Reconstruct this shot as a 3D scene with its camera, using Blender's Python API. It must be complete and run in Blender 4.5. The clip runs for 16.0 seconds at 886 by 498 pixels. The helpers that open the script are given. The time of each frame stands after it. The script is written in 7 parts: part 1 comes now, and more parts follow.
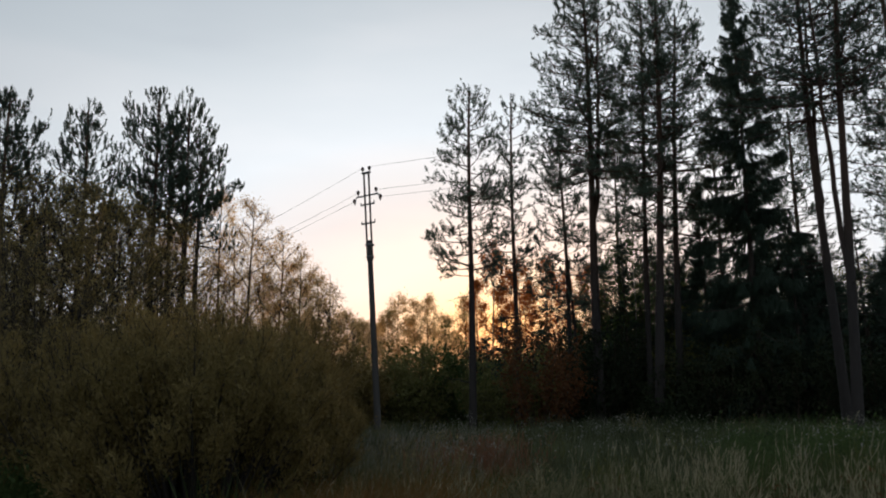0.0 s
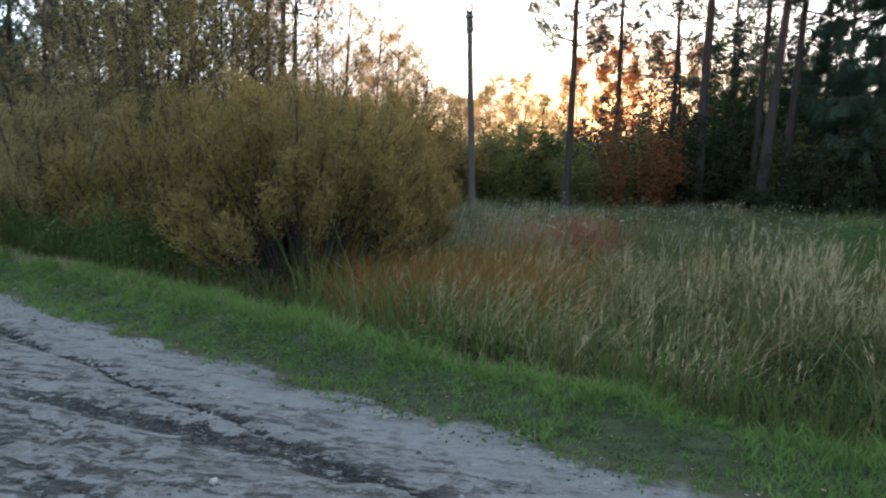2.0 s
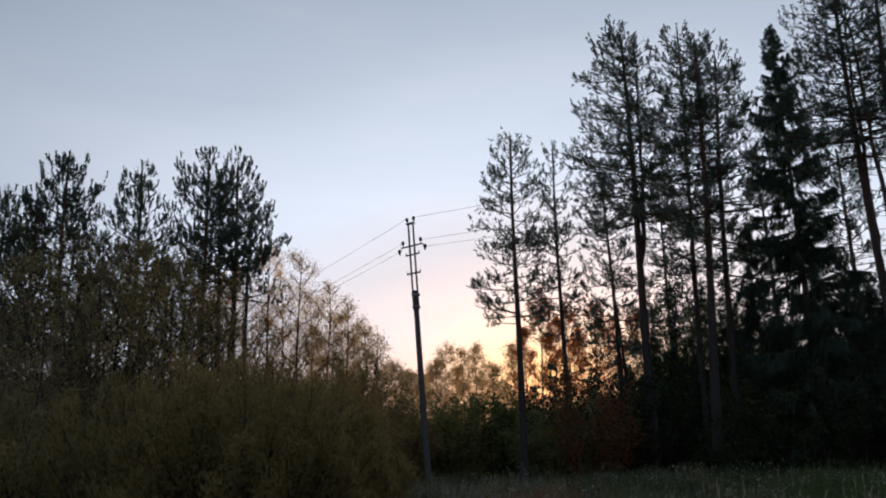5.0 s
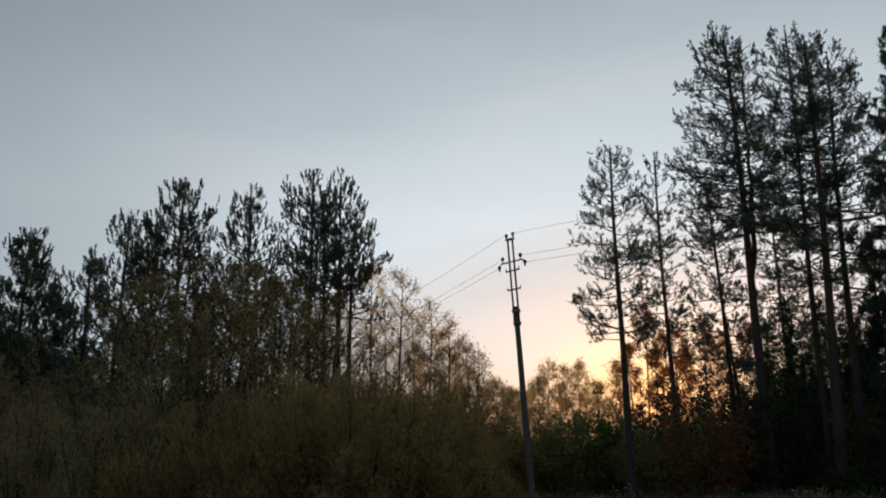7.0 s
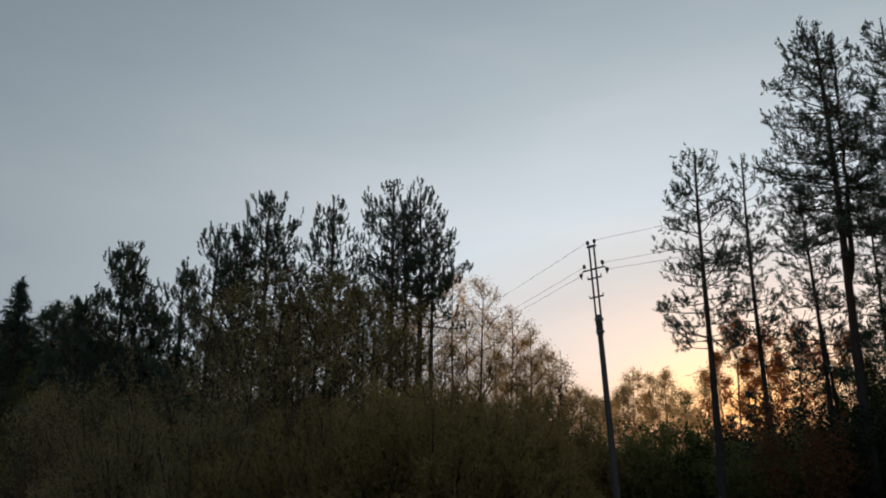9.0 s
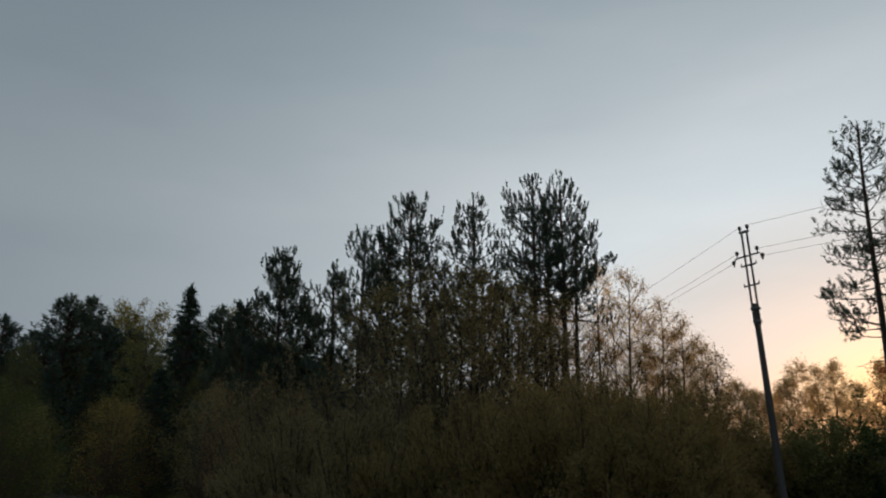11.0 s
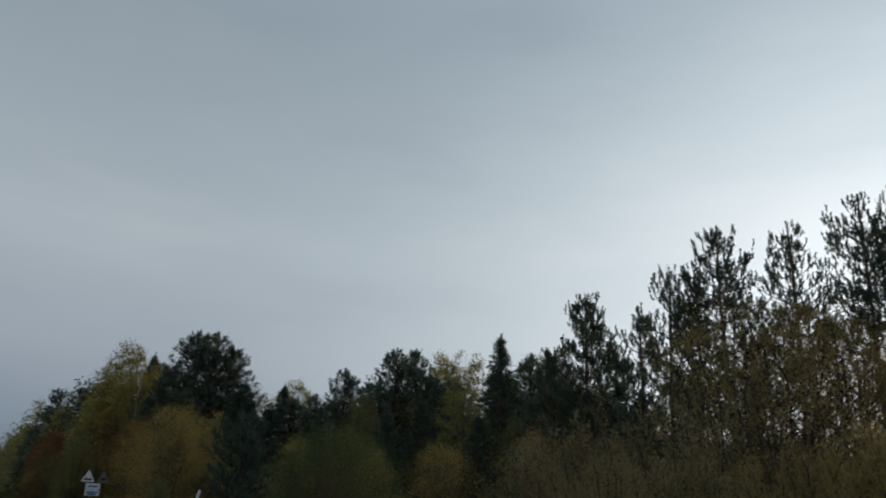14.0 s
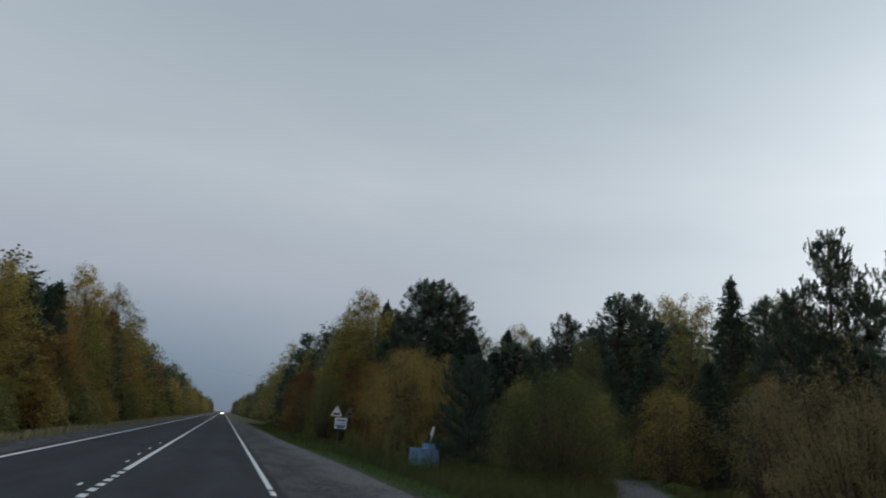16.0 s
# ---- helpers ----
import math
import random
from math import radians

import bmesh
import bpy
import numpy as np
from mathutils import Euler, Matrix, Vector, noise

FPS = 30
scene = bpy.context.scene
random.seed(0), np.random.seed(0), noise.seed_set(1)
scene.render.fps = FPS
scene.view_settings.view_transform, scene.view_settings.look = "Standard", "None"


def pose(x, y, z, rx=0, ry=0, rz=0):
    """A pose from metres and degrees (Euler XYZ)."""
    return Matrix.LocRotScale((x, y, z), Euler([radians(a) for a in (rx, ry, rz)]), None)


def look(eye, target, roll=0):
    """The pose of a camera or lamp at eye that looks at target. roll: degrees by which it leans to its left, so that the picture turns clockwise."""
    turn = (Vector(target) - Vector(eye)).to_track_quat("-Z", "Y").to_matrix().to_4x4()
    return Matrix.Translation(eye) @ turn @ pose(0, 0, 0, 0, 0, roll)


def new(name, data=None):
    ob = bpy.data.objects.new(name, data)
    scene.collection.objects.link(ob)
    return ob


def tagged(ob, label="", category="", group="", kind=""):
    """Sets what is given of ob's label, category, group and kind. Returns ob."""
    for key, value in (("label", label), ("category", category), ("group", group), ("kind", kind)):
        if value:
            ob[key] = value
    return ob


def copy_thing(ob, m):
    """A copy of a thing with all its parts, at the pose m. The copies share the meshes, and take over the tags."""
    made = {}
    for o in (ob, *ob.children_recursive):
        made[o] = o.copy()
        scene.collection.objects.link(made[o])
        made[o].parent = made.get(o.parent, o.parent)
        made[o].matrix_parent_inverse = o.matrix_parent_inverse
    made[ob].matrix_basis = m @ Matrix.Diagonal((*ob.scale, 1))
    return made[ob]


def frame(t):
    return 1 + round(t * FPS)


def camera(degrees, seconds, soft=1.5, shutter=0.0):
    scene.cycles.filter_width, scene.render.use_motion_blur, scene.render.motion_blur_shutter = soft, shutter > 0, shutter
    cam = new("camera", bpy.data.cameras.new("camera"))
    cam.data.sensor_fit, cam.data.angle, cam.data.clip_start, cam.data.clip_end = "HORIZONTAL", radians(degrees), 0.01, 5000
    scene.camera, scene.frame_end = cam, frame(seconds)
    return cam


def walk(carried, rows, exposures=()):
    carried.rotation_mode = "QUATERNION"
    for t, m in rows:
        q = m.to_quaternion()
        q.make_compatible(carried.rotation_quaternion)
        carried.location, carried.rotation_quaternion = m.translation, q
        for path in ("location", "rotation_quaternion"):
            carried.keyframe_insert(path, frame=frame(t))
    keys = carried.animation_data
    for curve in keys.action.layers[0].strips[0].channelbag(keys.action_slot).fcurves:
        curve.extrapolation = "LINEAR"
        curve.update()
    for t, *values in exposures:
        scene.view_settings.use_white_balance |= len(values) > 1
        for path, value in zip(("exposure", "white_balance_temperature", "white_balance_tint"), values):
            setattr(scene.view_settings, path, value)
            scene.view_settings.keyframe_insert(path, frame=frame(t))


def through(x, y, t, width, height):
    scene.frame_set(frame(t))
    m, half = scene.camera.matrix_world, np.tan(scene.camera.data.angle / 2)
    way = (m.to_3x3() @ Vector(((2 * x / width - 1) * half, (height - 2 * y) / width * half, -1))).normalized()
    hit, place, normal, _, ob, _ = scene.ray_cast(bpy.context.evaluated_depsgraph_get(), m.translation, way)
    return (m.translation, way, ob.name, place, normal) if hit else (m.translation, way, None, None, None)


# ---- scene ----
cam = camera(59.82, 16.0, soft=1.95, shutter=0.25)
EYE = (0.0, 0.0, 1.65)
PATH = [
    (0, pose(*EYE, 100.31, 1.07, 8.18)),
    (0.5, pose(*EYE, 98.30, 0.94, 10.34)),
    (1, pose(*EYE, 93.33, -2.37, 15.66)),
    (1.5, pose(*EYE, 83.02, -3.36, 19.03)),
    (2, pose(*EYE, 83.80, -1.56, 15.16)),
    (2.5, pose(*EYE, 87.04, 0.43, 10.36)),
    (3, pose(*EYE, 88.84, 2.65, 9.37)),
    (3.5, pose(*EYE, 93.49, 2.57, 10.02)),
    (4, pose(*EYE, 98.29, 2.04, 7.11)),
    (4.5, pose(*EYE, 102.75, 1.94, 9.15)),
    (7, pose(*EYE, 105.41, 0.92, 19.20)),
    (7.5, pose(*EYE, 105.90, 0.87, 20.86)),
    (8, pose(*EYE, 106.37, 0.80, 22.54)),
    (10.5, pose(*EYE, 104.90, -0.72, 31.87)),
    (11, pose(*EYE, 105.70, -0.56, 35.84)),
    (11.5, pose(*EYE, 107.13, -0.62, 38.82)),
    (12, pose(*EYE, 108.52, -0.89, 41.44)),
    (12.5, pose(*EYE, 109.01, -1.22, 44.91)),
    (13, pose(*EYE, 109.25, -1.52, 49.24)),
    (13.5, pose(*EYE, 109.52, -1.93, 53.84)),
    (14, pose(*EYE, 108.46, -2.83, 58.22)),
    (14.5, pose(*EYE, 107.13, -3.84, 61.55)),
    (15, pose(*EYE, 106.72, -4.36, 64.70)),
    (15.5, pose(*EYE, 105.69, -4.85, 69.21)),
    (16, pose(*EYE, 103.29, -4.98, 74.34)),
]
walk(cam, PATH, exposures=[
    (0.0, 0.42, 6550, 10), (0.5, 0.44, 6550, 10), (1.0, 0.6, 6500, 10), (1.5, 1.66, 6450, 9), (2.0, 2.42, 6100, 5), (2.5, 1.88, 6350, 4), (3.0, 1.68, 6300, 5), (3.5, 0.84, 6450, 10),
    (4.0, 0.75, 6100, 13), (4.5, 0.40, 5950, 14), (7.0, 0.14, 6350, 7), (8.0, 0.1, 6300, 7), (10.5, 0.05, 6450, 6), (11.5, 0.06, 6450, 6), (12.5, 0.2, 6400, 7), (13.5, 0.52, 6450, 7),
    (14.5, 0.80, 6600, 8), (16.0, 0.94, 6600, 9),
])

# ---- world: dusk under thin cloud, the sun setting behind the forest edge ----
SUN_AZ, SUN_EL = radians(3.6), radians(4.6)
SUN_DIR = Vector((-math.sin(SUN_AZ) * math.cos(SUN_EL), math.cos(SUN_AZ) * math.cos(SUN_EL), math.sin(SUN_EL)))


def ramp(nt, stops, interpolation="LINEAR"):
    n = nt.nodes.new("ShaderNodeValToRGB")
    n.color_ramp.interpolation = interpolation
    el = n.color_ramp.elements
    while len(el) < len(stops):
        el.new(0.5)
    for e, (p, c) in zip(el, stops):
        e.position, e.color = p, (*c, 1.0)
    return n


def math_node(nt, op, a, b=None, clamp=False):
    n = nt.nodes.new("ShaderNodeMath")
    n.operation, n.use_clamp = op, clamp
    for i, v in enumerate((a, b)):
        if v is None:
            continue
        if isinstance(v, (int, float)):
            n.inputs[i].default_value = v
        else:
            nt.links.new(v, n.inputs[i])
    return n.outputs[0]


def mix_rgb(nt, fac, a, b, blend="MIX"):
    n = nt.nodes.new("ShaderNodeMix")
    n.data_type, n.blend_type = "RGBA", blend
    for sock, v in ((n.inputs[0], fac), (n.inputs[6], a), (n.inputs[7], b)):
        if isinstance(v, (int, float)):
            sock.default_value = v
        elif isinstance(v, tuple):
            sock.default_value = (*v, 1.0)
        else:
            nt.links.new(v, sock)
    return n.outputs[2]


def build_world():
    w = bpy.data.worlds.new("dusk_sky")
    scene.world = w
    w.use_nodes = True
    nt = w.node_tree
    nt.nodes.clear()
    out = nt.nodes.new("ShaderNodeOutputWorld")
    bg = nt.nodes.new("ShaderNodeBackground")
    co = nt.nodes.new("ShaderNodeTexCoord")
    sep = nt.nodes.new("ShaderNodeSeparateXYZ")
    nt.links.new(co.outputs["Generated"], sep.inputs[0])
    # far from the sun: blue grey haze at the horizon, paler veil above it, then darker, with the unseen zenith raised
    # to add skylight
    away = ramp(nt, [(0.0, (0.10, 0.142, 0.196)), (0.05, (0.135, 0.182, 0.240)), (0.16, (0.262, 0.295, 0.348)),
                     (0.30, (0.307, 0.35, 0.394)), (0.55, (0.20, 0.245, 0.29)), (1.0, (0.24, 0.285, 0.34))])
    nt.links.new(sep.outputs["Z"], away.inputs[0])
    # round the sun: yellow, then peach and rose, then a pale veil
    sub = nt.nodes.new("ShaderNodeVectorMath")
    sub.operation = "SUBTRACT"
    nt.links.new(co.outputs["Generated"], sub.inputs[0])
    sub.inputs[1].default_value = SUN_DIR
    squash = nt.nodes.new("ShaderNodeVectorMath")
    squash.operation = "MULTIPLY"
    nt.links.new(sub.outputs[0], squash.inputs[0])
    squash.inputs[1].default_value = (1.0, 1.0, 2.0)
    ln = nt.nodes.new("ShaderNodeVectorMath")
    ln.operation = "LENGTH"
    nt.links.new(squash.outputs[0], ln.inputs[0])
    q = ln.outputs["Value"]
    near = ramp(nt, [(0.0, (1.75, 0.94, 0.36)), (0.07, (1.40, 0.94, 0.55)), (0.15, (1.04, 0.79, 0.65)),
                     (0.27, (0.76, 0.69, 0.66)), (0.40, (0.66, 0.70, 0.74)), (0.62, (0.475, 0.52, 0.56)), (1.0, (0.32, 0.37, 0.415))])
    nt.links.new(math_node(nt, "MULTIPLY", q, 0.8, True), near.inputs[0])
    low = ramp(nt, [(0.0, (1.0, 0.54, 0.32)), (0.045, (1.0, 0.78, 0.60)), (0.09, (1.0, 0.94, 0.88)), (0.13, (1.0, 1.0, 1.0))], "EASE")
    nt.links.new(sep.outputs["Z"], low.inputs[0])
    near_c = mix_rgb(nt, 1.0, near.outputs[0], low.outputs[0], "MULTIPLY")
    fac = nt.nodes.new("ShaderNodeMapRange")
    fac.interpolation_type = "SMOOTHSTEP"
    nt.links.new(q, fac.inputs[0])
    fac.inputs[1].default_value, fac.inputs[2].default_value = 0.6, 1.5
    sky = mix_rgb(nt, fac.outputs[0], near_c, away.outputs[0])
    # the western glow fades round the horizon towards the south
    fade = nt.nodes.new("ShaderNodeMapRange")
    fade.interpolation_type = "SMOOTHSTEP"
    nt.links.new(math_node(nt, "MULTIPLY", sep.outputs["X"], -1.0), fade.inputs[0])
    fade.inputs[1].default_value, fade.inputs[2].default_value = 0.40, 1.08
    fade.inputs[3].default_value, fade.inputs[4].default_value = 1.0, 0.74
    tone = nt.nodes.new("ShaderNodeCombineColor")
    for k in range(3):
        nt.links.new(fade.outputs[0], tone.inputs[k])
    sky = mix_rgb(nt, 1.0, sky, tone.outputs[0], "MULTIPLY")
    # thin streaks of cloud
    mp = nt.nodes.new("ShaderNodeMapping")
    mp.inputs["Scale"].default_value = (1.6, 1.6, 6.5)
    mp.inputs["Rotation"].default_value = (0.16, 0.34, 0.3)
    nt.links.new(co.outputs["Generated"], mp.inputs[0])
    nz = nt.nodes.new("ShaderNodeTexNoise")
    nz.inputs["Scale"].default_value, nz.inputs["Detail"].default_value, nz.inputs["Roughness"].default_value = 1.3, 4.0, 0.5
    nt.links.new(mp.outputs[0], nz.inputs["Vector"])
    cl = ramp(nt, [(0.3, (0.945, 0.945, 0.955)), (0.5, (1.0, 1.0, 1.0)), (0.72, (1.075, 1.05, 1.04))], "EASE")
    nt.links.new(nz.outputs["Fac"], cl.inputs[0])
    sky = mix_rgb(nt, 1.0, sky, cl.outputs[0], "MULTIPLY")
    nt.links.new(sky, bg.inputs[0])
    bg.inputs[1].default_value = 1.0
    nt.links.new(bg.outputs[0], out.inputs[0])


build_world()
sun_data = bpy.data.lights.new("low_sun", "SUN")
sun_data.energy, sun_data.angle, sun_data.color = 1.25, radians(10), (1.0, 0.57, 0.27)
sun = new("low_sun", sun_data)
sun.matrix_world = look(tuple(SUN_DIR * 50), (0, 0, 0))


# ---- materials ----
def material(name):
    m = bpy.data.materials.new(name)
    m.use_nodes = True
    nt = m.node_tree
    return m, nt, nt.nodes["Principled BSDF"]


def noise_tex(nt, scale, detail=4.0, rough=0.55, stretch=None, coord="Object"):
    co = nt.nodes.new("ShaderNodeTexCoord")
    vec = co.outputs[coord]
    if stretch:
        mp = nt.nodes.new("ShaderNodeMapping")
        mp.inputs["Scale"].default_value = stretch
        nt.links.new(vec, mp.inputs[0])
        vec = mp.outputs[0]
    n = nt.nodes.new("ShaderNodeTexNoise")
    n.inputs["Scale"].default_value, n.inputs["Detail"].default_value, n.inputs["Roughness"].default_value = scale, detail, rough
    nt.links.new(vec, n.inputs["Vector"])
    return n.outputs["Fac"]


def bump(nt, bsdf, height, strength, distance):
    b = nt.nodes.new("ShaderNodeBump")
    b.inputs["Strength"].default_value, b.inputs["Distance"].default_value = strength, distance
    nt.links.new(height, b.inputs["Height"])
    nt.links.new(b.outputs[0], bsdf.inputs["Normal"])


def foliage(name, dark, light, through=0.3, rough=0.6, patch=0.9):
    """Leaves: colour varies from leaf to leaf and from plant to plant; light shines through them."""
    m, nt, b = material(name)
    geo = nt.nodes.new("ShaderNodeNewGeometry")
    info = nt.nodes.new("ShaderNodeObjectInfo")
    big = noise_tex(nt, patch, 3.0)
    f = math_node(nt, "ADD", math_node(nt, "MULTIPLY", geo.outputs["Random Per Island"], 0.32), math_node(nt, "MULTIPLY", big, 0.55))
    f = math_node(nt, "ADD", f, math_node(nt, "MULTIPLY", info.outputs["Random"], 0.46))
    f = math_node(nt, "SUBTRACT", f, 0.19, True)
    col = mix_rgb(nt, f, dark, light)
    nt.links.new(col, b.inputs["Base Color"])
    b.inputs["Roughness"].default_value = rough
    b.inputs["Specular IOR Level"].default_value = 0.12
    tr = nt.nodes.new("ShaderNodeBsdfTranslucent")
    nt.links.new(col, tr.inputs[0])
    mx = nt.nodes.new("ShaderNodeMixShader")
    mx.inputs[0].default_value = through
    nt.links.new(b.outputs[0], mx.inputs[1])
    nt.links.new(tr.outputs[0], mx.inputs[2])
    nt.links.new(mx.outputs[0], nt.nodes["Material Output"].inputs[0])
    return m


def bark(name, dark, light, scale=9.0, stretch=(1, 1, 0.22), top=None, top_from=5.0, top_to=9.0):
    """Furrowed bark; an old pine turns orange in its upper trunk."""
    m, nt, b = material(name)
    n1 = noise_tex(nt, scale, 6.0, 0.65, stretch)
    n2 = noise_tex(nt, 1.3, 3.0)
    col = mix_rgb(nt, n1, dark, light)
    if top:
        co = nt.nodes.new("ShaderNodeTexCoord")
        sp = nt.nodes.new("ShaderNodeSeparateXYZ")
        nt.links.new(co.outputs["Object"], sp.inputs[0])
        mr = nt.nodes.new("ShaderNodeMapRange")
        nt.links.new(sp.outputs["Z"], mr.inputs[0])
        mr.inputs[1].default_value, mr.inputs[2].default_value = top_from, top_to
        col = mix_rgb(nt, math_node(nt, "MULTIPLY", mr.outputs[0], math_node(nt, "ADD", n2, 0.2), True), col, top)
    nt.links.new(mix_rgb(nt, math_node(nt, "MULTIPLY", n2, 0.4), col, tuple(0.7 * c for c in dark)), b.inputs["Base Color"])
    b.inputs["Roughness"].default_value = 0.9
    bump(nt, b, n1, 0.8, 0.03)
    return m


M_PINE_BARK = bark("pine_bark", (0.020, 0.017, 0.016), (0.070, 0.057, 0.050), top=(0.11, 0.056, 0.030))
M_SPRUCE_BARK = bark("spruce_bark", (0.045, 0.036, 0.03), (0.13, 0.10, 0.08), 14.0, (1, 1, 0.5))
M_BIRCH_BARK = bark("birch_bark", (0.10, 0.09, 0.08), (0.62, 0.60, 0.56), 4.0, (0.6, 0.6, 2.6))
M_TWIG = bark("twig_bark", (0.05, 0.036, 0.026), (0.13, 0.09, 0.062), 12.0)
M_TWIG_PALE = bark("pale_twig_bark", (0.16, 0.115, 0.075), (0.36, 0.27, 0.18), 12.0)
M_STEM = bark("willow_stem_bark", (0.020, 0.016, 0.014), (0.065, 0.052, 0.042), 12.0)
M_PINE = foliage("pine_needles", (0.042, 0.066, 0.051), (0.118, 0.158, 0.110), 0.18)
M_SPRUCE = foliage("spruce_needles", (0.030, 0.051, 0.038), (0.088, 0.122, 0.084), 0.15)
M_LEAF_YELLOW = foliage("yellow_leaves", (0.14, 0.122, 0.034), (0.35, 0.305, 0.085), 0.32)
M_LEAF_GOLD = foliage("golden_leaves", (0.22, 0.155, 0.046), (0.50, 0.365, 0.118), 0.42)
# orange autumn leaves, saturated further so the colour itself carries the sunset glow
M_LEAF_ORANGE_GLOW = foliage("orange_leaves_glow", (0.30, 0.080, 0.018), (0.66, 0.215, 0.045), 0.7)
M_LEAF_OLIVE = foliage("olive_leaves", (0.085, 0.095, 0.034), (0.26, 0.25, 0.088), 0.4)
M_LEAF_GREEN = foliage("green_leaves", (0.045, 0.078, 0.026), (0.135, 0.19, 0.060), 0.38)
M_LEAF_DEEP = foliage("deep_green_leaves", (0.030, 0.052, 0.018), (0.100, 0.140, 0.044), 0.32)
M_LEAF_BROWN = foliage("brown_leaves", (0.146, 0.108, 0.041), (0.365, 0.278, 0.104), 0.36)
# tan leaves, base colour raised and turned orange to carry the backlit sunset glow
M_LEAF_TAN_GLOW = foliage("tan_leaves_glow", (0.48, 0.315, 0.135), (0.84, 0.605, 0.295), 0.76)
M_LEAF_RED = foliage("red_brown_leaves", (0.09, 0.040, 0.018), (0.26, 0.115, 0.045), 0.3)
M_LEAF_RUST = foliage("rust_leaves", (0.18, 0.098, 0.028), (0.42, 0.245, 0.070), 0.42)
M_GRASS = foliage("verge_grass", (0.018, 0.046, 0.012), (0.215, 0.325, 0.100), 0.42, patch=3.4)
M_TURF_LEAF = foliage("turf_leaf", (0.026, 0.058, 0.018), (0.135, 0.205, 0.072), 0.38, patch=3.2)
M_GRASS_DRY = foliage("dry_grass", (0.090, 0.078, 0.038), (0.49, 0.44, 0.26), 0.42)
M_GRASS_MIX = foliage("meadow_grass", (0.024, 0.036, 0.012), (0.155, 0.165, 0.062), 0.42, patch=1.8)
M_GRASS_RUST = foliage("rusty_grass", (0.125, 0.070, 0.022), (0.37, 0.210, 0.074), 0.42)
# near-black leaves: shade in the colour under trees, rotting leaves on the verge
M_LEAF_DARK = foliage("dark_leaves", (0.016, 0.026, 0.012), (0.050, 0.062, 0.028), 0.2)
M_PLUME = foliage("grass_plume", (0.19, 0.158, 0.092), (0.54, 0.475, 0.31), 0.42)
M_WEED_RED = foliage("red_weed", (0.12, 0.056, 0.032), (0.34, 0.165, 0.095), 0.34)
M_FLUFF = foliage("seed_fluff", (0.17, 0.16, 0.135), (0.42, 0.40, 0.34), 0.4)
M_WEED_GREY = foliage("grey_green_weed", (0.050, 0.066, 0.036), (0.19, 0.205, 0.115), 0.32)
M_LEAF_GREYBROWN = foliage("grey_brown_leaves", (0.170, 0.134, 0.064), (0.40, 0.32, 0.150), 0.40)
M_FALLEN = foliage("fallen_leaf", (0.16, 0.12, 0.05), (0.44, 0.36, 0.19), 0.1)


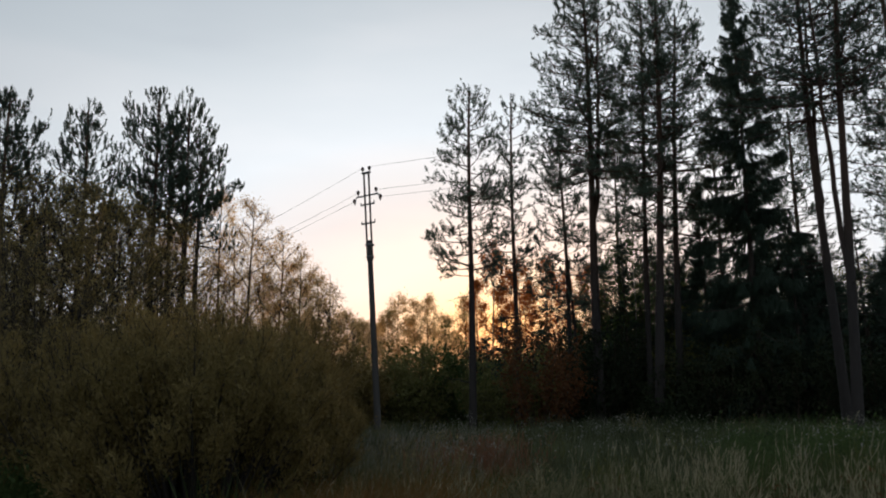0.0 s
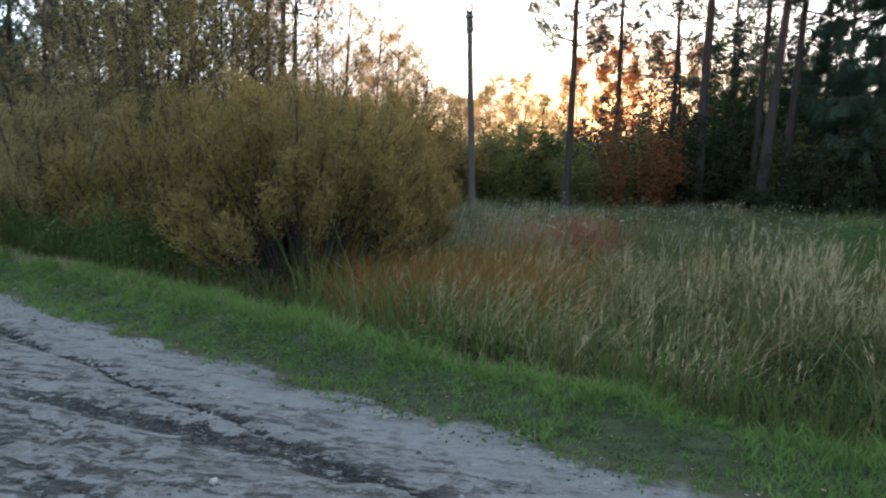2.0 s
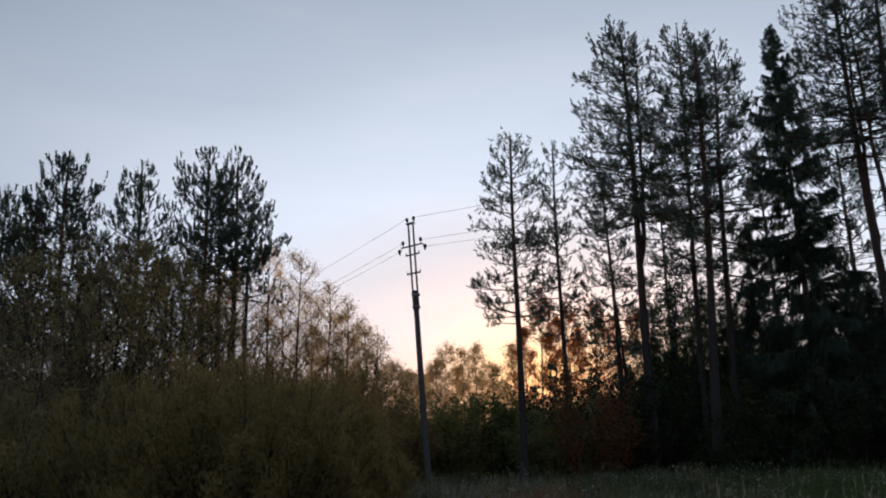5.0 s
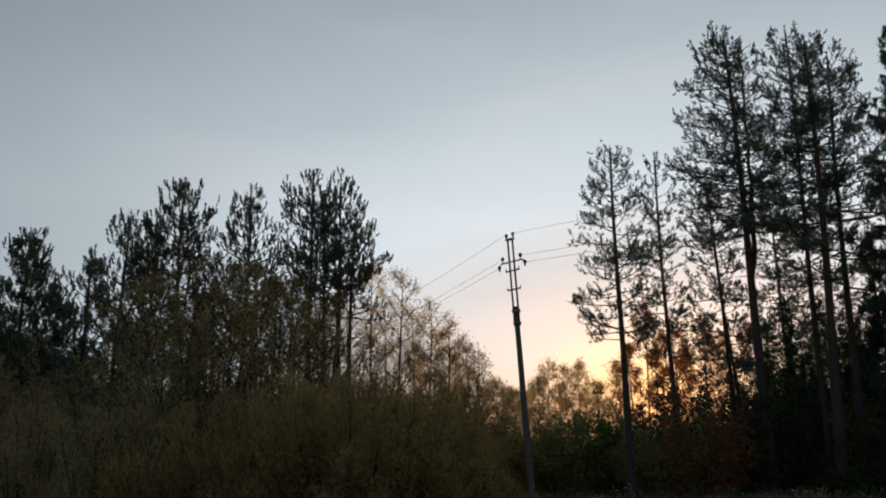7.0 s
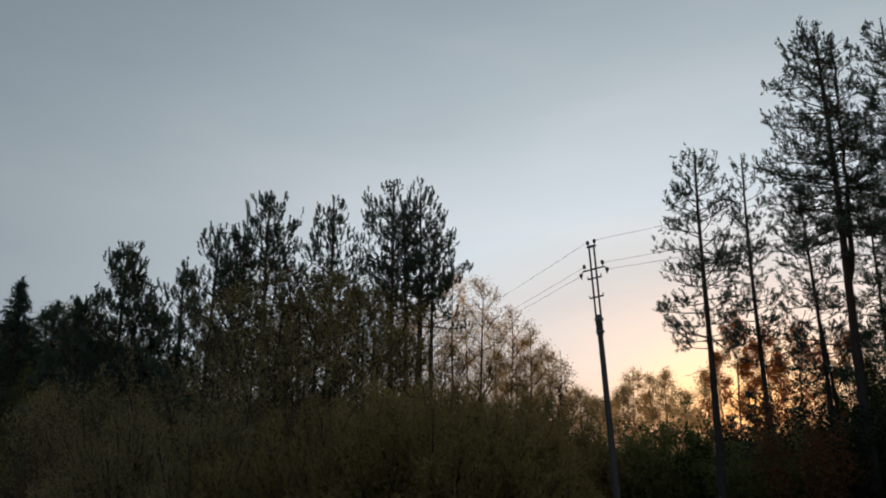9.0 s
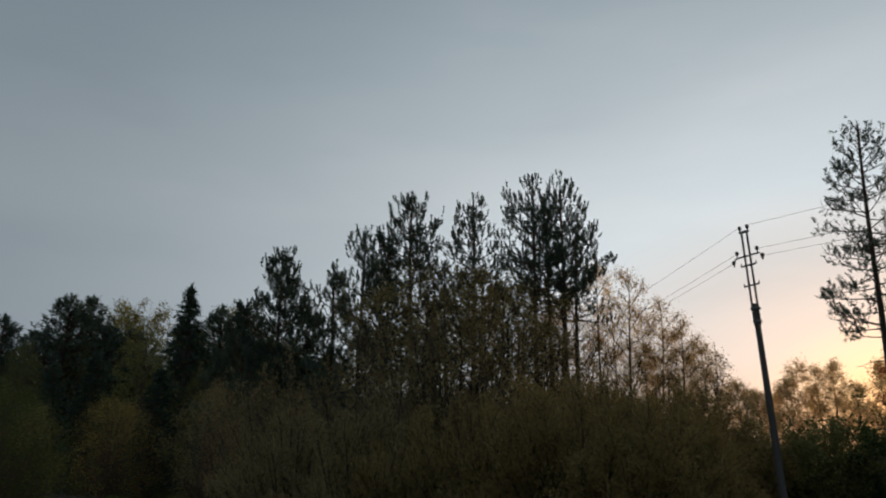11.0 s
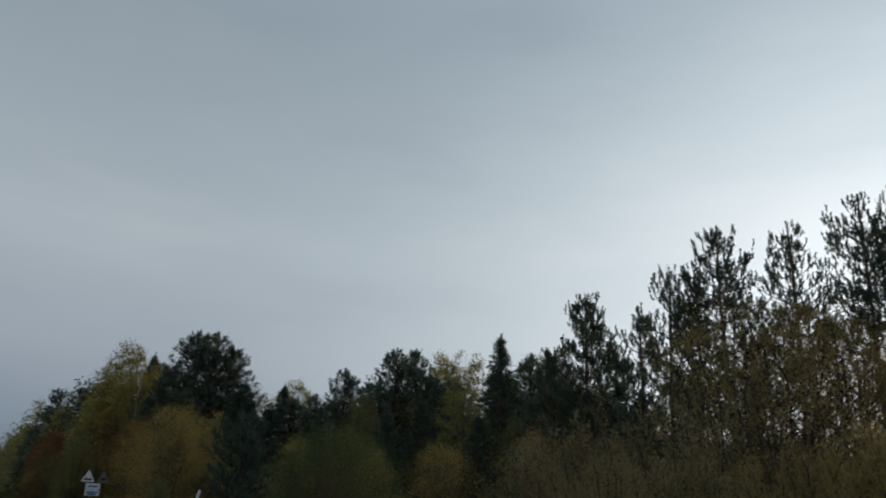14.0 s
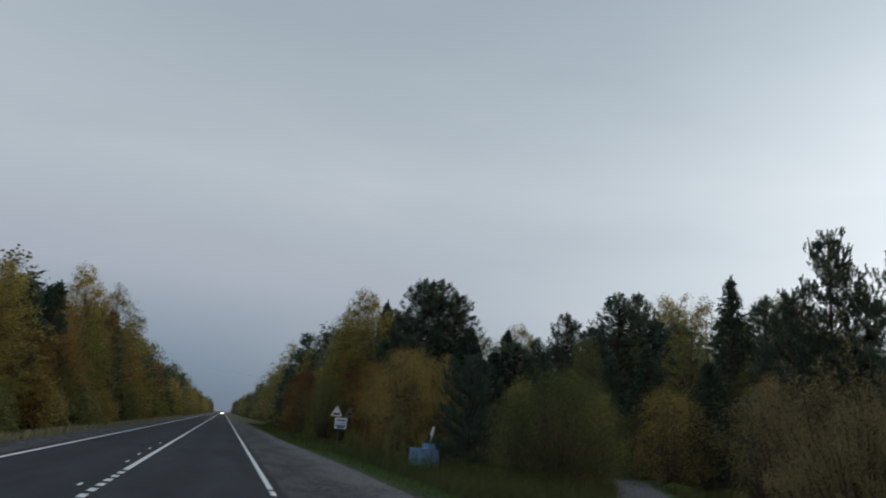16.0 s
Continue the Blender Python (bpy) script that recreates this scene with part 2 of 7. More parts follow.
def ground_material():
    m, nt, b = material("ground_earth")
    at = nt.nodes.new("ShaderNodeAttribute")
    at.attribute_name = "cover"
    sp = nt.nodes.new("ShaderNodeSeparateColor")
    nt.links.new(at.outputs["Color"], sp.inputs[0])
    gravel, mud, turf, loose = sp.outputs[0], sp.outputs[1], sp.outputs[2], at.outputs["Alpha"]
    broken = math_node(nt, "ADD", math_node(nt, "MULTIPLY", loose, 1.5), 0.28, True)  # none on the smooth sandy band
    co = nt.nodes.new("ShaderNodeTexCoord")
    mp = nt.nodes.new("ShaderNodeMapping")  # along the wheel tracks
    mp.inputs["Rotation"].default_value = (0, 0, radians(23))
    mp.inputs["Scale"].default_value = (0.28, 4.2, 1)
    nt.links.new(co.outputs["Object"], mp.inputs[0])
    streak = nt.nodes.new("ShaderNodeTexNoise")
    streak.inputs["Scale"].default_value, streak.inputs["Detail"].default_value, streak.inputs["Roughness"].default_value = 3.2, 7.0, 0.68
    nt.links.new(mp.outputs[0], streak.inputs["Vector"])
    streak = streak.outputs["Fac"]
    n_big = noise_tex(nt, 0.8, 5.0, 0.6, (0.5, 1.3, 1))
    n_mid = noise_tex(nt, 4.5, 7.0, 0.68)
    n_fine = noise_tex(nt, 22.0, 6.0, 0.75)
    clod = noise_tex(nt, 9.0, 5.0, 0.62, (0.7, 1.2, 1))
    vor = nt.nodes.new("ShaderNodeTexVoronoi")
    vor.inputs["Scale"].default_value = 34.0
    nt.links.new(co.outputs["Object"], vor.inputs["Vector"])
    soil = mix_rgb(nt, n_mid, (0.028, 0.027, 0.012), (0.085, 0.078, 0.036))
    soil = mix_rgb(nt, math_node(nt, "MULTIPLY", turf, 0.85), soil, mix_rgb(nt, n_fine, (0.008, 0.016, 0.005), (0.066, 0.092, 0.034)))
    sand = mix_rgb(nt, n_mid, (0.088, 0.087, 0.090), (0.258, 0.253, 0.260))
    sand = mix_rgb(nt, math_node(nt, "MULTIPLY", math_node(nt, "MULTIPLY", math_node(nt, "SUBTRACT", n_fine, 0.38), 2.2, True), math_node(nt, "ADD", math_node(nt, "MULTIPLY", broken, 0.6), 0.25)), sand, (0.105, 0.095, 0.092))
    sand = mix_rgb(nt, math_node(nt, "MULTIPLY", math_node(nt, "MULTIPLY", math_node(nt, "SUBTRACT", n_big, 0.51), 2.8, True), broken), sand, mix_rgb(nt, n_mid, (0.055, 0.052, 0.052), (0.15, 0.138, 0.134)))
    # crumbly dark clods
    crumbs = math_node(nt, "MULTIPLY", math_node(nt, "SUBTRACT", math_node(nt, "ADD", math_node(nt, "MULTIPLY", clod, 0.9), math_node(nt, "MULTIPLY", n_big, 0.3)), 0.575), 5.0, True)
    crumbs = math_node(nt, "MULTIPLY", crumbs, broken)
    sand = mix_rgb(nt, math_node(nt, "MULTIPLY", crumbs, 0.8), sand, (0.075, 0.068, 0.066))
    dirt = math_node(nt, "ADD", math_node(nt, "MULTIPLY", streak, 0.5), math_node(nt, "ADD", math_node(nt, "MULTIPLY", clod, 0.35), math_node(nt, "MULTIPLY", n_fine, 0.35)))
    dirt = math_node(nt, "MULTIPLY", math_node(nt, "MULTIPLY", math_node(nt, "SUBTRACT", dirt, 0.605), 11.0, True), broken)
    sand = mix_rgb(nt, math_node(nt, "MULTIPLY", dirt, 0.85), sand, (0.034, 0.033, 0.035))
    # dark crushed stone on the road shoulder, with drifts of dust
    stone = mix_rgb(nt, n_fine, (0.014, 0.015, 0.017), (0.066, 0.068, 0.073))
    drift = math_node(nt, "MULTIPLY", math_node(nt, "SUBTRACT", math_node(nt, "ADD", math_node(nt, "MULTIPLY", n_big, 0.6), math_node(nt, "MULTIPLY", n_mid, 0.5)), 0.50), 7.0, True)
    dark = math_node(nt, "MULTIPLY", math_node(nt, "SUBTRACT", loose, 0.5), 2.0, True)
    sand = mix_rgb(nt, math_node(nt, "MULTIPLY", dark, math_node(nt, "SUBTRACT", 1.0, math_node(nt, "MULTIPLY", drift, 0.75))), sand, stone)
    sand = mix_rgb(nt, math_node(nt, "MULTIPLY", math_node(nt, "GREATER_THAN", vor.outputs["Color"], 0.9), 0.22), sand, (0.40, 0.38, 0.36))
    # churned mud along the wheel tracks, broken up into clods
    crumble = math_node(nt, "ADD", math_node(nt, "MULTIPLY", streak, 0.5), math_node(nt, "ADD", math_node(nt, "MULTIPLY", n_fine, 0.5), math_node(nt, "MULTIPLY", clod, 0.3)))
    wet = mix_rgb(nt, math_node(nt, "MULTIPLY", math_node(nt, "SUBTRACT", crumble, 0.665), 8.0, True), (0.008, 0.008, 0.009), (0.125, 0.120, 0.120))
    mess = math_node(nt, "ADD", math_node(nt, "MULTIPLY", math_node(nt, "SUBTRACT", streak, 0.5), 3.6), math_node(nt, "MULTIPLY", math_node(nt, "SUBTRACT", clod, 0.5), 3.4))
    mess = math_node(nt, "ADD", mess, math_node(nt, "MULTIPLY", math_node(nt, "SUBTRACT", n_fine, 0.5), 2.6))
    breakup = math_node(nt, "MULTIPLY", math_node(nt, "SUBTRACT", math_node(nt, "ADD", mess, math_node(nt, "MULTIPLY", mud, 0.95)), 0.52), 3.0, True)
    breakup = math_node(nt, "MULTIPLY", breakup, math_node(nt, "ADD", math_node(nt, "MULTIPLY", mud, 1.1), 0.14), True)
    sand = mix_rgb(nt, breakup, sand, wet)
    edge = math_node(nt, "MULTIPLY", math_node(nt, "SUBTRACT", math_node(nt, "ADD", gravel, math_node(nt, "MULTIPLY", math_node(nt, "SUBTRACT", n_mid, 0.5), 0.9)), 0.42), 3.2, True)
    nt.links.new(mix_rgb(nt, edge, soil, sand), b.inputs["Base Color"])
    b.inputs["Roughness"].default_value = 0.92
    h = math_node(nt, "ADD", math_node(nt, "MULTIPLY", n_mid, 0.8), math_node(nt, "MULTIPLY", n_fine, 0.4))
    h = math_node(nt, "ADD", h, math_node(nt, "MULTIPLY", crumbs, 0.5))
    h = math_node(nt, "SUBTRACT", h, math_node(nt, "ADD", math_node(nt, "MULTIPLY", breakup, 0.8), math_node(nt, "MULTIPLY", dirt, 0.5)))
    bump(nt, b, h, 0.9, 0.06)
    return m


def asphalt_material():
    m, nt, b = material("asphalt")
    n1 = noise_tex(nt, 0.35, 4.0, 0.6, (0.25, 1.6, 1))
    n2 = noise_tex(nt, 90.0, 3.0, 0.7)
    n3 = noise_tex(nt, 2.2, 5.0, 0.6)
    col = mix_rgb(nt, n1, (0.008, 0.010, 0.012), (0.028, 0.031, 0.038))
    # lighter wheel paths and darker mended stretches
    co = nt.nodes.new("ShaderNodeTexCoord")
    sy = nt.nodes.new("ShaderNodeSeparateXYZ")
    nt.links.new(co.outputs["Object"], sy.inputs[0])
    lane = math_node(nt, "SINE", math_node(nt, "MULTIPLY", math_node(nt, "ADD", sy.outputs["Y"], 0.3), 3.7))
    n4 = noise_tex(nt, 0.5, 5.0, 0.65, (0.14, 0.9, 1))
    col = mix_rgb(nt, math_node(nt, "MULTIPLY", math_node(nt, "ADD", math_node(nt, "MULTIPLY", lane, 0.22), math_node(nt, "MULTIPLY", math_node(nt, "SUBTRACT", n4, 0.36), 3.2)), 0.75, True), col, (0.044, 0.048, 0.058))
    mend = math_node(nt, "MULTIPLY", math_node(nt, "SUBTRACT", noise_tex(nt, 0.6, 4.0, 0.55, (0.12, 0.8, 1)), 0.52), 9.0, True)
    col = mix_rgb(nt, math_node(nt, "MULTIPLY", mend, 0.8), col, (0.010, 0.011, 0.013))
    col = mix_rgb(nt, math_node(nt, "MULTIPLY", n2, 0.22), col, (0.080, 0.080, 0.082))
    # bitumen patches and cracks
    crack = ramp(nt, [(0.47, (0, 0, 0)), (0.5, (1, 1, 1)), (0.53, (0, 0, 0))])
    nt.links.new(n3, crack.inputs[0])
    col = mix_rgb(nt, math_node(nt, "MULTIPLY", crack.outputs[0], 0.35), col, (0.022, 0.022, 0.023))
    nt.links.new(col, b.inputs["Base Color"])
    b.inputs["Roughness"].default_value = 0.9
    b.inputs["Specular IOR Level"].default_value = 0.2
    bump(nt, b, n2, 0.5, 0.004)
    return m


def worn_paint(name, colour, under, scale=14.0, cover=0.42, rough=0.55):
    m, nt, b = material(name)
    n1 = noise_tex(nt, scale, 6.0, 0.7)
    r = ramp(nt, [(cover - 0.12, (0, 0, 0)), (cover, (1, 1, 1))])
    nt.links.new(n1, r.inputs[0])
    n2 = noise_tex(nt, 2.0, 4.0)
    c = mix_rgb(nt, math_node(nt, "MULTIPLY", n2, 0.35), colour, tuple(0.6 * v for v in colour))
    nt.links.new(mix_rgb(nt, r.outputs[0], under, c), b.inputs["Base Color"])
    b.inputs["Roughness"].default_value = rough
    bump(nt, b, n1, 0.2, 0.003)
    return m


def plain(name, colour, rough=0.6, metal=0.0, scale=9.0):
    m, nt, b = material(name)
    n1 = noise_tex(nt, scale, 5.0, 0.6)
    nt.links.new(mix_rgb(nt, math_node(nt, "MULTIPLY", n1, 0.6), colour, tuple(0.55 * v for v in colour)), b.inputs["Base Color"])
    b.inputs["Roughness"].default_value, b.inputs["Metallic"].default_value = rough, metal
    bump(nt, b, n1, 0.15, 0.004)
    return m


M_GROUND = ground_material()
M_ASPHALT = asphalt_material()
M_LINE = worn_paint("road_paint", (0.80, 0.80, 0.79), (0.16, 0.16, 0.16), 7.0, 0.36, 0.7)
M_CONCRETE = bark("pole_concrete", (0.055, 0.050, 0.046), (0.13, 0.12, 0.11), 5.0, (1, 1, 0.4))
M_STEEL = plain("galvanised_steel", (0.22, 0.22, 0.22), 0.5, 0.8)
M_DARK_WOOD = bark("tarred_wood", (0.03, 0.026, 0.022), (0.085, 0.072, 0.06), 12.0, (1, 1, 0.12))
M_INSULATOR = plain("brown_porcelain", (0.07, 0.04, 0.03), 0.25)
M_WIRE = plain("wire_metal", (0.10, 0.10, 0.10), 0.5, 0.7)
M_SIGN_WHITE = plain("sign_white", (0.80, 0.80, 0.80), 0.4)
M_SIGN_RED = plain("sign_red", (0.45, 0.08, 0.07), 0.5)
M_SIGN_BLACK = plain("sign_black", (0.015, 0.015, 0.015), 0.5)
M_SIGN_BLUE = plain("sign_print", (0.03, 0.12, 0.34), 0.5)
M_SIGN_BACK = plain("sign_back_metal", (0.22, 0.20, 0.17), 0.55, 0.4)
M_BLUE = worn_paint("blue_paint", (0.20, 0.33, 0.53), (0.24, 0.20, 0.17), 5.0, 0.33, 0.5)
M_PALE = worn_paint("white_paint", (0.72, 0.72, 0.70), (0.3, 0.28, 0.25), 9.0, 0.36, 0.6)
M_PAPER = plain("white_litter", (0.78, 0.78, 0.76), 0.6)
M_CLOD = plain("dry_mud", (0.085, 0.074, 0.068), 0.95)
M_PEBBLE = plain("grey_pebble", (0.26, 0.245, 0.235), 0.9)
M_STONE = plain("pale_stone", (0.34, 0.325, 0.31), 0.9)
M_CAR = plain("dark_car_paint", (0.06, 0.065, 0.07), 0.3, 0.3)
M_GLASS_DARK = plain("car_glass", (0.02, 0.02, 0.022), 0.08)
M_TYRE = plain("tyre_rubber", (0.02, 0.02, 0.02), 0.85)
M_HEADLIGHT, _nt, _b = material("headlight")
_b.inputs["Emission Color"].default_value = (1.0, 0.9, 0.72, 1)
_b.inputs["Emission Strength"].default_value = 5.0


# ---- mesh helpers ----
def make_mesh(name, v, f, mat, smooth=False):
    """v: (n, 3); f: (m, 3) or (m, 4) corner indices."""
    me = bpy.data.meshes.new(name)
    v, f = np.asarray(v, np.float32), np.asarray(f, np.int32)
    k = f.shape[1]
    me.vertices.add(len(v))
    me.vertices.foreach_set("co", v.ravel())
    me.loops.add(f.size)
    me.loops.foreach_set("vertex_index", f.ravel())
    me.polygons.add(len(f))
    me.polygons.foreach_set("loop_start", np.arange(0, f.size, k, dtype=np.int32))
    me.update(calc_edges=True)
    if smooth:
        me.polygons.foreach_set("use_smooth", np.ones(len(f), bool))
    me.materials.append(mat)
    return me


def merge(chunks):
    """Joins (v, f) chunks with faces of one size."""
    vs, fs, n = [], [], 0
    for v, f in chunks:
        if len(v):
            vs.append(v)
            fs.append(np.asarray(f) + n)
            n += len(v)
    return np.concatenate(vs), np.concatenate(fs)


def piece(name, chunk, mat, parent, label="", smooth=False):
    ob = new(name, make_mesh(name, chunk[0], chunk[1], mat, smooth))
    ob.parent = parent
    if name in ("branchwork", "crown", "foliage"):
        ob["kind"] = "stuff"
    if label:
        tagged(ob, label)
    return ob


def part(name, bm, mat, parent, label=""):
    me = bpy.data.meshes.new(name)
    bm.normal_update()
    bm.to_mesh(me)
    bm.free()
    me.materials.append(mat)
    ob = new(name, me)
    ob.parent = parent
    if label:
        tagged(ob, label)
    return ob


def unit(v):
    return v / np.maximum(np.linalg.norm(v, axis=-1, keepdims=True), 1e-9)


def tubes(paths, radii, sides=5):
    """Round limbs along paths (m, n, 3) with radii (m, n), as quads."""
    paths, radii = np.asarray(paths, float), np.asarray(radii, float)
    m, n, _ = paths.shape
    t = unit(np.gradient(paths, axis=1))
    ref = np.where(np.abs(t[..., 2:3]) > 0.9, np.array([1.0, 0, 0]), np.array([0, 0, 1.0]))
    a = unit(np.cross(t, ref))
    b = np.cross(t, a)
    ang = np.arange(sides) * 2 * math.pi / sides
    ring = a[:, :, None] * np.cos(ang)[:, None] + b[:, :, None] * np.sin(ang)[:, None]
    v = (paths[:, :, None] + ring * radii[:, :, None, None]).reshape(-1, 3)
    i = np.arange(m)[:, None, None] * n * sides
    r = np.arange(n - 1)[None, :, None] * sides
    s = np.arange(sides)[None, None, :]
    s2 = (s + 1) % sides
    f = np.stack([i + r + s, i + r + s2, i + r + sides + s2, i + r + sides + s], -1).reshape(-1, 4)
    return v, f


def rand_dirs(g, n):
    return unit(g.normal(size=(n, 3)))


def blades(g, base, axis, length, width):
    """Thin pointed leaves: one triangle each."""
    n = len(base)
    side = unit(np.cross(axis, rand_dirs(g, n)))
    w = np.broadcast_to(np.asarray(width, float).reshape(-1, 1), (n, 1)) * 0.5
    ln = np.broadcast_to(np.asarray(length, float).reshape(-1, 1), (n, 1))
    v = np.stack([base - side * w, base + side * w, base + axis * ln], 1).reshape(-1, 3)
    return v, np.arange(3 * n).reshape(-1, 3)


def tufts(g, pos, axis, count, length, width, open_=0.7, run=0.3):
    """Needle tufts: count blades spread round each axis, along a shoot."""
    n = len(pos)
    p = np.repeat(pos, count, 0)
    a = np.repeat(axis, count, 0)
    u = g.random((n * count, 1))
    d = unit(a * (1 - open_ * 0.45) + rand_dirs(g, n * count) * open_)
    return blades(g, p + a * u * run, d, length * g.uniform(0.7, 1.2, n * count), width * g.uniform(0.8, 1.2, n * count))


def leaf_cards(g, pos, size, droop=0.3):
    """Small pointed oval leaves, two triangles each."""
    n = len(pos)
    a = unit(rand_dirs(g, n) + np.array([0, 0, -droop]))
    b = unit(np.cross(a, rand_dirs(g, n)))
    s = (size * g.uniform(0.6, 1.25, n))[:, None]
    v = np.stack([pos - a * s * 0.5, pos + b * s * 0.3, pos + a * s * 0.5, pos - b * s * 0.3], 1).reshape(-1, 3)
    i = 4 * np.arange(n)[:, None]
    return v, np.concatenate([i + [0, 1, 2], i + [0, 2, 3]])


def at(az, d):
    """A place on the plan: az degrees to the left of straight ahead (+y), d metres off."""
    return -d * math.sin(radians(az)), d * math.cos(radians(az))


# ---- lie of the land ----
def track_edge(x):
    """Outer edge of the dirt track and of the gravel at the junction."""
    x = np.asarray(x, float)
    return 4.45 + 0.36 * np.clip(-x, 0, 3) + 0.47 * np.maximum(0, -x - 3) - 0.30 * np.clip(x, 0, 4)


def verge_e(x, y):
    """How far beyond the track edge, 0 to about 2 across the verge, which narrows to the right."""
    w = 1.62 - 0.75 * np.clip((np.asarray(x, float) + 3.5) / 5.0, 0, 1)
    return (y - track_edge(x)) * np.where(y > track_edge(x), 2.1 / w, 1.0)


def sstep(a, b, x):
    t = np.clip((x - a) / (b - a), 0, 1)
    return t * t * (3 - 2 * t)


def soft_noise(x, y, s, seed=0.0):
    return (np.sin(x * s * 1.0 + seed) * np.cos(y * s * 1.27 + seed * 2.1) + 0.6 * np.sin(x * s * 2.3 - y * s * 1.9 + seed * 0.7)
            + 0.4 * np.cos(x * s * 4.1 + y * s * 3.7 + seed * 1.3)) / 2.0


LATTICE = np.random.default_rng(9).random((256, 256))


def value_noise(x, y, s):
    """Lumps about 1 / s metres wide, -1 to 1."""
    x, y = x * s + 500.3, y * s + 500.7
    i, j = np.floor(x).astype(int), np.floor(y).astype(int)
    u, v = x - i, y - j
    u, v = u * u * (3 - 2 * u), v * v * (3 - 2 * v)
    i, j, i2, j2 = i % 256, j % 256, (i + 1) % 256, (j + 1) % 256
    a = LATTICE[i, j] * (1 - u) + LATTICE[i2, j] * u
    b = LATTICE[i, j2] * (1 - u) + LATTICE[i2, j2] * u
    return 2 * (a * (1 - v) + b * v) - 1


def inner_edge(x):
    """Inner edge of the track, towards the road, once it has left the junction."""
    return 0.9 + 0.5 * (-np.asarray(x, float))


def gravel_mask(x, y):
    e = track_edge(x)
    w = 0.22 * soft_noise(x, y, 1.9, 1.0)
    outer = 1 - sstep(-0.40, 0.22, y - e + w)
    shoulder = sstep(-0.1, 0.1, y - 0.6) * (1 - sstep(-0.3, 0.3, y - (5.0 - 0.018 * np.clip(-x - 30, 0, 120)) + w))
    track = outer * sstep(-0.3, 0.3, y - inner_edge(x) + w)
    pad = outer * sstep(-0.1, 0.1, y - 0.6) * sstep(-9.5, -7.5, x + 0.5 * w)
    left = (1 - sstep(-0.3, 0.3, -y - 7.2 + w)) * sstep(0, 0.2, -y - 4.5)
    return np.clip(np.maximum.reduce([shoulder * outer, track * (x > -44), pad, left]), 0, 1)


# wheel ruts: where they cross x = 0, their slope, half width, depth of mud, and from where to where
RUTS = ((3.13, 0.475, 0.040, 1.7, -22, 1.2), (3.24, 0.475, 0.025, 0.6, -9, -1.0), (3.47, 0.225, 0.15, 1.15, -4.8, -0.9), (2.62, 0.37, 0.10, 0.85, -9, -2.6), (3.62, 0.46, 0.04, 0.40, -12, 1.0),
        (2.02, 0.42, 0.05, 1.0, -7, -0.6), (1.86, 0.42, 0.04, 0.9, -7, -0.6), (2.9, 0.50, 0.05, 0.6, -22, -5), (2.3, 0.30, 0.75, 0.42, -12, 0.5))


def mud_mask(x, y):
    m = np.zeros_like(x)
    for c, k, w, a, x0, x1 in RUTS:
        line = c + k * (-x) + 0.02 * np.sin(x * 0.9 + c * 3) + 0.012 * np.sin(x * 3.1 + c)
        m = np.maximum(m, a * np.exp(-((y - line) / w) ** 2) * sstep(x0 - 0.4, x0 + 0.8, x) * (1 - sstep(x1 - 0.8, x1 + 0.3, x)))
    return m * gravel_mask(x, y) * sstep(1.6, 2.0, y)


def ground_z(x, y):
    x, y = np.asarray(x, float), np.asarray(y, float)
    e = verge_e(x, y)
    wedge = sstep(5.2, 7.5, y) * sstep(-0.2, -2.5, y - inner_edge(x)) * sstep(-10, -13, x)
    z = -0.04 * sstep(1.4, 5.0, y)
    lump = 0.13 * np.exp(-((e - 1.15) / 0.65) ** 2)
    z = z + lump * (1 + 0.5 * soft_noise(x, y, 1.1, 3.0)) + 0.03 * value_noise(x, y, 1.9) * sstep(0.0, 0.6, e)
    z = z - 0.42 * sstep(1.5, 3.2, e) - 0.12 * wedge
    z = z + 0.10 * soft_noise(x, y, 0.33, 0.4) * sstep(2.0, 5.0, e)
    z = z - 0.35 * sstep(7.0, 9.0, -y)
    g = gravel_mask(x, y)
    m = mud_mask(x, y)
    z = z + g * (y > 1.7) * (0.012 * soft_noise(x, y, 2.6, 2.0) + 0.010 * value_noise(x, y, 3.1) + (0.006 + 0.016 * m) * value_noise(x, y, 7.5)) - 0.035 * m
    return z - 0.02 * (np.abs(y + 2.1) < 3.7)


def gz(x, y):
    return float(ground_z(np.array([x]), np.array([y]))[0])


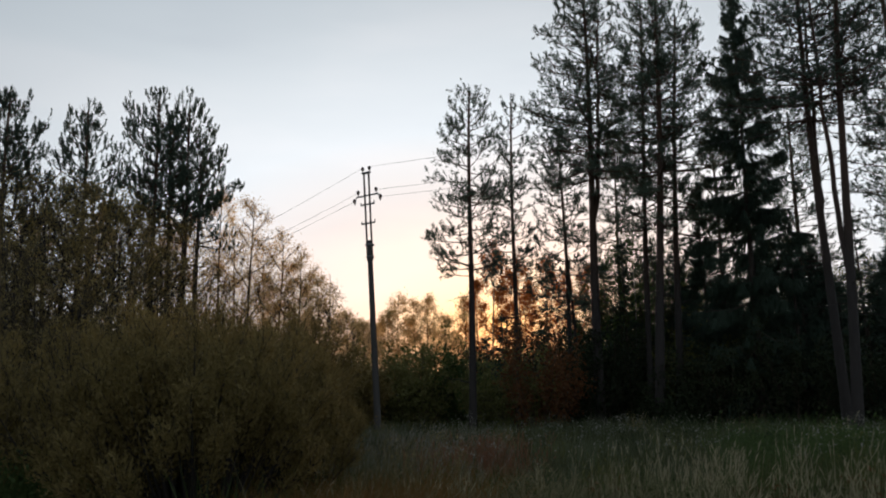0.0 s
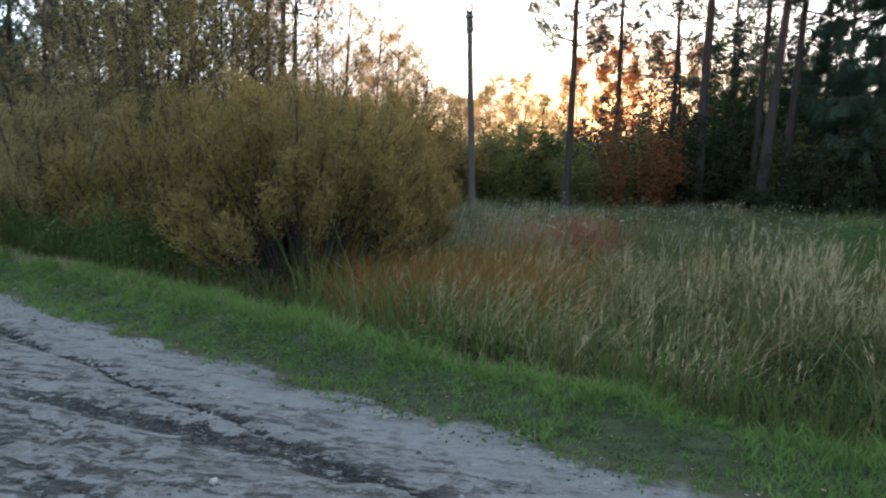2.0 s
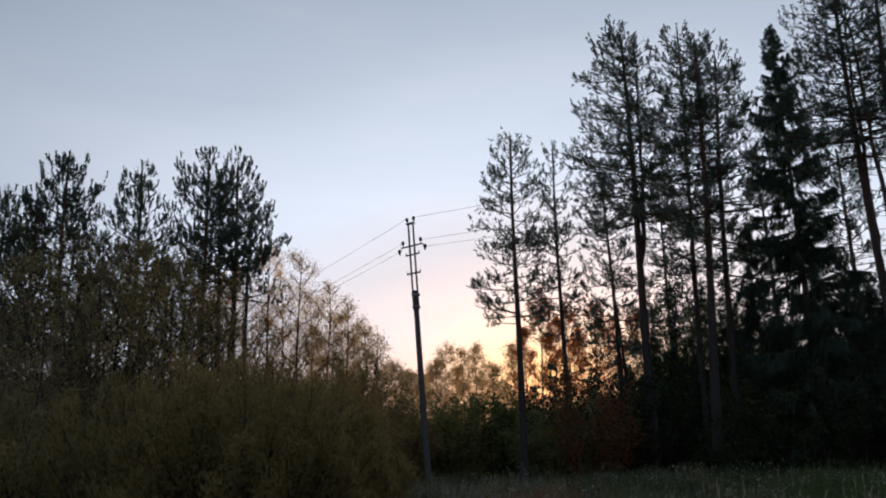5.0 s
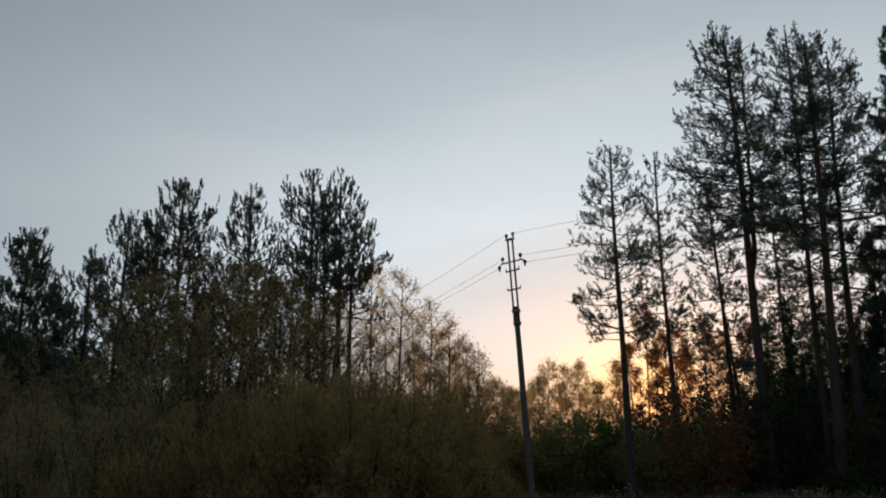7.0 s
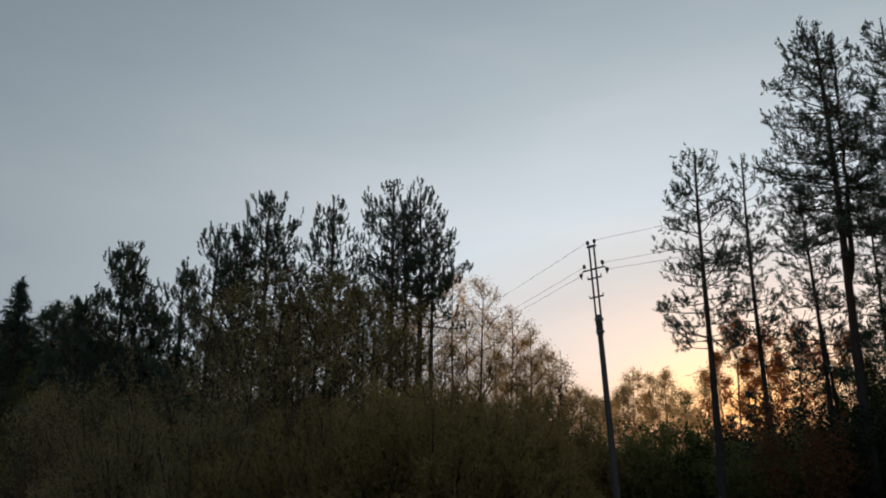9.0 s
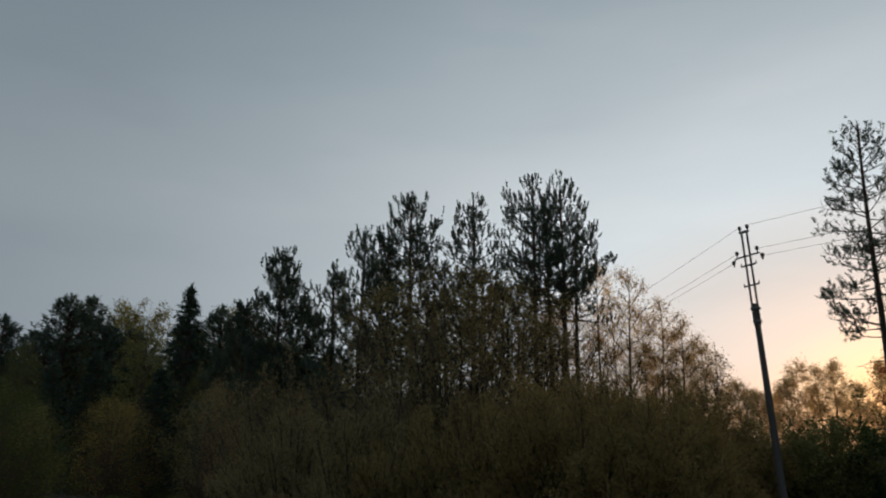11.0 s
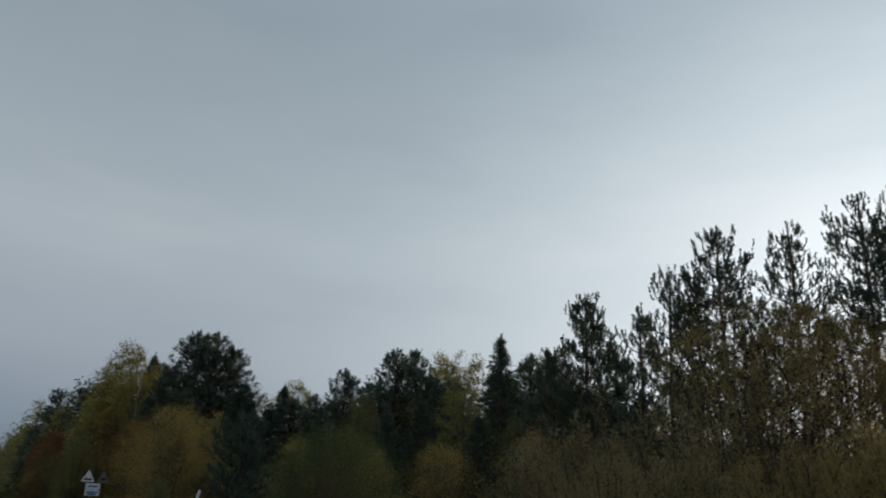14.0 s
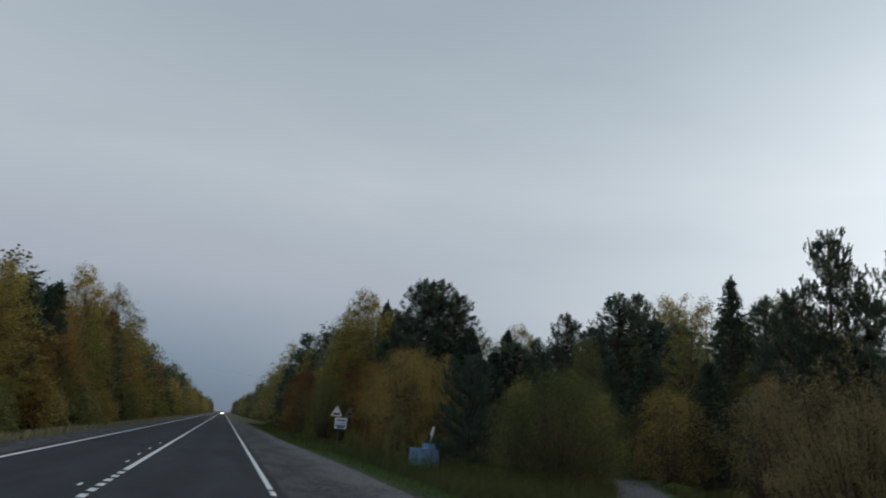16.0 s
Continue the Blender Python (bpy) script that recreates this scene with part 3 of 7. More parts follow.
def build_ground():
    xs = np.concatenate([-np.geomspace(3500, 46, 44), np.arange(-44, -12, 0.4), np.arange(-12, -8, 0.12), np.arange(-8, 3, 0.055), np.arange(3, 8, 0.15), np.geomspace(8.2, 3500, 50)])
    ys = np.concatenate([-np.geomspace(3500, 6, 44), np.arange(-5.6, 1.2, 0.5), np.arange(1.2, 2, 0.11), np.arange(2, 7.5, 0.055), np.arange(7.5, 14, 0.12), np.arange(14, 46, 0.5), np.geomspace(46.5, 3500, 40)])
    X, Y = np.meshgrid(xs, ys)
    Z = ground_z(X, Y)
    v = np.stack([X, Y, Z], -1).reshape(-1, 3)
    nx, ny = len(xs), len(ys)
    i = (np.arange(ny - 1)[:, None] * nx + np.arange(nx - 1)[None, :]).ravel()
    f = np.stack([i, i + 1, i + nx + 1, i + nx], -1)
    me = make_mesh("ground", v, f, M_GROUND, True)
    col = me.color_attributes.new("cover", "FLOAT_COLOR", "POINT")
    c = np.zeros((len(v), 4), np.float32)
    c[:, 0] = gravel_mask(v[:, 0], v[:, 1])
    c[:, 1] = mud_mask(v[:, 0], v[:, 1])
    e = verge_e(v[:, 0], v[:, 1])
    c[:, 2] = np.maximum(sstep(-0.3, 0.2, e) * (1 - sstep(1.6, 2.6, e)), (e < 0) * (v[:, 1] > 4) * (v[:, 0] < -9)) * (1 - c[:, 0])
    gx, gy = v[:, 0], v[:, 1]
    band = np.exp(-((e + 0.50 + 0.10 * soft_noise(gx, gy, 1.3, 4.0)) / 0.36) ** 2) * (gx > -16)
    shoulder = sstep(-7, -12, gx) * (1 - sstep(3.0, 4.2, gy + 0.5 * soft_noise(gx, gy, 0.5, 2.0))) * (gy > 0)
    c[:, 3] = np.clip(0.5 - 0.5 * band + 0.5 * np.maximum(shoulder, (gy < -4)), 0, 1)
    col.data.foreach_set("color", c.ravel())
    tagged(new("ground", me), "earth and sandy gravel ground with muddy wheel ruts beside the road", "ground", kind="structure")


build_ground()
ROAD_R, ROAD_C, ROAD_L = 1.28, -2.1, -5.35


def build_road():
    xs = np.concatenate([-np.geomspace(3000, 60, 40), np.arange(-58, 40, 1.0), np.geomspace(41, 3000, 30)])
    ys = np.array([ROAD_L - 0.45, ROAD_L - 0.3, ROAD_L + 1.6, ROAD_C, ROAD_R - 1.6, ROAD_R + 0.2, ROAD_R + 0.42])
    zs = np.array([-0.03, 0.008, 0.03, 0.045, 0.03, 0.008, -0.03])
    jit = 0.07 * np.sin(xs * 1.7) + 0.05 * np.sin(xs * 4.3 + 1)
    X = np.repeat(xs[None, :], 7, 0)
    Y = np.repeat(ys[:, None], len(xs), 1)
    Y[0] += jit
    Y[-2:] += jit
    Z = np.repeat(zs[:, None], len(xs), 1)
    v = np.stack([X, Y, Z], -1).reshape(-1, 3)
    n = len(xs)
    i = (np.arange(6)[:, None] * n + np.arange(n - 1)[None, :]).ravel()
    road = new("road", make_mesh("road", v, np.stack([i, i + 1, i + n + 1, i + n], -1), M_ASPHALT, True))
    tagged(road, "dark worn asphalt country road with patched surface", "road", kind="structure")

    def stripe(x0, x1, yc, w, z):
        k = max(2, int((x1 - x0) / 6) + 1) if x1 - x0 < 400 else 120
        x = np.linspace(x0, x1, k)
        top = np.stack([np.stack([x, np.full(k, yc - w / 2), np.full(k, z)], -1), np.stack([x, np.full(k, yc + w / 2), np.full(k, z)], -1)])
        low = top - [0, 0, 0.006]
        vv = np.concatenate([top, low]).reshape(-1, 3)
        j = np.arange(k - 1)
        f = np.concatenate([np.stack([j, j + 1, j + 1 + k, j + k], -1), np.stack([j, j + 2 * k, j + 1 + 2 * k, j + 1], -1),
                            np.stack([j + k, j + 1 + k, j + 1 + 3 * k, j + 3 * k], -1)])
        return vv, f

    def line(chunk, label):
        ob = new("road_marking", make_mesh("road_marking", chunk[0], chunk[1], M_LINE))
        tagged(ob, label, "road marking", kind="structure")

    line(stripe(-1500, -18.6, ROAD_R, 0.13, 0.0205), "solid white edge line on the asphalt")
    line(stripe(-1500, 300, ROAD_L, 0.13, 0.0175), "solid white edge line on the asphalt")
    line(stripe(-1500, -21.0, ROAD_C, 0.14, 0.0515), "solid white centre line on the asphalt")
    for k in range(22):
        line(stripe(-20.4 + k * 1.05, -19.82 + k * 1.05, ROAD_C, 0.14, 0.0515), "short worn white dash on the asphalt")
    for x0, ln, off in ((-17.1, 0.5, -0.36), (-24.5, 0.7, -0.30), (-28.4, 0.8, -0.36), (-32.6, 0.9, -0.38), (-38.0, 1.2, -0.40)):
        line(stripe(x0, x0 + ln, ROAD_C + off, 0.07, 0.047), "worn scrap of old white road paint")
    for k in range(11):
        line(stripe(-18.2 + k * 2.0, -17.2 + k * 2.0, ROAD_R, 0.13, 0.0205), "short worn white dash on the asphalt")


build_road()


# ---- plants ----
def thing(name, x, y, label, category, group="", turn=0.0):
    ob = new(name)
    ob.matrix_basis = pose(x, y, gz(x, y), 0, 0, turn)
    return tagged(ob, label, category, group)


def stem_path(g, h, lean=(0, 0), wob=0.012, n=14, bow=0.0):
    s = np.linspace(0, 1, n)
    ph = g.uniform(0, 6.28, 4)
    wx = wob * h * (np.sin(s * 5 + ph[0]) - np.sin(ph[0])) * s
    wy = wob * h * (np.sin(s * 4 + ph[1]) - np.sin(ph[1])) * s
    return np.stack([lean[0] * s + wx + bow * np.sin(s * math.pi), lean[1] * s + wy, -0.25 + s * (h + 0.25)], -1)


def along(path, s):
    """Points at the fractions s of a path."""
    n = len(path) - 1
    i = np.clip((s * n).astype(int), 0, n - 1)
    u = (s * n - i)[:, None]
    return path[i] * (1 - u) + path[i + 1] * u


def limbs_from(start, az, elev, length, up, g, n=6, wig=0.08):
    """Curved limbs: start (m, 3), azimuth and elevation, length, how much the tips turn up."""
    m = len(start)
    d = np.stack([np.cos(az) * np.cos(elev), np.sin(az) * np.cos(elev), np.sin(elev)], -1)
    t = np.linspace(0, 1, n)[None, :, None]
    p = start[:, None] + d[:, None] * (length[:, None, None] * t)
    p[:, :, 2] += (up * length)[:, None] * t[..., 0] ** 2
    w = g.normal(size=(m, n, 3)) * (length[:, None, None] * wig * 0.3) * t
    return p + np.cumsum(w, 1) * 0.6


def pine_parts(tree, g, h, r0, crown_from, spread, old=True, lean=(0, 0), bow=0.0, forks=(), dense=1.0, side=0.0, dead=8, low_limbs=()):
    """A pine: bare trunk, upturned limbs, needle tufts at the ends of the twigs. forks: (height fraction, dx, dy) of extra leaders.
    low_limbs: (height fraction, azimuth, length) of single limbs below the crown."""
    trunk = stem_path(g, h, lean, 0.006, 16, bow)
    s = np.linspace(0, 1, 16)
    leaders = [(trunk, r0 * (1 - 0.86 * s) ** 0.9 + 0.012 + 0.35 * r0 * np.exp(-s * 22), crown_from, h)]
    for sf, dx, dy, top in forks:
        p0 = along(trunk, np.array([sf]))[0]
        u = np.linspace(0, 1, 16)
        hp = (top - sf) * h
        p = np.stack([p0[0] + dx * np.sqrt(u), p0[1] + dy * np.sqrt(u), p0[2] + hp * u], -1)
        p[1:] += g.normal(size=(15, 3)) * 0.03
        leaders.append((p, r0 * 0.62 * (1 - sf) ** 0.5 * (1 - 0.9 * u) + 0.012, max(0.0, (crown_from - sf) / max(top - sf, 0.05)), hp))
    tv = merge([tubes(p[None], r[None], 9) for p, r, _, _ in leaders])
    piece("trunk", tv, M_PINE_BARK, tree, smooth=True)
    limb_chunks, leaf_chunks = [], []
    for li, (path, _, cf, hh) in enumerate(leaders):
        length = hh * (1 - cf)
        nw = max(5, int(length / (0.48 if old else 0.44)))
        share = 1.0 if len(leaders) == 1 else 0.84
        ss, az = [], []
        for k in range(nw):
            c = g.integers(3, 6) if old else g.integers(4, 7)
            a0 = g.uniform(0, 6.28)
            for j in range(c):
                ss.append(cf + (1 - cf) * min(0.985, (k + g.uniform(-0.3, 0.3) + 0.4) / nw))
                az.append(a0 + j * 6.28 / c + g.uniform(-0.5, 0.5))
        ss, az = np.clip(np.array(ss), 0, 0.985), np.array(az)
        u = (ss - cf) / (1 - cf + 1e-6)
        if old:
            prof = np.interp(u, [0, 0.15, 0.4, 0.7, 0.9, 1], [0.9, 1.0, 0.86, 0.66, 0.42, 0.16])
        else:
            prof = np.interp(u, [0, 0.2, 0.5, 0.8, 0.95, 1], [0.95, 1.0, 0.86, 0.52, 0.24, 0.08])
        L = spread * share * prof * g.uniform(0.62, 1.15, len(u)) * (1 + side * np.cos(az - math.pi))
        L = np.maximum(L, 0.25)
        if li == 0:
            for sl, al, ll in low_limbs:
                ss, az, u, L = np.append(ss, sl), np.append(az, al), np.append(u, 0.0), np.append(L, ll)
        elev = np.radians(-5 + 40 * u ** 1.4 + g.normal(size=len(u)) * 10) if old else np.radians(3 + 30 * u + g.normal(size=len(u)) * 9)
        P = limbs_from(along(path, ss), az, elev, L, np.full(len(u), 0.10 if old else 0.22), g, 6, 0.10 if old else 0.05)
        rad = (0.010 + 0.011 * L)[:, None] * np.linspace(1, 0.25, 6)[None]
        limb_chunks.append(tubes(P, rad, 4))
        # side twigs in flat sprays along each limb, a tuft of needles on each
        nt = np.maximum(4, (L * (19.0 if old else 24.0) * dense)).astype(int)
        idx = np.repeat(np.arange(len(L)), nt)
        t = 1 - g.random(len(idx)) ** 1.3 * (0.70 if old else 0.78)
        pi = np.clip((t * 5).astype(int), 0, 4)
        uu = (t * 5 - pi)[:, None]
        base = P[idx, pi] * (1 - uu) + P[idx, pi + 1] * uu
        fwd = unit(P[idx, pi + 1] - P[idx, pi])
        lat = unit(np.cross(fwd, [0, 0, 1.0]) + 1e-6) * g.uniform(-1, 1, (len(idx), 1))
        reach = (0.10 + 0.36 * np.minimum(L[idx], 2.2) * (1.12 - t))[:, None]
        tip = base + lat * reach + fwd * (0.10 + 0.35 * reach * g.random((len(idx), 1))) + g.normal(size=(len(idx), 3)) * [0.06, 0.06, 0.13 if old else 0.12]
        tip[:, 2] += 0.04 + 0.20 * g.random(len(idx))
        td = unit(tip - base)
        limb_chunks.append(tubes(np.stack([base, tip], 1)[::2], np.tile([[0.008, 0.004]], (len(idx[::2]), 1)), 3))
        # needles come in separate clumps, with gaps between them
        keep = value_noise(tip[:, 0] + 0.7 * tip[:, 2], tip[:, 1] + 1.3 * tip[:, 2], 2.6) > (-0.30 if old else -0.26)
        base, tip, td, idx = base[keep], tip[keep], td[keep], idx[keep]
        sh = unit(td * (0.9 if old else 0.40) + [0, 0, 0.5 if old else 0.8] + rand_dirs(g, len(idx)) * (0.3 if old else 0.16))
        if old:
            leaf_chunks.append(tufts(g, tip - sh * 0.08, sh, 15, 0.115, 0.030, 0.95, 0.18))
        else:
            leaf_chunks.append(tufts(g, tip - sh * 0.10, sh, 24, 0.085, 0.036, 0.6, 0.22))
        leaf_chunks.append(tufts(g, base + (tip - base) * 0.5, td, 4, 0.11, 0.026, 0.9, 0.16))
        if li == 0:
            tipx = path[-1]
            leaf_chunks.append(tufts(g, tipx[None] - [0, 0, 0.25], np.array([[0, 0, 1.0]]), 60, 0.13, 0.024, 0.6, 0.6))
    # dead snags below the crown
    if dead:
        ds = g.uniform(max(0.12, crown_from - 0.38), crown_from + 0.04, dead)
        P = limbs_from(along(trunk, ds), g.uniform(0, 6.28, dead), np.radians(g.uniform(-15, 25, dead)), g.uniform(0.4, 1.7, dead), np.full(dead, -0.05), g, 6, 0.2)
        limb_chunks.append(tubes(P, np.tile(np.linspace(0.018, 0.005, 6), (dead, 1)), 4))
    piece("branchwork", merge(limb_chunks), M_PINE_BARK, tree)
    piece("crown", merge(leaf_chunks), M_PINE, tree)


def spruce_parts(tree, g, h, r0, base_from, spread, weep=0.5, dense=1.0, lean=(0, 0), gaps=0.0, mat=None, coarse=1.0, taper=0.85):
    """A spruce: drooping limbs in whorls, hung with twigs."""
    trunk = stem_path(g, h, lean, 0.004, 12)
    s = np.linspace(0, 1, 12)
    piece("trunk", tubes(trunk[None], (r0 * (1 - 0.95 * s) + 0.01)[None], 8), M_SPRUCE_BARK, tree, smooth=True)
    nw = max(8, int(h * (1 - base_from) / (0.36 * coarse)))
    ss, az = [], []
    for k in range(nw):
        c = g.integers(4, 7)
        a0 = g.uniform(0, 6.28)
        for j in range(c):
            if g.random() < gaps:
                continue
            ss.append(base_from + (1 - base_from) * min(0.985, max(0.0, k + g.uniform(-0.4, 0.4) * (3.0 if weep > 1 else 1.0) + 0.4) / nw))
            az.append(a0 + j * 6.28 / c + g.uniform(-0.3, 0.3))
    ss, az = np.array(ss), np.array(az)
    u = (ss - base_from) / (1 - base_from)
    L = np.maximum(0.18, spread * (1 - u) ** taper * g.uniform(0.45 if weep > 1 else 0.6, 1.12, len(u)))
    elev = np.radians(-18 * (1 - u) + 34 * u ** 2 + g.normal(size=len(u)) * (11 if weep > 1 else 6))
    P = limbs_from(along(trunk, ss), az, elev, L, np.where(u < 0.75, 0.10, 0.25), g, 6, 0.05)
    ch = [tubes(P, (0.008 + 0.008 * L)[:, None] * np.linspace(1, 0.25, 6)[None], 3)]
    n = np.maximum(6, L * 26 * dense / coarse).astype(int)
    idx = np.repeat(np.arange(len(L)), n)
    t = 0.10 + 0.90 * g.random(len(idx)) ** 0.8
    if weep > 1:  # hanging sprays in separate clumps along each limb
        mid = g.random((len(L), 4)) ** 0.7
        t = np.clip(mid[idx, g.integers(0, 4, len(idx))] + g.normal(size=len(idx)) * 0.09, 0.06, 1.0)
    pi = np.clip((t * 5).astype(int), 0, 4)
    uu = (t * 5 - pi)[:, None]
    base = P[idx, pi] * (1 - uu) + P[idx, pi + 1] * uu
    fwd = unit(P[idx, pi + 1] - P[idx, pi])
    side = unit(np.cross(fwd, [0, 0, 1.0])) * np.where(g.random(len(idx)) < 0.5, -1, 1)[:, None]
    ax = unit(fwd * 0.6 + side * g.uniform(0.1, 0.8, (len(idx), 1)) + [0, 0, -weep] + rand_dirs(g, len(idx)) * 0.3)
    ln = (0.16 + 0.28 * np.minimum(L[idx], 1.6) * (1.1 - 0.6 * t)) * coarse ** 0.5 * (1.5 if weep > 1 else 1.0)
    leaves = [tufts(g, base, ax, 4, 0.17 * coarse ** 0.5, 0.034 * coarse, 0.45, 0.0), ]
    v0 = blades(g, base, ax, ln, (0.040 if weep > 1 else 0.055) * coarse)
    v1 = tufts(g, base + ax * (ln * 0.55)[:, None], ax, 3, 0.13 * coarse ** 0.5, 0.03 * coarse, 0.6, 0.1)
    top = tufts(g, trunk[-1][None] - [0, 0, 0.5], np.array([[0, 0, 1.0]]), 40, 0.16, 0.03, 0.5, 0.55)
    piece("branchwork", merge(ch), M_SPRUCE_BARK, tree)
    piece("crown", merge(leaves + [v0, v1, top]), mat or M_SPRUCE, tree)


def decid_parts(tree, g, h, r0, spread, leaf, bark_m, leaf_n=22, leaf_s=0.07, limbs=16, twigs=9, clear=0.25, upright=0.6, sparse=0.0, lean=(0, 0), fuzz=0.0, sprays=0.0):
    """A broadleaved tree: trunk, ascending limbs, fine twigs, scattered leaves."""
    trunk = stem_path(g, h, lean, 0.014, 12)
    s = np.linspace(0, 1, 12)
    piece("trunk", tubes(trunk[None], (r0 * (1 - 0.93 * s) + 0.006)[None], 7), bark_m, tree, smooth=True)
    ls = clear + (1 - clear) * ((np.arange(limbs) + g.random(limbs)) / limbs) ** 0.8 * 0.985
    u = (ls - clear) / (1 - clear)
    L = spread * np.interp(u, [0, 0.25, 0.5, 0.75, 0.92, 1], [0.8, 1.05, 0.95, 0.66, 0.36, 0.16]) * g.uniform(0.72, 1.15, limbs)
    az = np.arange(limbs) * 2.4 + g.uniform(-0.5, 0.5, limbs)
    elev = np.radians(18 + 45 * upright * (0.5 + u * 0.6) + g.normal(size=limbs) * 8)
    P = limbs_from(along(trunk, ls), az, elev, L, np.full(limbs, 0.12), g, 7, 0.18)
    ch = [tubes(P, (0.35 * r0 * (1 - 0.7 * ls))[:, None] * np.linspace(1, 0.2, 7)[None] + 0.004, 4)]
    idx = np.repeat(np.arange(limbs), twigs)
    t = g.uniform(0.2, 1.0, len(idx))
    pi = np.clip((t * 6).astype(int), 0, 5)
    uu = (t * 6 - pi)[:, None]
    b = P[idx, pi] * (1 - uu) + P[idx, pi + 1] * uu
    tl = L[idx] * g.uniform(0.22, 0.5, len(idx)) * (1.2 - 0.5 * t)
    T = limbs_from(b, az[idx] + g.normal(size=len(idx)) * 0.9, np.radians(g.uniform(5, 70, len(idx))), tl, np.full(len(idx), 0.05), g, 4, 0.2)
    ch.append(tubes(T, np.tile(np.linspace(0.011, 0.004, 4), (len(idx), 1)), 3))
    # side shoots
    k3 = 3
    i3 = np.repeat(np.arange(len(idx)), k3)
    t3 = g.integers(1, 4, len(i3))
    S = limbs_from(T[i3, t3], g.uniform(0, 6.28, len(i3)), np.radians(g.uniform(-5, 70, len(i3))), tl[i3] * g.uniform(0.25, 0.6, len(i3)), np.full(len(i3), 0.0), g, 3, 0.2)
    ch.append(tubes(S, np.tile(np.linspace(0.006, 0.003, 3), (len(i3), 1)), 3))
    piece("branchwork", merge(ch), bark_m if bark_m is not M_BIRCH_BARK else M_TWIG_PALE, tree)
    tipsets = np.concatenate([T[:, 1:].reshape(-1, 3), S.reshape(-1, 3), P[:, 4:].reshape(-1, 3)])
    if sparse:
        tipsets = tipsets[g.random(len(tipsets)) > sparse]
    n = max(1, int(leaf_n / 8))
    tipsets = np.concatenate([tipsets, along(trunk, g.uniform(0.75, 1.0, 10))])
    if sprays:
        tipsets = tipsets[soft_noise(tipsets[:, 0] + tipsets[:, 1], tipsets[:, 2], 3.1, spread) + g.normal(size=len(tipsets)) * 0.25 > 0.5 - sprays]
    pos = np.repeat(tipsets, n, 0) + g.normal(size=(len(tipsets) * n, 3)) * (0.10 + 0.03 * spread + fuzz)
    piece("crown", leaf_cards(g, pos, leaf_s), leaf, tree)


def bush_parts(tree, g, h, spread, leaf, stems=26, twigs=9, leaf_n=3, leaf_s=0.05, tilt=(4, 42), base_r=0.5, bark_m=None, thick=0.02, low=0.3, narrow=False):
    """A many-stemmed shrub: stems fan out from the root, with fine twigs and small leaves."""
    az = g.uniform(0, 6.28, stems)
    r = base_r * np.sqrt(g.random(stems))
    tl = np.radians(g.uniform(*tilt, stems))
    st = np.stack([r * np.cos(az), r * np.sin(az), np.full(stems, -0.15)], -1)
    L = h * g.uniform(0.62, 1.04, stems) / np.maximum(np.cos(tl * 0.8), 0.6)
    side = np.sin(tl)
    L = np.minimum(L, np.where(side > 0.25, (spread / np.maximum(side, 0.2)) * 1.05, L))
    P = limbs_from(st, az + g.normal(size=stems) * 0.35, math.pi / 2 - tl, L, np.full(stems, 0.06), g, 8, 0.10)
    ch = [tubes(P, (thick * g.uniform(0.6, 1.25, stems))[:, None] * np.linspace(1, 0.22, 8)[None], 5)]
    idx = np.repeat(np.arange(stems), twigs)
    t = low + (1 - low) * g.random(len(idx)) ** 0.75
    pi = np.clip((t * 7).astype(int), 0, 6)
    uu = (t * 7 - pi)[:, None]
    b = P[idx, pi] * (1 - uu) + P[idx, pi + 1] * uu
    ln = h * g.uniform(0.10, 0.28, len(idx)) * (1.25 - 0.6 * t)
    taz = az[idx] + g.normal(size=len(idx)) * 1.2
    T = limbs_from(b, taz, np.radians(g.uniform(20, 78, len(idx))), ln, np.full(len(idx), 0.04), g, 4, 0.15)
    ch.append(tubes(T, np.tile(np.linspace(0.008, 0.003, 4), (len(idx), 1)), 3))
    i3 = np.repeat(np.arange(len(idx)), 2)
    S = limbs_from(T[i3, g.integers(1, 4, len(i3))], g.uniform(0, 6.28, len(i3)), np.radians(g.uniform(10, 80, len(i3))), ln[i3] * g.uniform(0.3, 0.7, len(i3)), np.zeros(len(i3)), g, 3, 0.1)
    if narrow:
        ch.append(tubes(S, np.tile(np.linspace(0.0045, 0.002, 3), (len(i3), 1)), 3))
    piece("branchwork", merge(ch), bark_m or M_TWIG, tree)
    if narrow:
        seg = np.concatenate([np.stack([T[:, k], T[:, k + 1]], 1) for k in range(3)] + [np.stack([S[:, k], S[:, k + 1]], 1) for k in range(2)])
        seg = np.repeat(seg, leaf_n, 0)
        pos = seg[:, 0] + (seg[:, 1] - seg[:, 0]) * g.random((len(seg), 1)) + g.normal(size=(len(seg), 3)) * 0.02
        ax = unit(unit(seg[:, 1] - seg[:, 0]) + rand_dirs(g, len(seg)) * 0.75)
        piece("foliage", blades(g, pos, ax, leaf_s * g.uniform(0.8, 1.5, len(seg)), leaf_s * 0.34), leaf, tree)
        return
    tips = np.concatenate([T[:, 1:].reshape(-1, 3), S[:, 1:].reshape(-1, 3)])
    pos = np.repeat(tips, leaf_n, 0) + g.normal(size=(len(tips) * leaf_n, 3)) * (0.05 + 0.018 * h)
    piece("foliage", leaf_cards(g, pos, leaf_s), leaf, tree)


TREE_SHAPE = ([0, 0.12, 0.3, 0.5, 0.75, 0.92, 1], [0.2, 0.55, 0.92, 1.0, 0.86, 0.60, 0.22])
BUSH_SHAPE = ([0, 0.15, 0.45, 0.7, 0.9, 1], [0.75, 0.96, 1.0, 0.84, 0.5, 0.12])


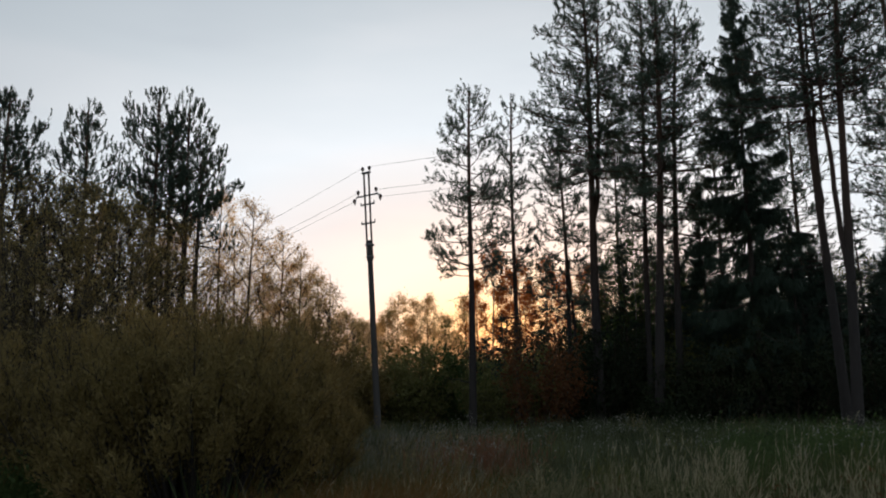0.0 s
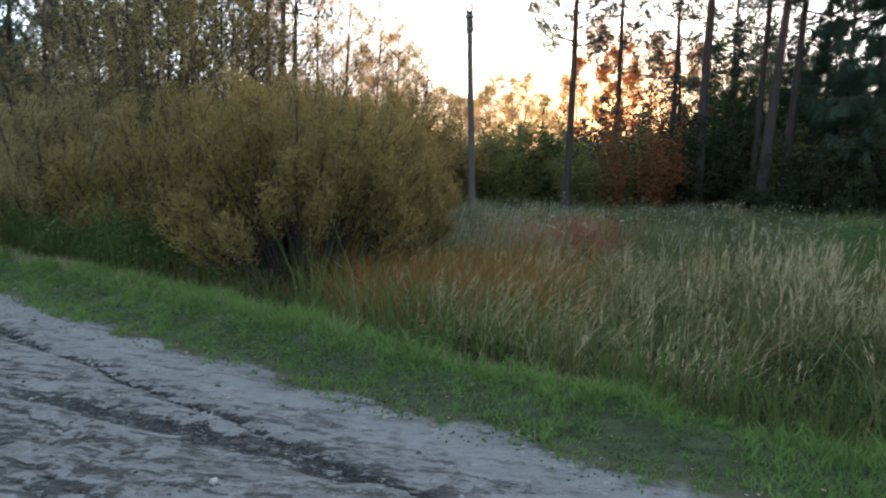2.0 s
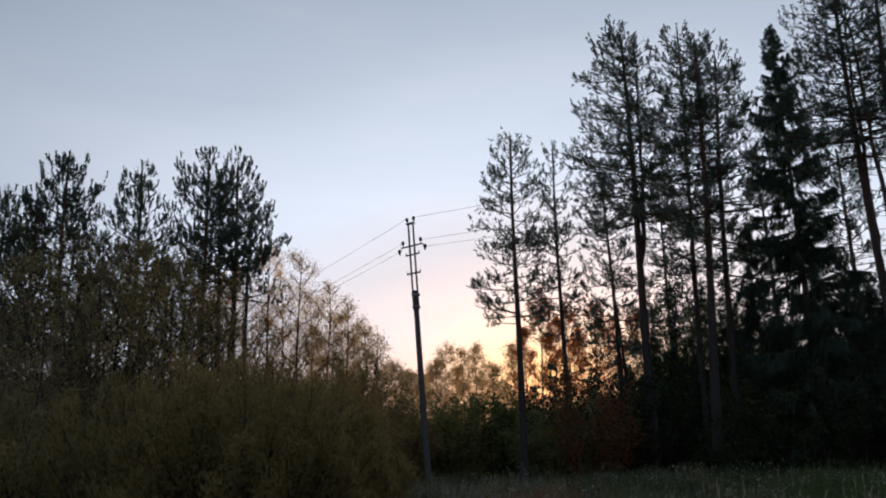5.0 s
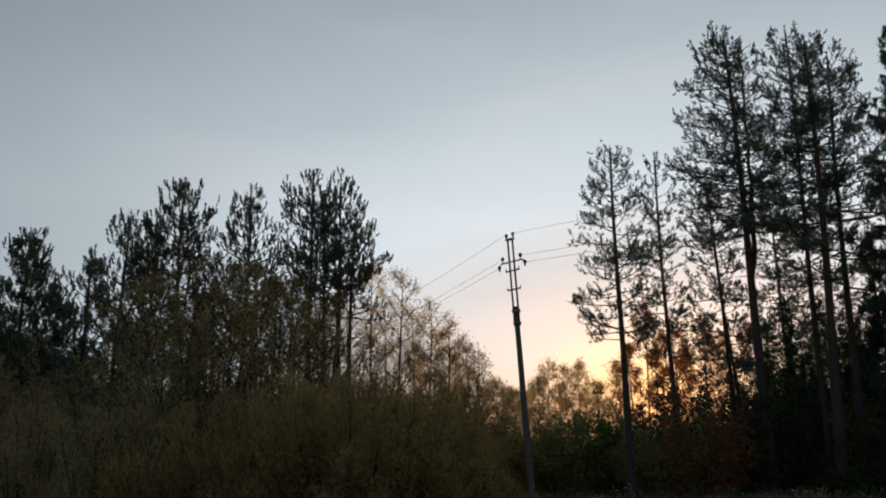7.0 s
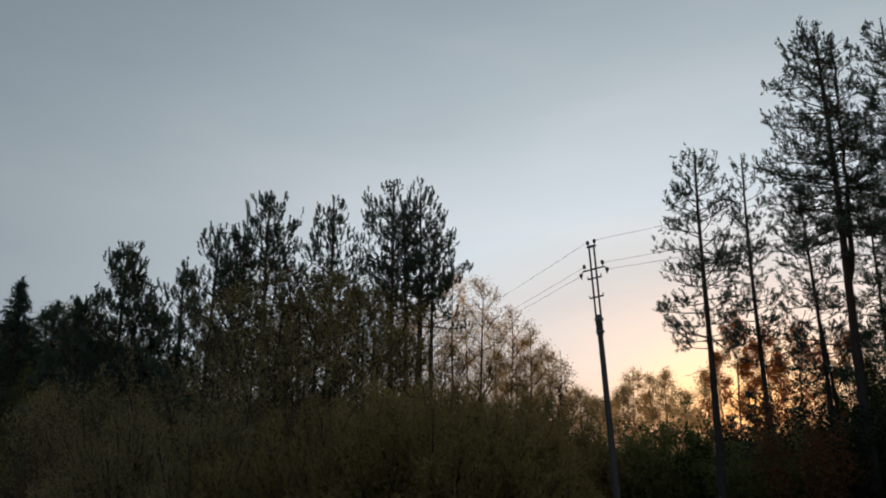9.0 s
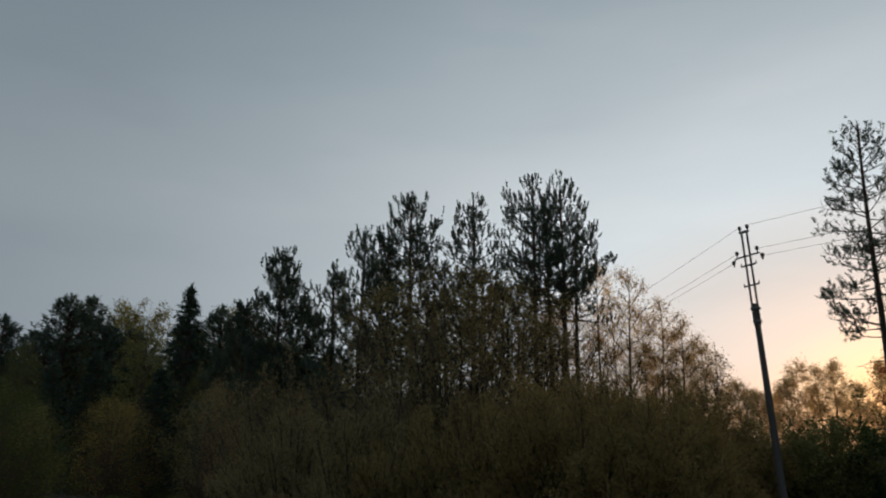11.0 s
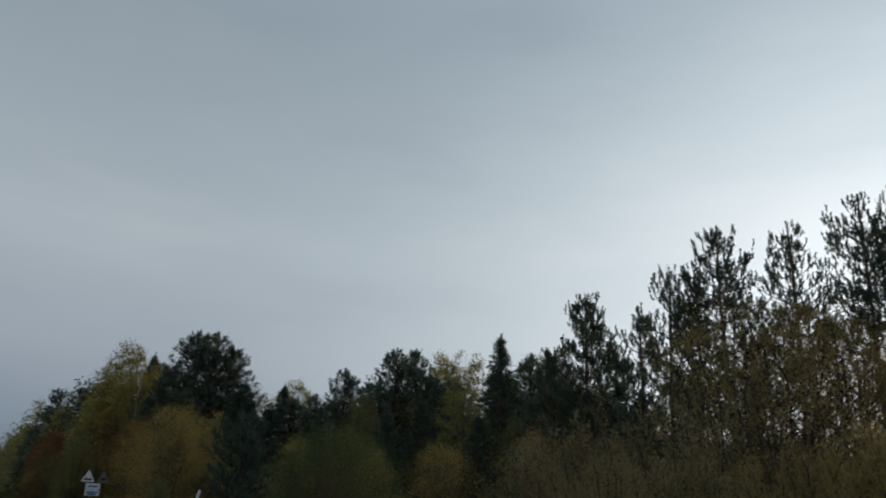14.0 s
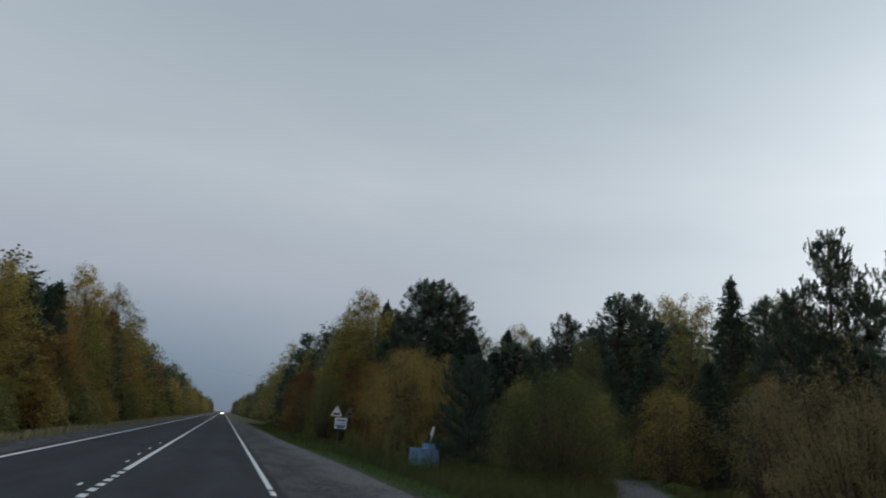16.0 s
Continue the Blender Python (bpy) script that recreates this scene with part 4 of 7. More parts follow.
def dome_parts(tree, g, h, rad, leaf, n=300, per=22, leaf_s=0.07, low=0.04, bark_m=None, trunk=False, thick=0.016, spread=0.075):
    """A close, rounded crown: clumps of small leaves on stems from the root, or on limbs from a trunk."""
    s = low + (0.99 - low) * g.random(n) ** 0.92
    prof = np.interp(s, *(TREE_SHAPE if trunk else BUSH_SHAPE))
    az = g.uniform(0, 6.28, n)
    lobe = 1 + 0.14 * np.sin(3 * az + 6 * s + g.uniform(0, 6.28)) + 0.12 * np.sin(5 * az - 9 * s + g.uniform(0, 6.28))
    for ba, bs, k in zip(g.uniform(0, 6.28, 14), g.uniform(low, 1, 14), g.uniform(-0.25, 0.38, 14)):
        da = np.abs((az - ba + math.pi) % (2 * math.pi) - math.pi)
        lobe = lobe + k * np.exp(-(da / 0.6) ** 2 - ((s - bs) / 0.16) ** 2)
    L = rad * prof * np.clip(lobe, 0.5, 1.45) * np.sqrt(g.uniform(0.15, 1.0, n))
    ph = g.uniform(0, 6.28, 2)
    c = np.stack([L * np.cos(az), L * np.sin(az), s * h * (0.95 + 0.05 * np.sin(2 * az + ph[0]) + 0.04 * np.sin(5 * az + ph[1]))], -1)
    if trunk:
        st = stem_path(g, h, n=10)
        piece("trunk", tubes(st[None], np.linspace(0.010 * h + 0.01, 0.012, 10)[None], 6), bark_m or M_TWIG, tree)
        p0 = along(st, np.maximum(0.05, s * 0.86 - 0.08))
        p1 = p0 + (c - p0) * [0.5, 0.5, 0.35]
    else:
        p0 = c * [0.12, 0.12, 0] + [0, 0, -0.1]
        p1 = c * [0.40, 0.40, 0.68]
    u = np.linspace(0, 1, 4)[None, :, None]
    P = (p0[:, None] * (1 - u) ** 2 + p1[:, None] * 2 * u * (1 - u) + c[:, None] * u ** 2)[::2]
    piece("branchwork", tubes(P, np.linspace(thick, 0.004, 4)[None] * g.uniform(0.6, 1.2, (len(P), 1)), 3), M_TWIG if bark_m is M_BIRCH_BARK else bark_m or M_TWIG, tree)
    pos = np.repeat(c, per, 0) + g.normal(size=(n * per, 3)) * (spread * rad + 0.05)
    pos[:, 2] = np.maximum(pos[:, 2], 0.03)
    piece("crown" if trunk else "foliage", leaf_cards(g, pos, leaf_s), leaf, tree)


def spot(az, d):
    x, y = at(az, d)
    return x, y


def top_h(el, d, x, y):
    """Height of a plant whose top is el degrees above eye level at d metres."""
    return d * math.tan(radians(el)) + EYE[2] - gz(x, y)


# forest edge: old pines and a weeping spruce
def old_pine(az, d, el, seed, r0, crown, spread, label, **kw):
    x, y = spot(az, d)
    t = thing("pine_tree", x, y, label, "tree", "tall pines at the forest edge")
    pine_parts(t, np.random.default_rng(seed), top_h(el, d, x, y) - 0.4, r0, crown, spread, True, **kw)


old_pine(6.1, 30, 22.4, 11, 0.15, 0.48, 2.0, "slender pine with a narrow pointed crown at the clearing", lean=(0.30, 0), dead=10, low_limbs=((0.50, 3.2, 1.55), (0.47, 3.5, 1.2)))
old_pine(2.7, 33, 21.5, 12, 0.12, 0.42, 1.45, "thin pine with a sparse narrow crown", lean=(0.2, 0), dense=0.8)
old_pine(-1.2, 34, 18.7, 13, 0.12, 0.42, 1.9, "thin pine leaning beside a taller one", lean=(-0.1, 0), dense=0.9)
old_pine(-1.9, 35, 12.5, 14, 0.09, 0.55, 1.1, "young leaning pine with a thin trunk", lean=(-0.5, 0), dense=0.8)
old_pine(-3.1, 32, 29.0, 15, 0.21, 0.55, 3.0, "tall pine forked into two leaders", low_limbs=((0.62, 3.1, 2.5), (0.66, 3.3, 2.6), (0.71, 3.0, 2.4)), lean=(0.1, 0), forks=((0.46, 0.72, 0.2, 0.995),), side=0.32)
old_pine(-6.6, 33, 28.5, 16, 0.13, 0.52, 2.3, "tall thin pine standing close to another trunk", lean=(0.55, 0), dense=0.9)
old_pine(-7.1, 30.5, 27.5, 17, 0.20, 0.52, 2.6, "tall pine with a thick dark trunk", lean=(0.95, 0), dense=1.2)
old_pine(-8.5, 32.5, 26.5, 18, 0.16, 0.46, 2.9, "tall pine with a broad crown and bare side branches", lean=(1.0, 0), dense=1.0, dead=16)
old_pine(-19.0, 27, 30.5, 19, 0.155, 0.60, 2.9, "tall old pine with a pale grey lower trunk", lean=(-0.17, 0), forks=((0.42, 0.3, 0.3, 0.93),), dead=30, dense=0.62)
old_pine(-19.4, 26, 31.5, 20, 0.16, 0.62, 3.0, "tall old pine beside its twin trunk", lean=(1.15, 0), forks=((0.3, -0.25, 0.2, 0.9),), dead=34, dense=0.6)
old_pine(-23.5, 30, 29.0, 21, 0.20, 0.42, 2.7, "tall pine with long level branches", lean=(0.2, 0), dead=34, dense=0.62)
old_pine(-27.5, 31, 29.5, 22, 0.20, 0.48, 2.5, "tall pine deeper in the forest edge", dead=10)
old_pine(-12.0, 41, 17.0, 23, 0.16, 0.5, 2.3, "pine deeper in the forest", dead=10)
old_pine(-17.3, 43, 18.5, 24, 0.17, 0.5, 2.4, "pine deeper in the forest", dead=10)
old_pine(-24.0, 42, 19.0, 25, 0.17, 0.45, 2.4, "pine deeper in the forest", dead=10)
old_pine(-5.0, 44, 18.0, 26, 0.13, 0.5, 2.0, "pine deeper in the forest", dead=10)

x, y = spot(-13.8, 33)
t = thing("spruce_tree", x, y, "tall dark spruce with hanging ragged branches", "tree")
spruce_parts(t, np.random.default_rng(31), top_h(26.9, 33, x, y), 0.17, 0.14, 2.95, weep=2.0, dense=2.4, lean=(0.28, 0), gaps=0.04, taper=0.60)

x, y = spot(-10.9, 35)
t = thing("spruce_tree", x, y, "shorter ragged spruce beside a taller one", "tree")
spruce_parts(t, np.random.default_rng(32), top_h(14.0, 35, x, y), 0.12, 0.10, 2.0, weep=2.0, dense=2.2, gaps=0.2, taper=0.6)
x, y = spot(-16.6, 34)
t = thing("spruce_tree", x, y, "shorter ragged spruce beside a taller one", "tree")
spruce_parts(t, np.random.default_rng(33), top_h(11.0, 34, x, y), 0.11, 0.10, 1.9, weep=2.0, dense=2.0, gaps=0.25, taper=0.6)

# young pines behind the willow
def young_pine(az, d, el, seed, crown, spread, label, **kw):
    x, y = spot(az, d)
    t = thing("pine_tree", x, y, label, "tree", "young pines behind the willow")
    pine_parts(t, np.random.default_rng(seed), top_h(el, d, x, y) - 0.65, 0.10, crown, spread, False, **kw)


young_pine(27.0, 26, 21.2, 41, 0.64, 1.6, "young pine with a dense rounded top and bare trunk", dense=0.72, lean=(0.05, 0))
young_pine(25.9, 26.4, 18.6, 49, 0.66, 1.25, "thin young pine with a bare trunk", dense=0.5)
young_pine(28.0, 26.6, 19.8, 46, 0.66, 1.15, "thin young pine with a bare trunk", dense=0.5)
young_pine(29.1, 25.6, 21.5, 42, 0.62, 1.6, "young pine with a dense rounded top", dense=0.72)
young_pine(33.7, 26.5, 20.2, 43, 0.56, 1.5, "young pine with an open candelabra top", dense=0.8)
young_pine(38.2, 25.5, 20.5, 44, 0.48, 1.7, "young pine with upturned shoots", dense=0.8)
young_pine(40.4, 26.5, 17.9, 47, 0.36, 1.5, "young pine with upturned shoots", dense=0.8)
young_pine(42.2, 26, 17.9, 45, 0.30, 1.7, "young pine with loose upturned shoots", dense=0.7)
young_pine(44.4, 27, 14.8, 48, 0.25, 1.6, "small young pine with a bent side shoot", dense=0.75, bow=0.2)
young_pine(48.0, 30, 15.9, 51, 0.10, 2.0, "young pine with a full conical crown", dense=1.3)
young_pine(46.2, 31, 12.4, 52, 0.12, 1.6, "small young pine with a conical crown", dense=1.7)
young_pine(50.5, 32, 12.0, 53, 0.10, 1.8, "small dark pine with a conical crown", dense=1.7)

# broadleaved trees and shrubs, one by one
def broadleaf(name, az, d, el, seed, spread, leaf, label, bark_m=None, group="", **kw):
    x, y = spot(az, d)
    t = thing(name, x, y, label, "tree", group)
    h = top_h(el, d, x, y)
    decid_parts(t, np.random.default_rng(seed), h, (0.006 if leaf in (M_LEAF_TAN_GLOW, M_LEAF_ORANGE_GLOW) else 0.011) * h + 0.02, spread, leaf, bark_m or M_TWIG, **kw)


# willows whose leaf colour holds part of the glow from behind
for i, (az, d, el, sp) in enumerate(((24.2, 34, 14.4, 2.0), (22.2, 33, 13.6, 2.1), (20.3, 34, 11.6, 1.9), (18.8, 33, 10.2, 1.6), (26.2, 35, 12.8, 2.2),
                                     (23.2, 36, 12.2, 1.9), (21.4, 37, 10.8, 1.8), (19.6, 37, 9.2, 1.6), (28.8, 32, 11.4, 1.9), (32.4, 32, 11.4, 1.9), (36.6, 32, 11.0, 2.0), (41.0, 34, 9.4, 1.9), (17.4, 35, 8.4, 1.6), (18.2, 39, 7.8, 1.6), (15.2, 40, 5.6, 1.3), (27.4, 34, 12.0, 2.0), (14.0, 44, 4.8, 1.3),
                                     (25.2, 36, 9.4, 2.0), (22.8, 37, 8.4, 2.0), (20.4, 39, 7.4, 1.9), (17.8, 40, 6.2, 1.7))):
    broadleaf("willow_tree", az, d, el, 60 + i, sp, M_LEAF_TAN_GLOW, "slender half-bare willow with thin tan leaves, colour brightened for the sunset glow", M_TWIG, "willows behind the pines",
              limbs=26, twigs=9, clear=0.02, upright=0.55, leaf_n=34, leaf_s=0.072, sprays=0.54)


def round_tree(name, az, d, el, seed, rad, leaf, label, bark_m=None, group="", **kw):
    x, y = spot(az, d)
    dome_parts(thing(name, x, y, label, "tree", group), np.random.default_rng(seed), top_h(el, d, x, y), rad, leaf, bark_m=bark_m or M_BIRCH_BARK, trunk=True, **kw)


round_tree("birch_tree", 16.6, 38, 8.5, 75, 1.0, M_LEAF_BROWN, "small leafy birch with a dense olive brown crown", n=240, per=14, leaf_s=0.09)
round_tree("birch_tree", 14.9, 42, 5.6, 76, 0.9, M_LEAF_BROWN, "small leafy birch with a dense olive brown crown", n=200, per=14, leaf_s=0.10)
# far birches, their orange backlight partly painted into the leaf colour
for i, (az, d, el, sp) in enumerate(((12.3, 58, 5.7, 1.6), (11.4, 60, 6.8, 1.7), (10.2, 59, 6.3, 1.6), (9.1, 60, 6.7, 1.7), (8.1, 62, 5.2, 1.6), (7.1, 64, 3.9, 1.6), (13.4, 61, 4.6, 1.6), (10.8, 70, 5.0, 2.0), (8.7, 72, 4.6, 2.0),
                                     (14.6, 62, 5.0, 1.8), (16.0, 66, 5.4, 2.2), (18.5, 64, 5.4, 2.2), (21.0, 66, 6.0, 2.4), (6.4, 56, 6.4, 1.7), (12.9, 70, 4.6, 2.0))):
    broadleaf("birch_tree", az, d, el, 80 + i, sp, M_LEAF_TAN_GLOW, "far thin birch with tan leaves, orange backlight put into their colour", M_TWIG, "far birches in the gap",
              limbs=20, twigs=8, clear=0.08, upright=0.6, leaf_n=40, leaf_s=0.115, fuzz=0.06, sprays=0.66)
# aspens: autumn orange with the glow behind the pines added to the leaf colour
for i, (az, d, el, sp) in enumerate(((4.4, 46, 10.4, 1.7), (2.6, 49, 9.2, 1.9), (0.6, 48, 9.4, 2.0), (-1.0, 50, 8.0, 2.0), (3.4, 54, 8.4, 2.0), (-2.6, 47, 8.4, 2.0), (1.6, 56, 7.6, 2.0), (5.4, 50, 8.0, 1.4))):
    broadleaf("aspen_tree", az, d, el, 95 + i, sp, M_LEAF_ORANGE_GLOW, "thin aspen with orange autumn leaves, colour deepened for the sunset glow", M_TWIG_PALE, "orange aspens behind the pines",
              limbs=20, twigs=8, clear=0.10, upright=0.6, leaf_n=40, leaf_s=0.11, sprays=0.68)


def small_spruce(az, d, el, seed, spread, label, group="", base=0.02, **kw):
    x, y = spot(az, d)
    t = thing("spruce_tree", x, y, label, "tree", group)
    h = top_h(el, d, x, y)
    spruce_parts(t, np.random.default_rng(seed), h, 0.012 * h + 0.02, base, spread, **kw)


for i, (az, d, el, sp) in enumerate(((3.7, 38, 5.2, 1.1), (1.0, 39, 4.0, 1.3), (-1.6, 38, 4.0, 1.3), (4.9, 41, 3.6, 1.2), (-5.2, 36, 10.2, 1.9), (-6.3, 40, 9.4, 2.0), (-10.3, 36, 9.0, 1.9),
                                     (-12.2, 37, 10.0, 2.1), (-15.4, 36, 10.0, 2.0), (-17.0, 35, 8.6, 2.1), (-19.2, 38, 7.6, 2.1), (-21.4, 36, 8.2, 2.1), (-11.2, 42, 11.0, 2.3), (-16.2, 43, 11.5, 2.4), (-23.8, 35, 7.8, 2.2), (-26.4, 34, 8.0, 2.2),
                                     (-3.9, 37, 9.0, 1.6), (-7.4, 38, 10.4, 1.8), (-9.0, 37, 10.2, 1.8), (-3.6, 39, 6.2, 1.7), (-8.4, 39, 9.2, 1.9), (-14.0, 40, 7.8, 2.2), (-29, 34, 8.4, 2.3), (-20.6, 35, 12.5, 2.0), (-22.6, 34, 11.0, 2.0), (-24.8, 36, 13.0, 2.1))):
    small_spruce(az, d, el * (0.84 if az < -9.5 else 1.0), 110 + i, sp, "dark young spruce in the forest undergrowth", "young spruces under the pines", weep=0.4, dense=0.9)


def shrub(name, az, d, el, seed, spread, leaf, label, group="", h=None, **kw):
    x, y = spot(az, d)
    t = thing(name, x, y, label, "bush", group)
    bush_parts(t, np.random.default_rng(seed), h or top_h(el, d, x, y), spread, leaf, **kw)


# low bushes whose leaf colour is darkened to stand for shade below the trees
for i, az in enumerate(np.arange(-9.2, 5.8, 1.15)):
    shrub("bush", az, 41.5 + 1.5 * (i % 2), (4.6 if az < 2 else 2.6) + 1.1 * math.sin(i * 2.3), 240 + i, 1.7, M_LEAF_DARK, "leafy bush under the aspens, leaf colour darkened for shade", "dark bushes under the aspens", stems=24, twigs=9, leaf_n=4, leaf_s=0.15, tilt=(3, 50), low=0.05)
# the gap under the power line
for i, (az, d, el, sp, m) in enumerate(((12.4, 38, 2.4, 1.3, M_LEAF_OLIVE), (10.3, 37, 3.4, 1.4, M_LEAF_OLIVE), (8.1, 39, 2.6, 1.3, M_LEAF_OLIVE), (6.8, 38, 2.4, 1.3, M_LEAF_GREEN),
                                        (14.2, 36, 2.2, 1.4, M_LEAF_BROWN), (15.8, 34, 2.4, 1.5, M_LEAF_BROWN), (11.3, 44, 2.4, 1.7, M_LEAF_GREEN), (17.6, 36, 3.4, 1.6, M_LEAF_BROWN))):
    shrub("bush", az, d, el, 140 + i, sp, m, "dense low green bush in the clearing", "bushes in the clearing", stems=26, twigs=10, leaf_n=4, leaf_s=0.15, tilt=(3, 48), low=0.1)
# shrubs under the pines; those in M_LEAF_DARK have forest shade painted in
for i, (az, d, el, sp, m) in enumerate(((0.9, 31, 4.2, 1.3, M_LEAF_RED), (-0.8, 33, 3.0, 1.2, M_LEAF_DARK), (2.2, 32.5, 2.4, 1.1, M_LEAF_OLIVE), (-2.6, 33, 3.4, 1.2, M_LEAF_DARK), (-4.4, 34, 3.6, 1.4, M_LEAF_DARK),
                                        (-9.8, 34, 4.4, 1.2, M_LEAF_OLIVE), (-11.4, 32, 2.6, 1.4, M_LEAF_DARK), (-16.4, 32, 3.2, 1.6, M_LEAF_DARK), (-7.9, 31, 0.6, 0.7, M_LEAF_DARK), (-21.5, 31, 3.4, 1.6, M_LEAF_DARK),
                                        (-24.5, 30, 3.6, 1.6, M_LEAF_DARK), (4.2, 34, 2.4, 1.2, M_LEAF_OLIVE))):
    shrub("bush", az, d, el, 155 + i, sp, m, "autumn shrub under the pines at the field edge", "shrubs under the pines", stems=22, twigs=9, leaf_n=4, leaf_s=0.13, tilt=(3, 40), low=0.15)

# the big willow thicket beside the verge: close domes in front, taller and more open growth behind
def willow_dome(tree, g, h, rad, leaf, stems=70, twigs=15, leaf_n=5, leaf_s=0.05, low=0.34, base_r=0.45, thick=0.024, close=0.85):
    """A many-stemmed willow whose arching stems all end on one rounded outline."""
    az = g.uniform(0, 6.28, stems)
    r = rad * np.sqrt(g.random(stems))
    top = h * (1 - 0.88 * (r / rad) ** 2.3) ** 0.5 * g.uniform(close - 0.25, 1.0, stems)
    end = np.stack([r * np.cos(az), r * np.sin(az), top], -1)
    st = np.stack([base_r * r / rad * np.cos(az + g.normal(size=stems) * 0.4), base_r * r / rad * np.sin(az), np.full(stems, -0.12)], -1)
    ctl = st * 0.45 + end * [0.55, 0.55, 0.62]
    u = np.linspace(0, 1, 9)[None, :, None]
    P = st[:, None] * (1 - u) ** 2 + ctl[:, None] * 2 * u * (1 - u) + end[:, None] * u ** 2
    P = P + np.cumsum(g.normal(size=P.shape) * 0.010 * h / 3, 1) * u
    ch = [tubes(P, (thick * g.uniform(0.5, 1.2, stems))[:, None] * np.linspace(1, 0.18, 9)[None], 5)]
    idx = np.repeat(np.arange(stems), twigs)
    t = low + (1 - low) * g.random(len(idx)) ** 0.7
    pi = np.clip((t * 8).astype(int), 0, 7)
    uu = (t * 8 - pi)[:, None]
    b = P[idx, pi] * (1 - uu) + P[idx, pi + 1] * uu
    fwd = unit(P[idx, pi + 1] - P[idx, pi])
    ln = h * g.uniform(0.08, 0.20, len(idx)) * (1.3 - 0.75 * t)
    T = b[:, None] + unit(fwd * 0.8 + rand_dirs(g, len(idx)) * 0.7 + [0, 0, 0.55])[:, None] * (ln[:, None, None] * np.linspace(0, 1, 4)[None, :, None])
    T += np.cumsum(g.normal(size=T.shape) * 0.012, 1)
    ch.append(tubes(T, np.tile(np.linspace(0.006, 0.0025, 4), (len(idx), 1)), 3))
    piece("branchwork", merge(ch), M_STEM, tree)
    seg = np.concatenate([np.stack([T[:, k], T[:, k + 1]], 1) for k in range(3)] + [np.stack([P[:, k], P[:, k + 1]], 1) for k in (6, 7)])
    seg = np.repeat(seg, leaf_n, 0)
    pos = seg[:, 0] + (seg[:, 1] - seg[:, 0]) * g.random((len(seg), 1)) + g.normal(size=(len(seg), 3)) * 0.055
    ax = unit(unit(seg[:, 1] - seg[:, 0]) + rand_dirs(g, len(seg)) * 0.8)
    piece("foliage", blades(g, pos, ax, leaf_s * g.uniform(0.8, 1.5, len(seg)), leaf_s * 0.34), leaf, tree)


WILLOW_LABEL = "many-stemmed willow bush with small olive brown leaves beside the verge"
for i, (az, d, el, rad, n) in enumerate(((25.6, 11.4, 6.8, 2.0, 100), (21.0, 13.0, 5.7, 1.45, 62), (31.6, 12.6, 5.8, 1.9, 80), (18.2, 13.4, 3.6, 0.8, 24), (36.6, 14.0, 4.8, 1.9, 70), (41.4, 15.4, 4.4, 1.9, 66),
                                         (46.0, 17.4, 4.2, 1.9, 60), (28.4, 14.6, 6.4, 2.0, 76), (23.2, 15.0, 6.4, 2.0, 90), (19.6, 16.0, 5.3, 1.6, 66))):
    x, y = spot(az, d)
    t = thing("willow_bush", x, y, WILLOW_LABEL, "bush", "willow thicket by the verge")
    willow_dome(t, np.random.default_rng(170 + i), top_h(el, d, x, y), rad, M_LEAF_BROWN if az < 40 else M_LEAF_GREYBROWN, n, twigs=18, leaf_n=14 if i in (0, 1, 3, 7, 8, 9) else 8, leaf_s=0.055, low=0.52 if i in (0, 1, 8, 9) else 0.46, thick=0.034, close=0.92)
for i, (az, d, el, sp, n) in enumerate(((29.6, 18.5, 9.4, 1.9, 26), (32.4, 19.0, 10.6, 2.0, 28), (34.8, 18.6, 11.8, 2.1, 28), (37.2, 19.5, 10.4, 2.1, 24), (39.6, 19.0, 9.2, 2.0, 22), (42.2, 20.0, 8.4, 2.0, 20),
                                        (44.8, 21.0, 7.4, 2.0, 20), (47.0, 22.0, 6.6, 1.9, 20), (36.0, 16.4, 7.4, 1.8, 20), (40.6, 17.0, 6.8, 1.8, 20))):
    shrub("willow_bush", az, d, el, 185 + i, sp, M_LEAF_BROWN if az < 36 else M_LEAF_GREYBROWN, "tall open willow bush with small brown leaves behind the verge thicket", "willow thicket by the verge",
          stems=int(n * (0.75 if az < 36 else 0.55)), twigs=11, leaf_n=6, leaf_s=0.062, tilt=(3, 38), base_r=0.6, thick=0.026, low=0.28, narrow=True, bark_m=M_STEM)

# leafy young trees in front of the pine trunks
for i, (az, d, el, sp) in enumerate(((29.8, 23, 11.4, 1.4), (31.6, 22.5, 13.0, 1.6), (33.6, 23, 13.8, 1.7), (35.6, 22.5, 14.4, 1.7), (37.6, 23, 14.0, 1.7), (40.4, 22.5, 12.4, 1.5), (28.0, 24, 10.2, 1.3), (30.6, 21.6, 11.0, 1.6), (34.6, 21.4, 12.0, 1.6), (32.6, 24.4, 14.0, 1.6), (27.2, 24.6, 11.4, 1.3), (28.8, 24.8, 13.2, 1.5), (30.6, 24.4, 12.8, 1.5), (36.4, 24.6, 13.6, 1.5), (33.8, 20.6, 10.6, 1.6), (37.6, 21.4, 11.0, 1.5))):
    broadleaf("willow_tree", az, d, el, 400 + i, sp, M_LEAF_BROWN, "slender young willow with olive brown leaves among the pine trunks", M_STEM, "willows among the pine trunks",
              limbs=22, twigs=8, clear=0.34, upright=0.5, leaf_n=28, leaf_s=0.060, sprays=0.52)

# shrubs along the dirt track and the road
def round_bush(az, d, el, seed, rad, leaf, label, **kw):
    x, y = spot(az, d)
    dome_parts(thing("bush", x, y, label, "bush", "bushes along the road"), np.random.default_rng(seed), top_h(el, d, x, y), rad, leaf, **kw)


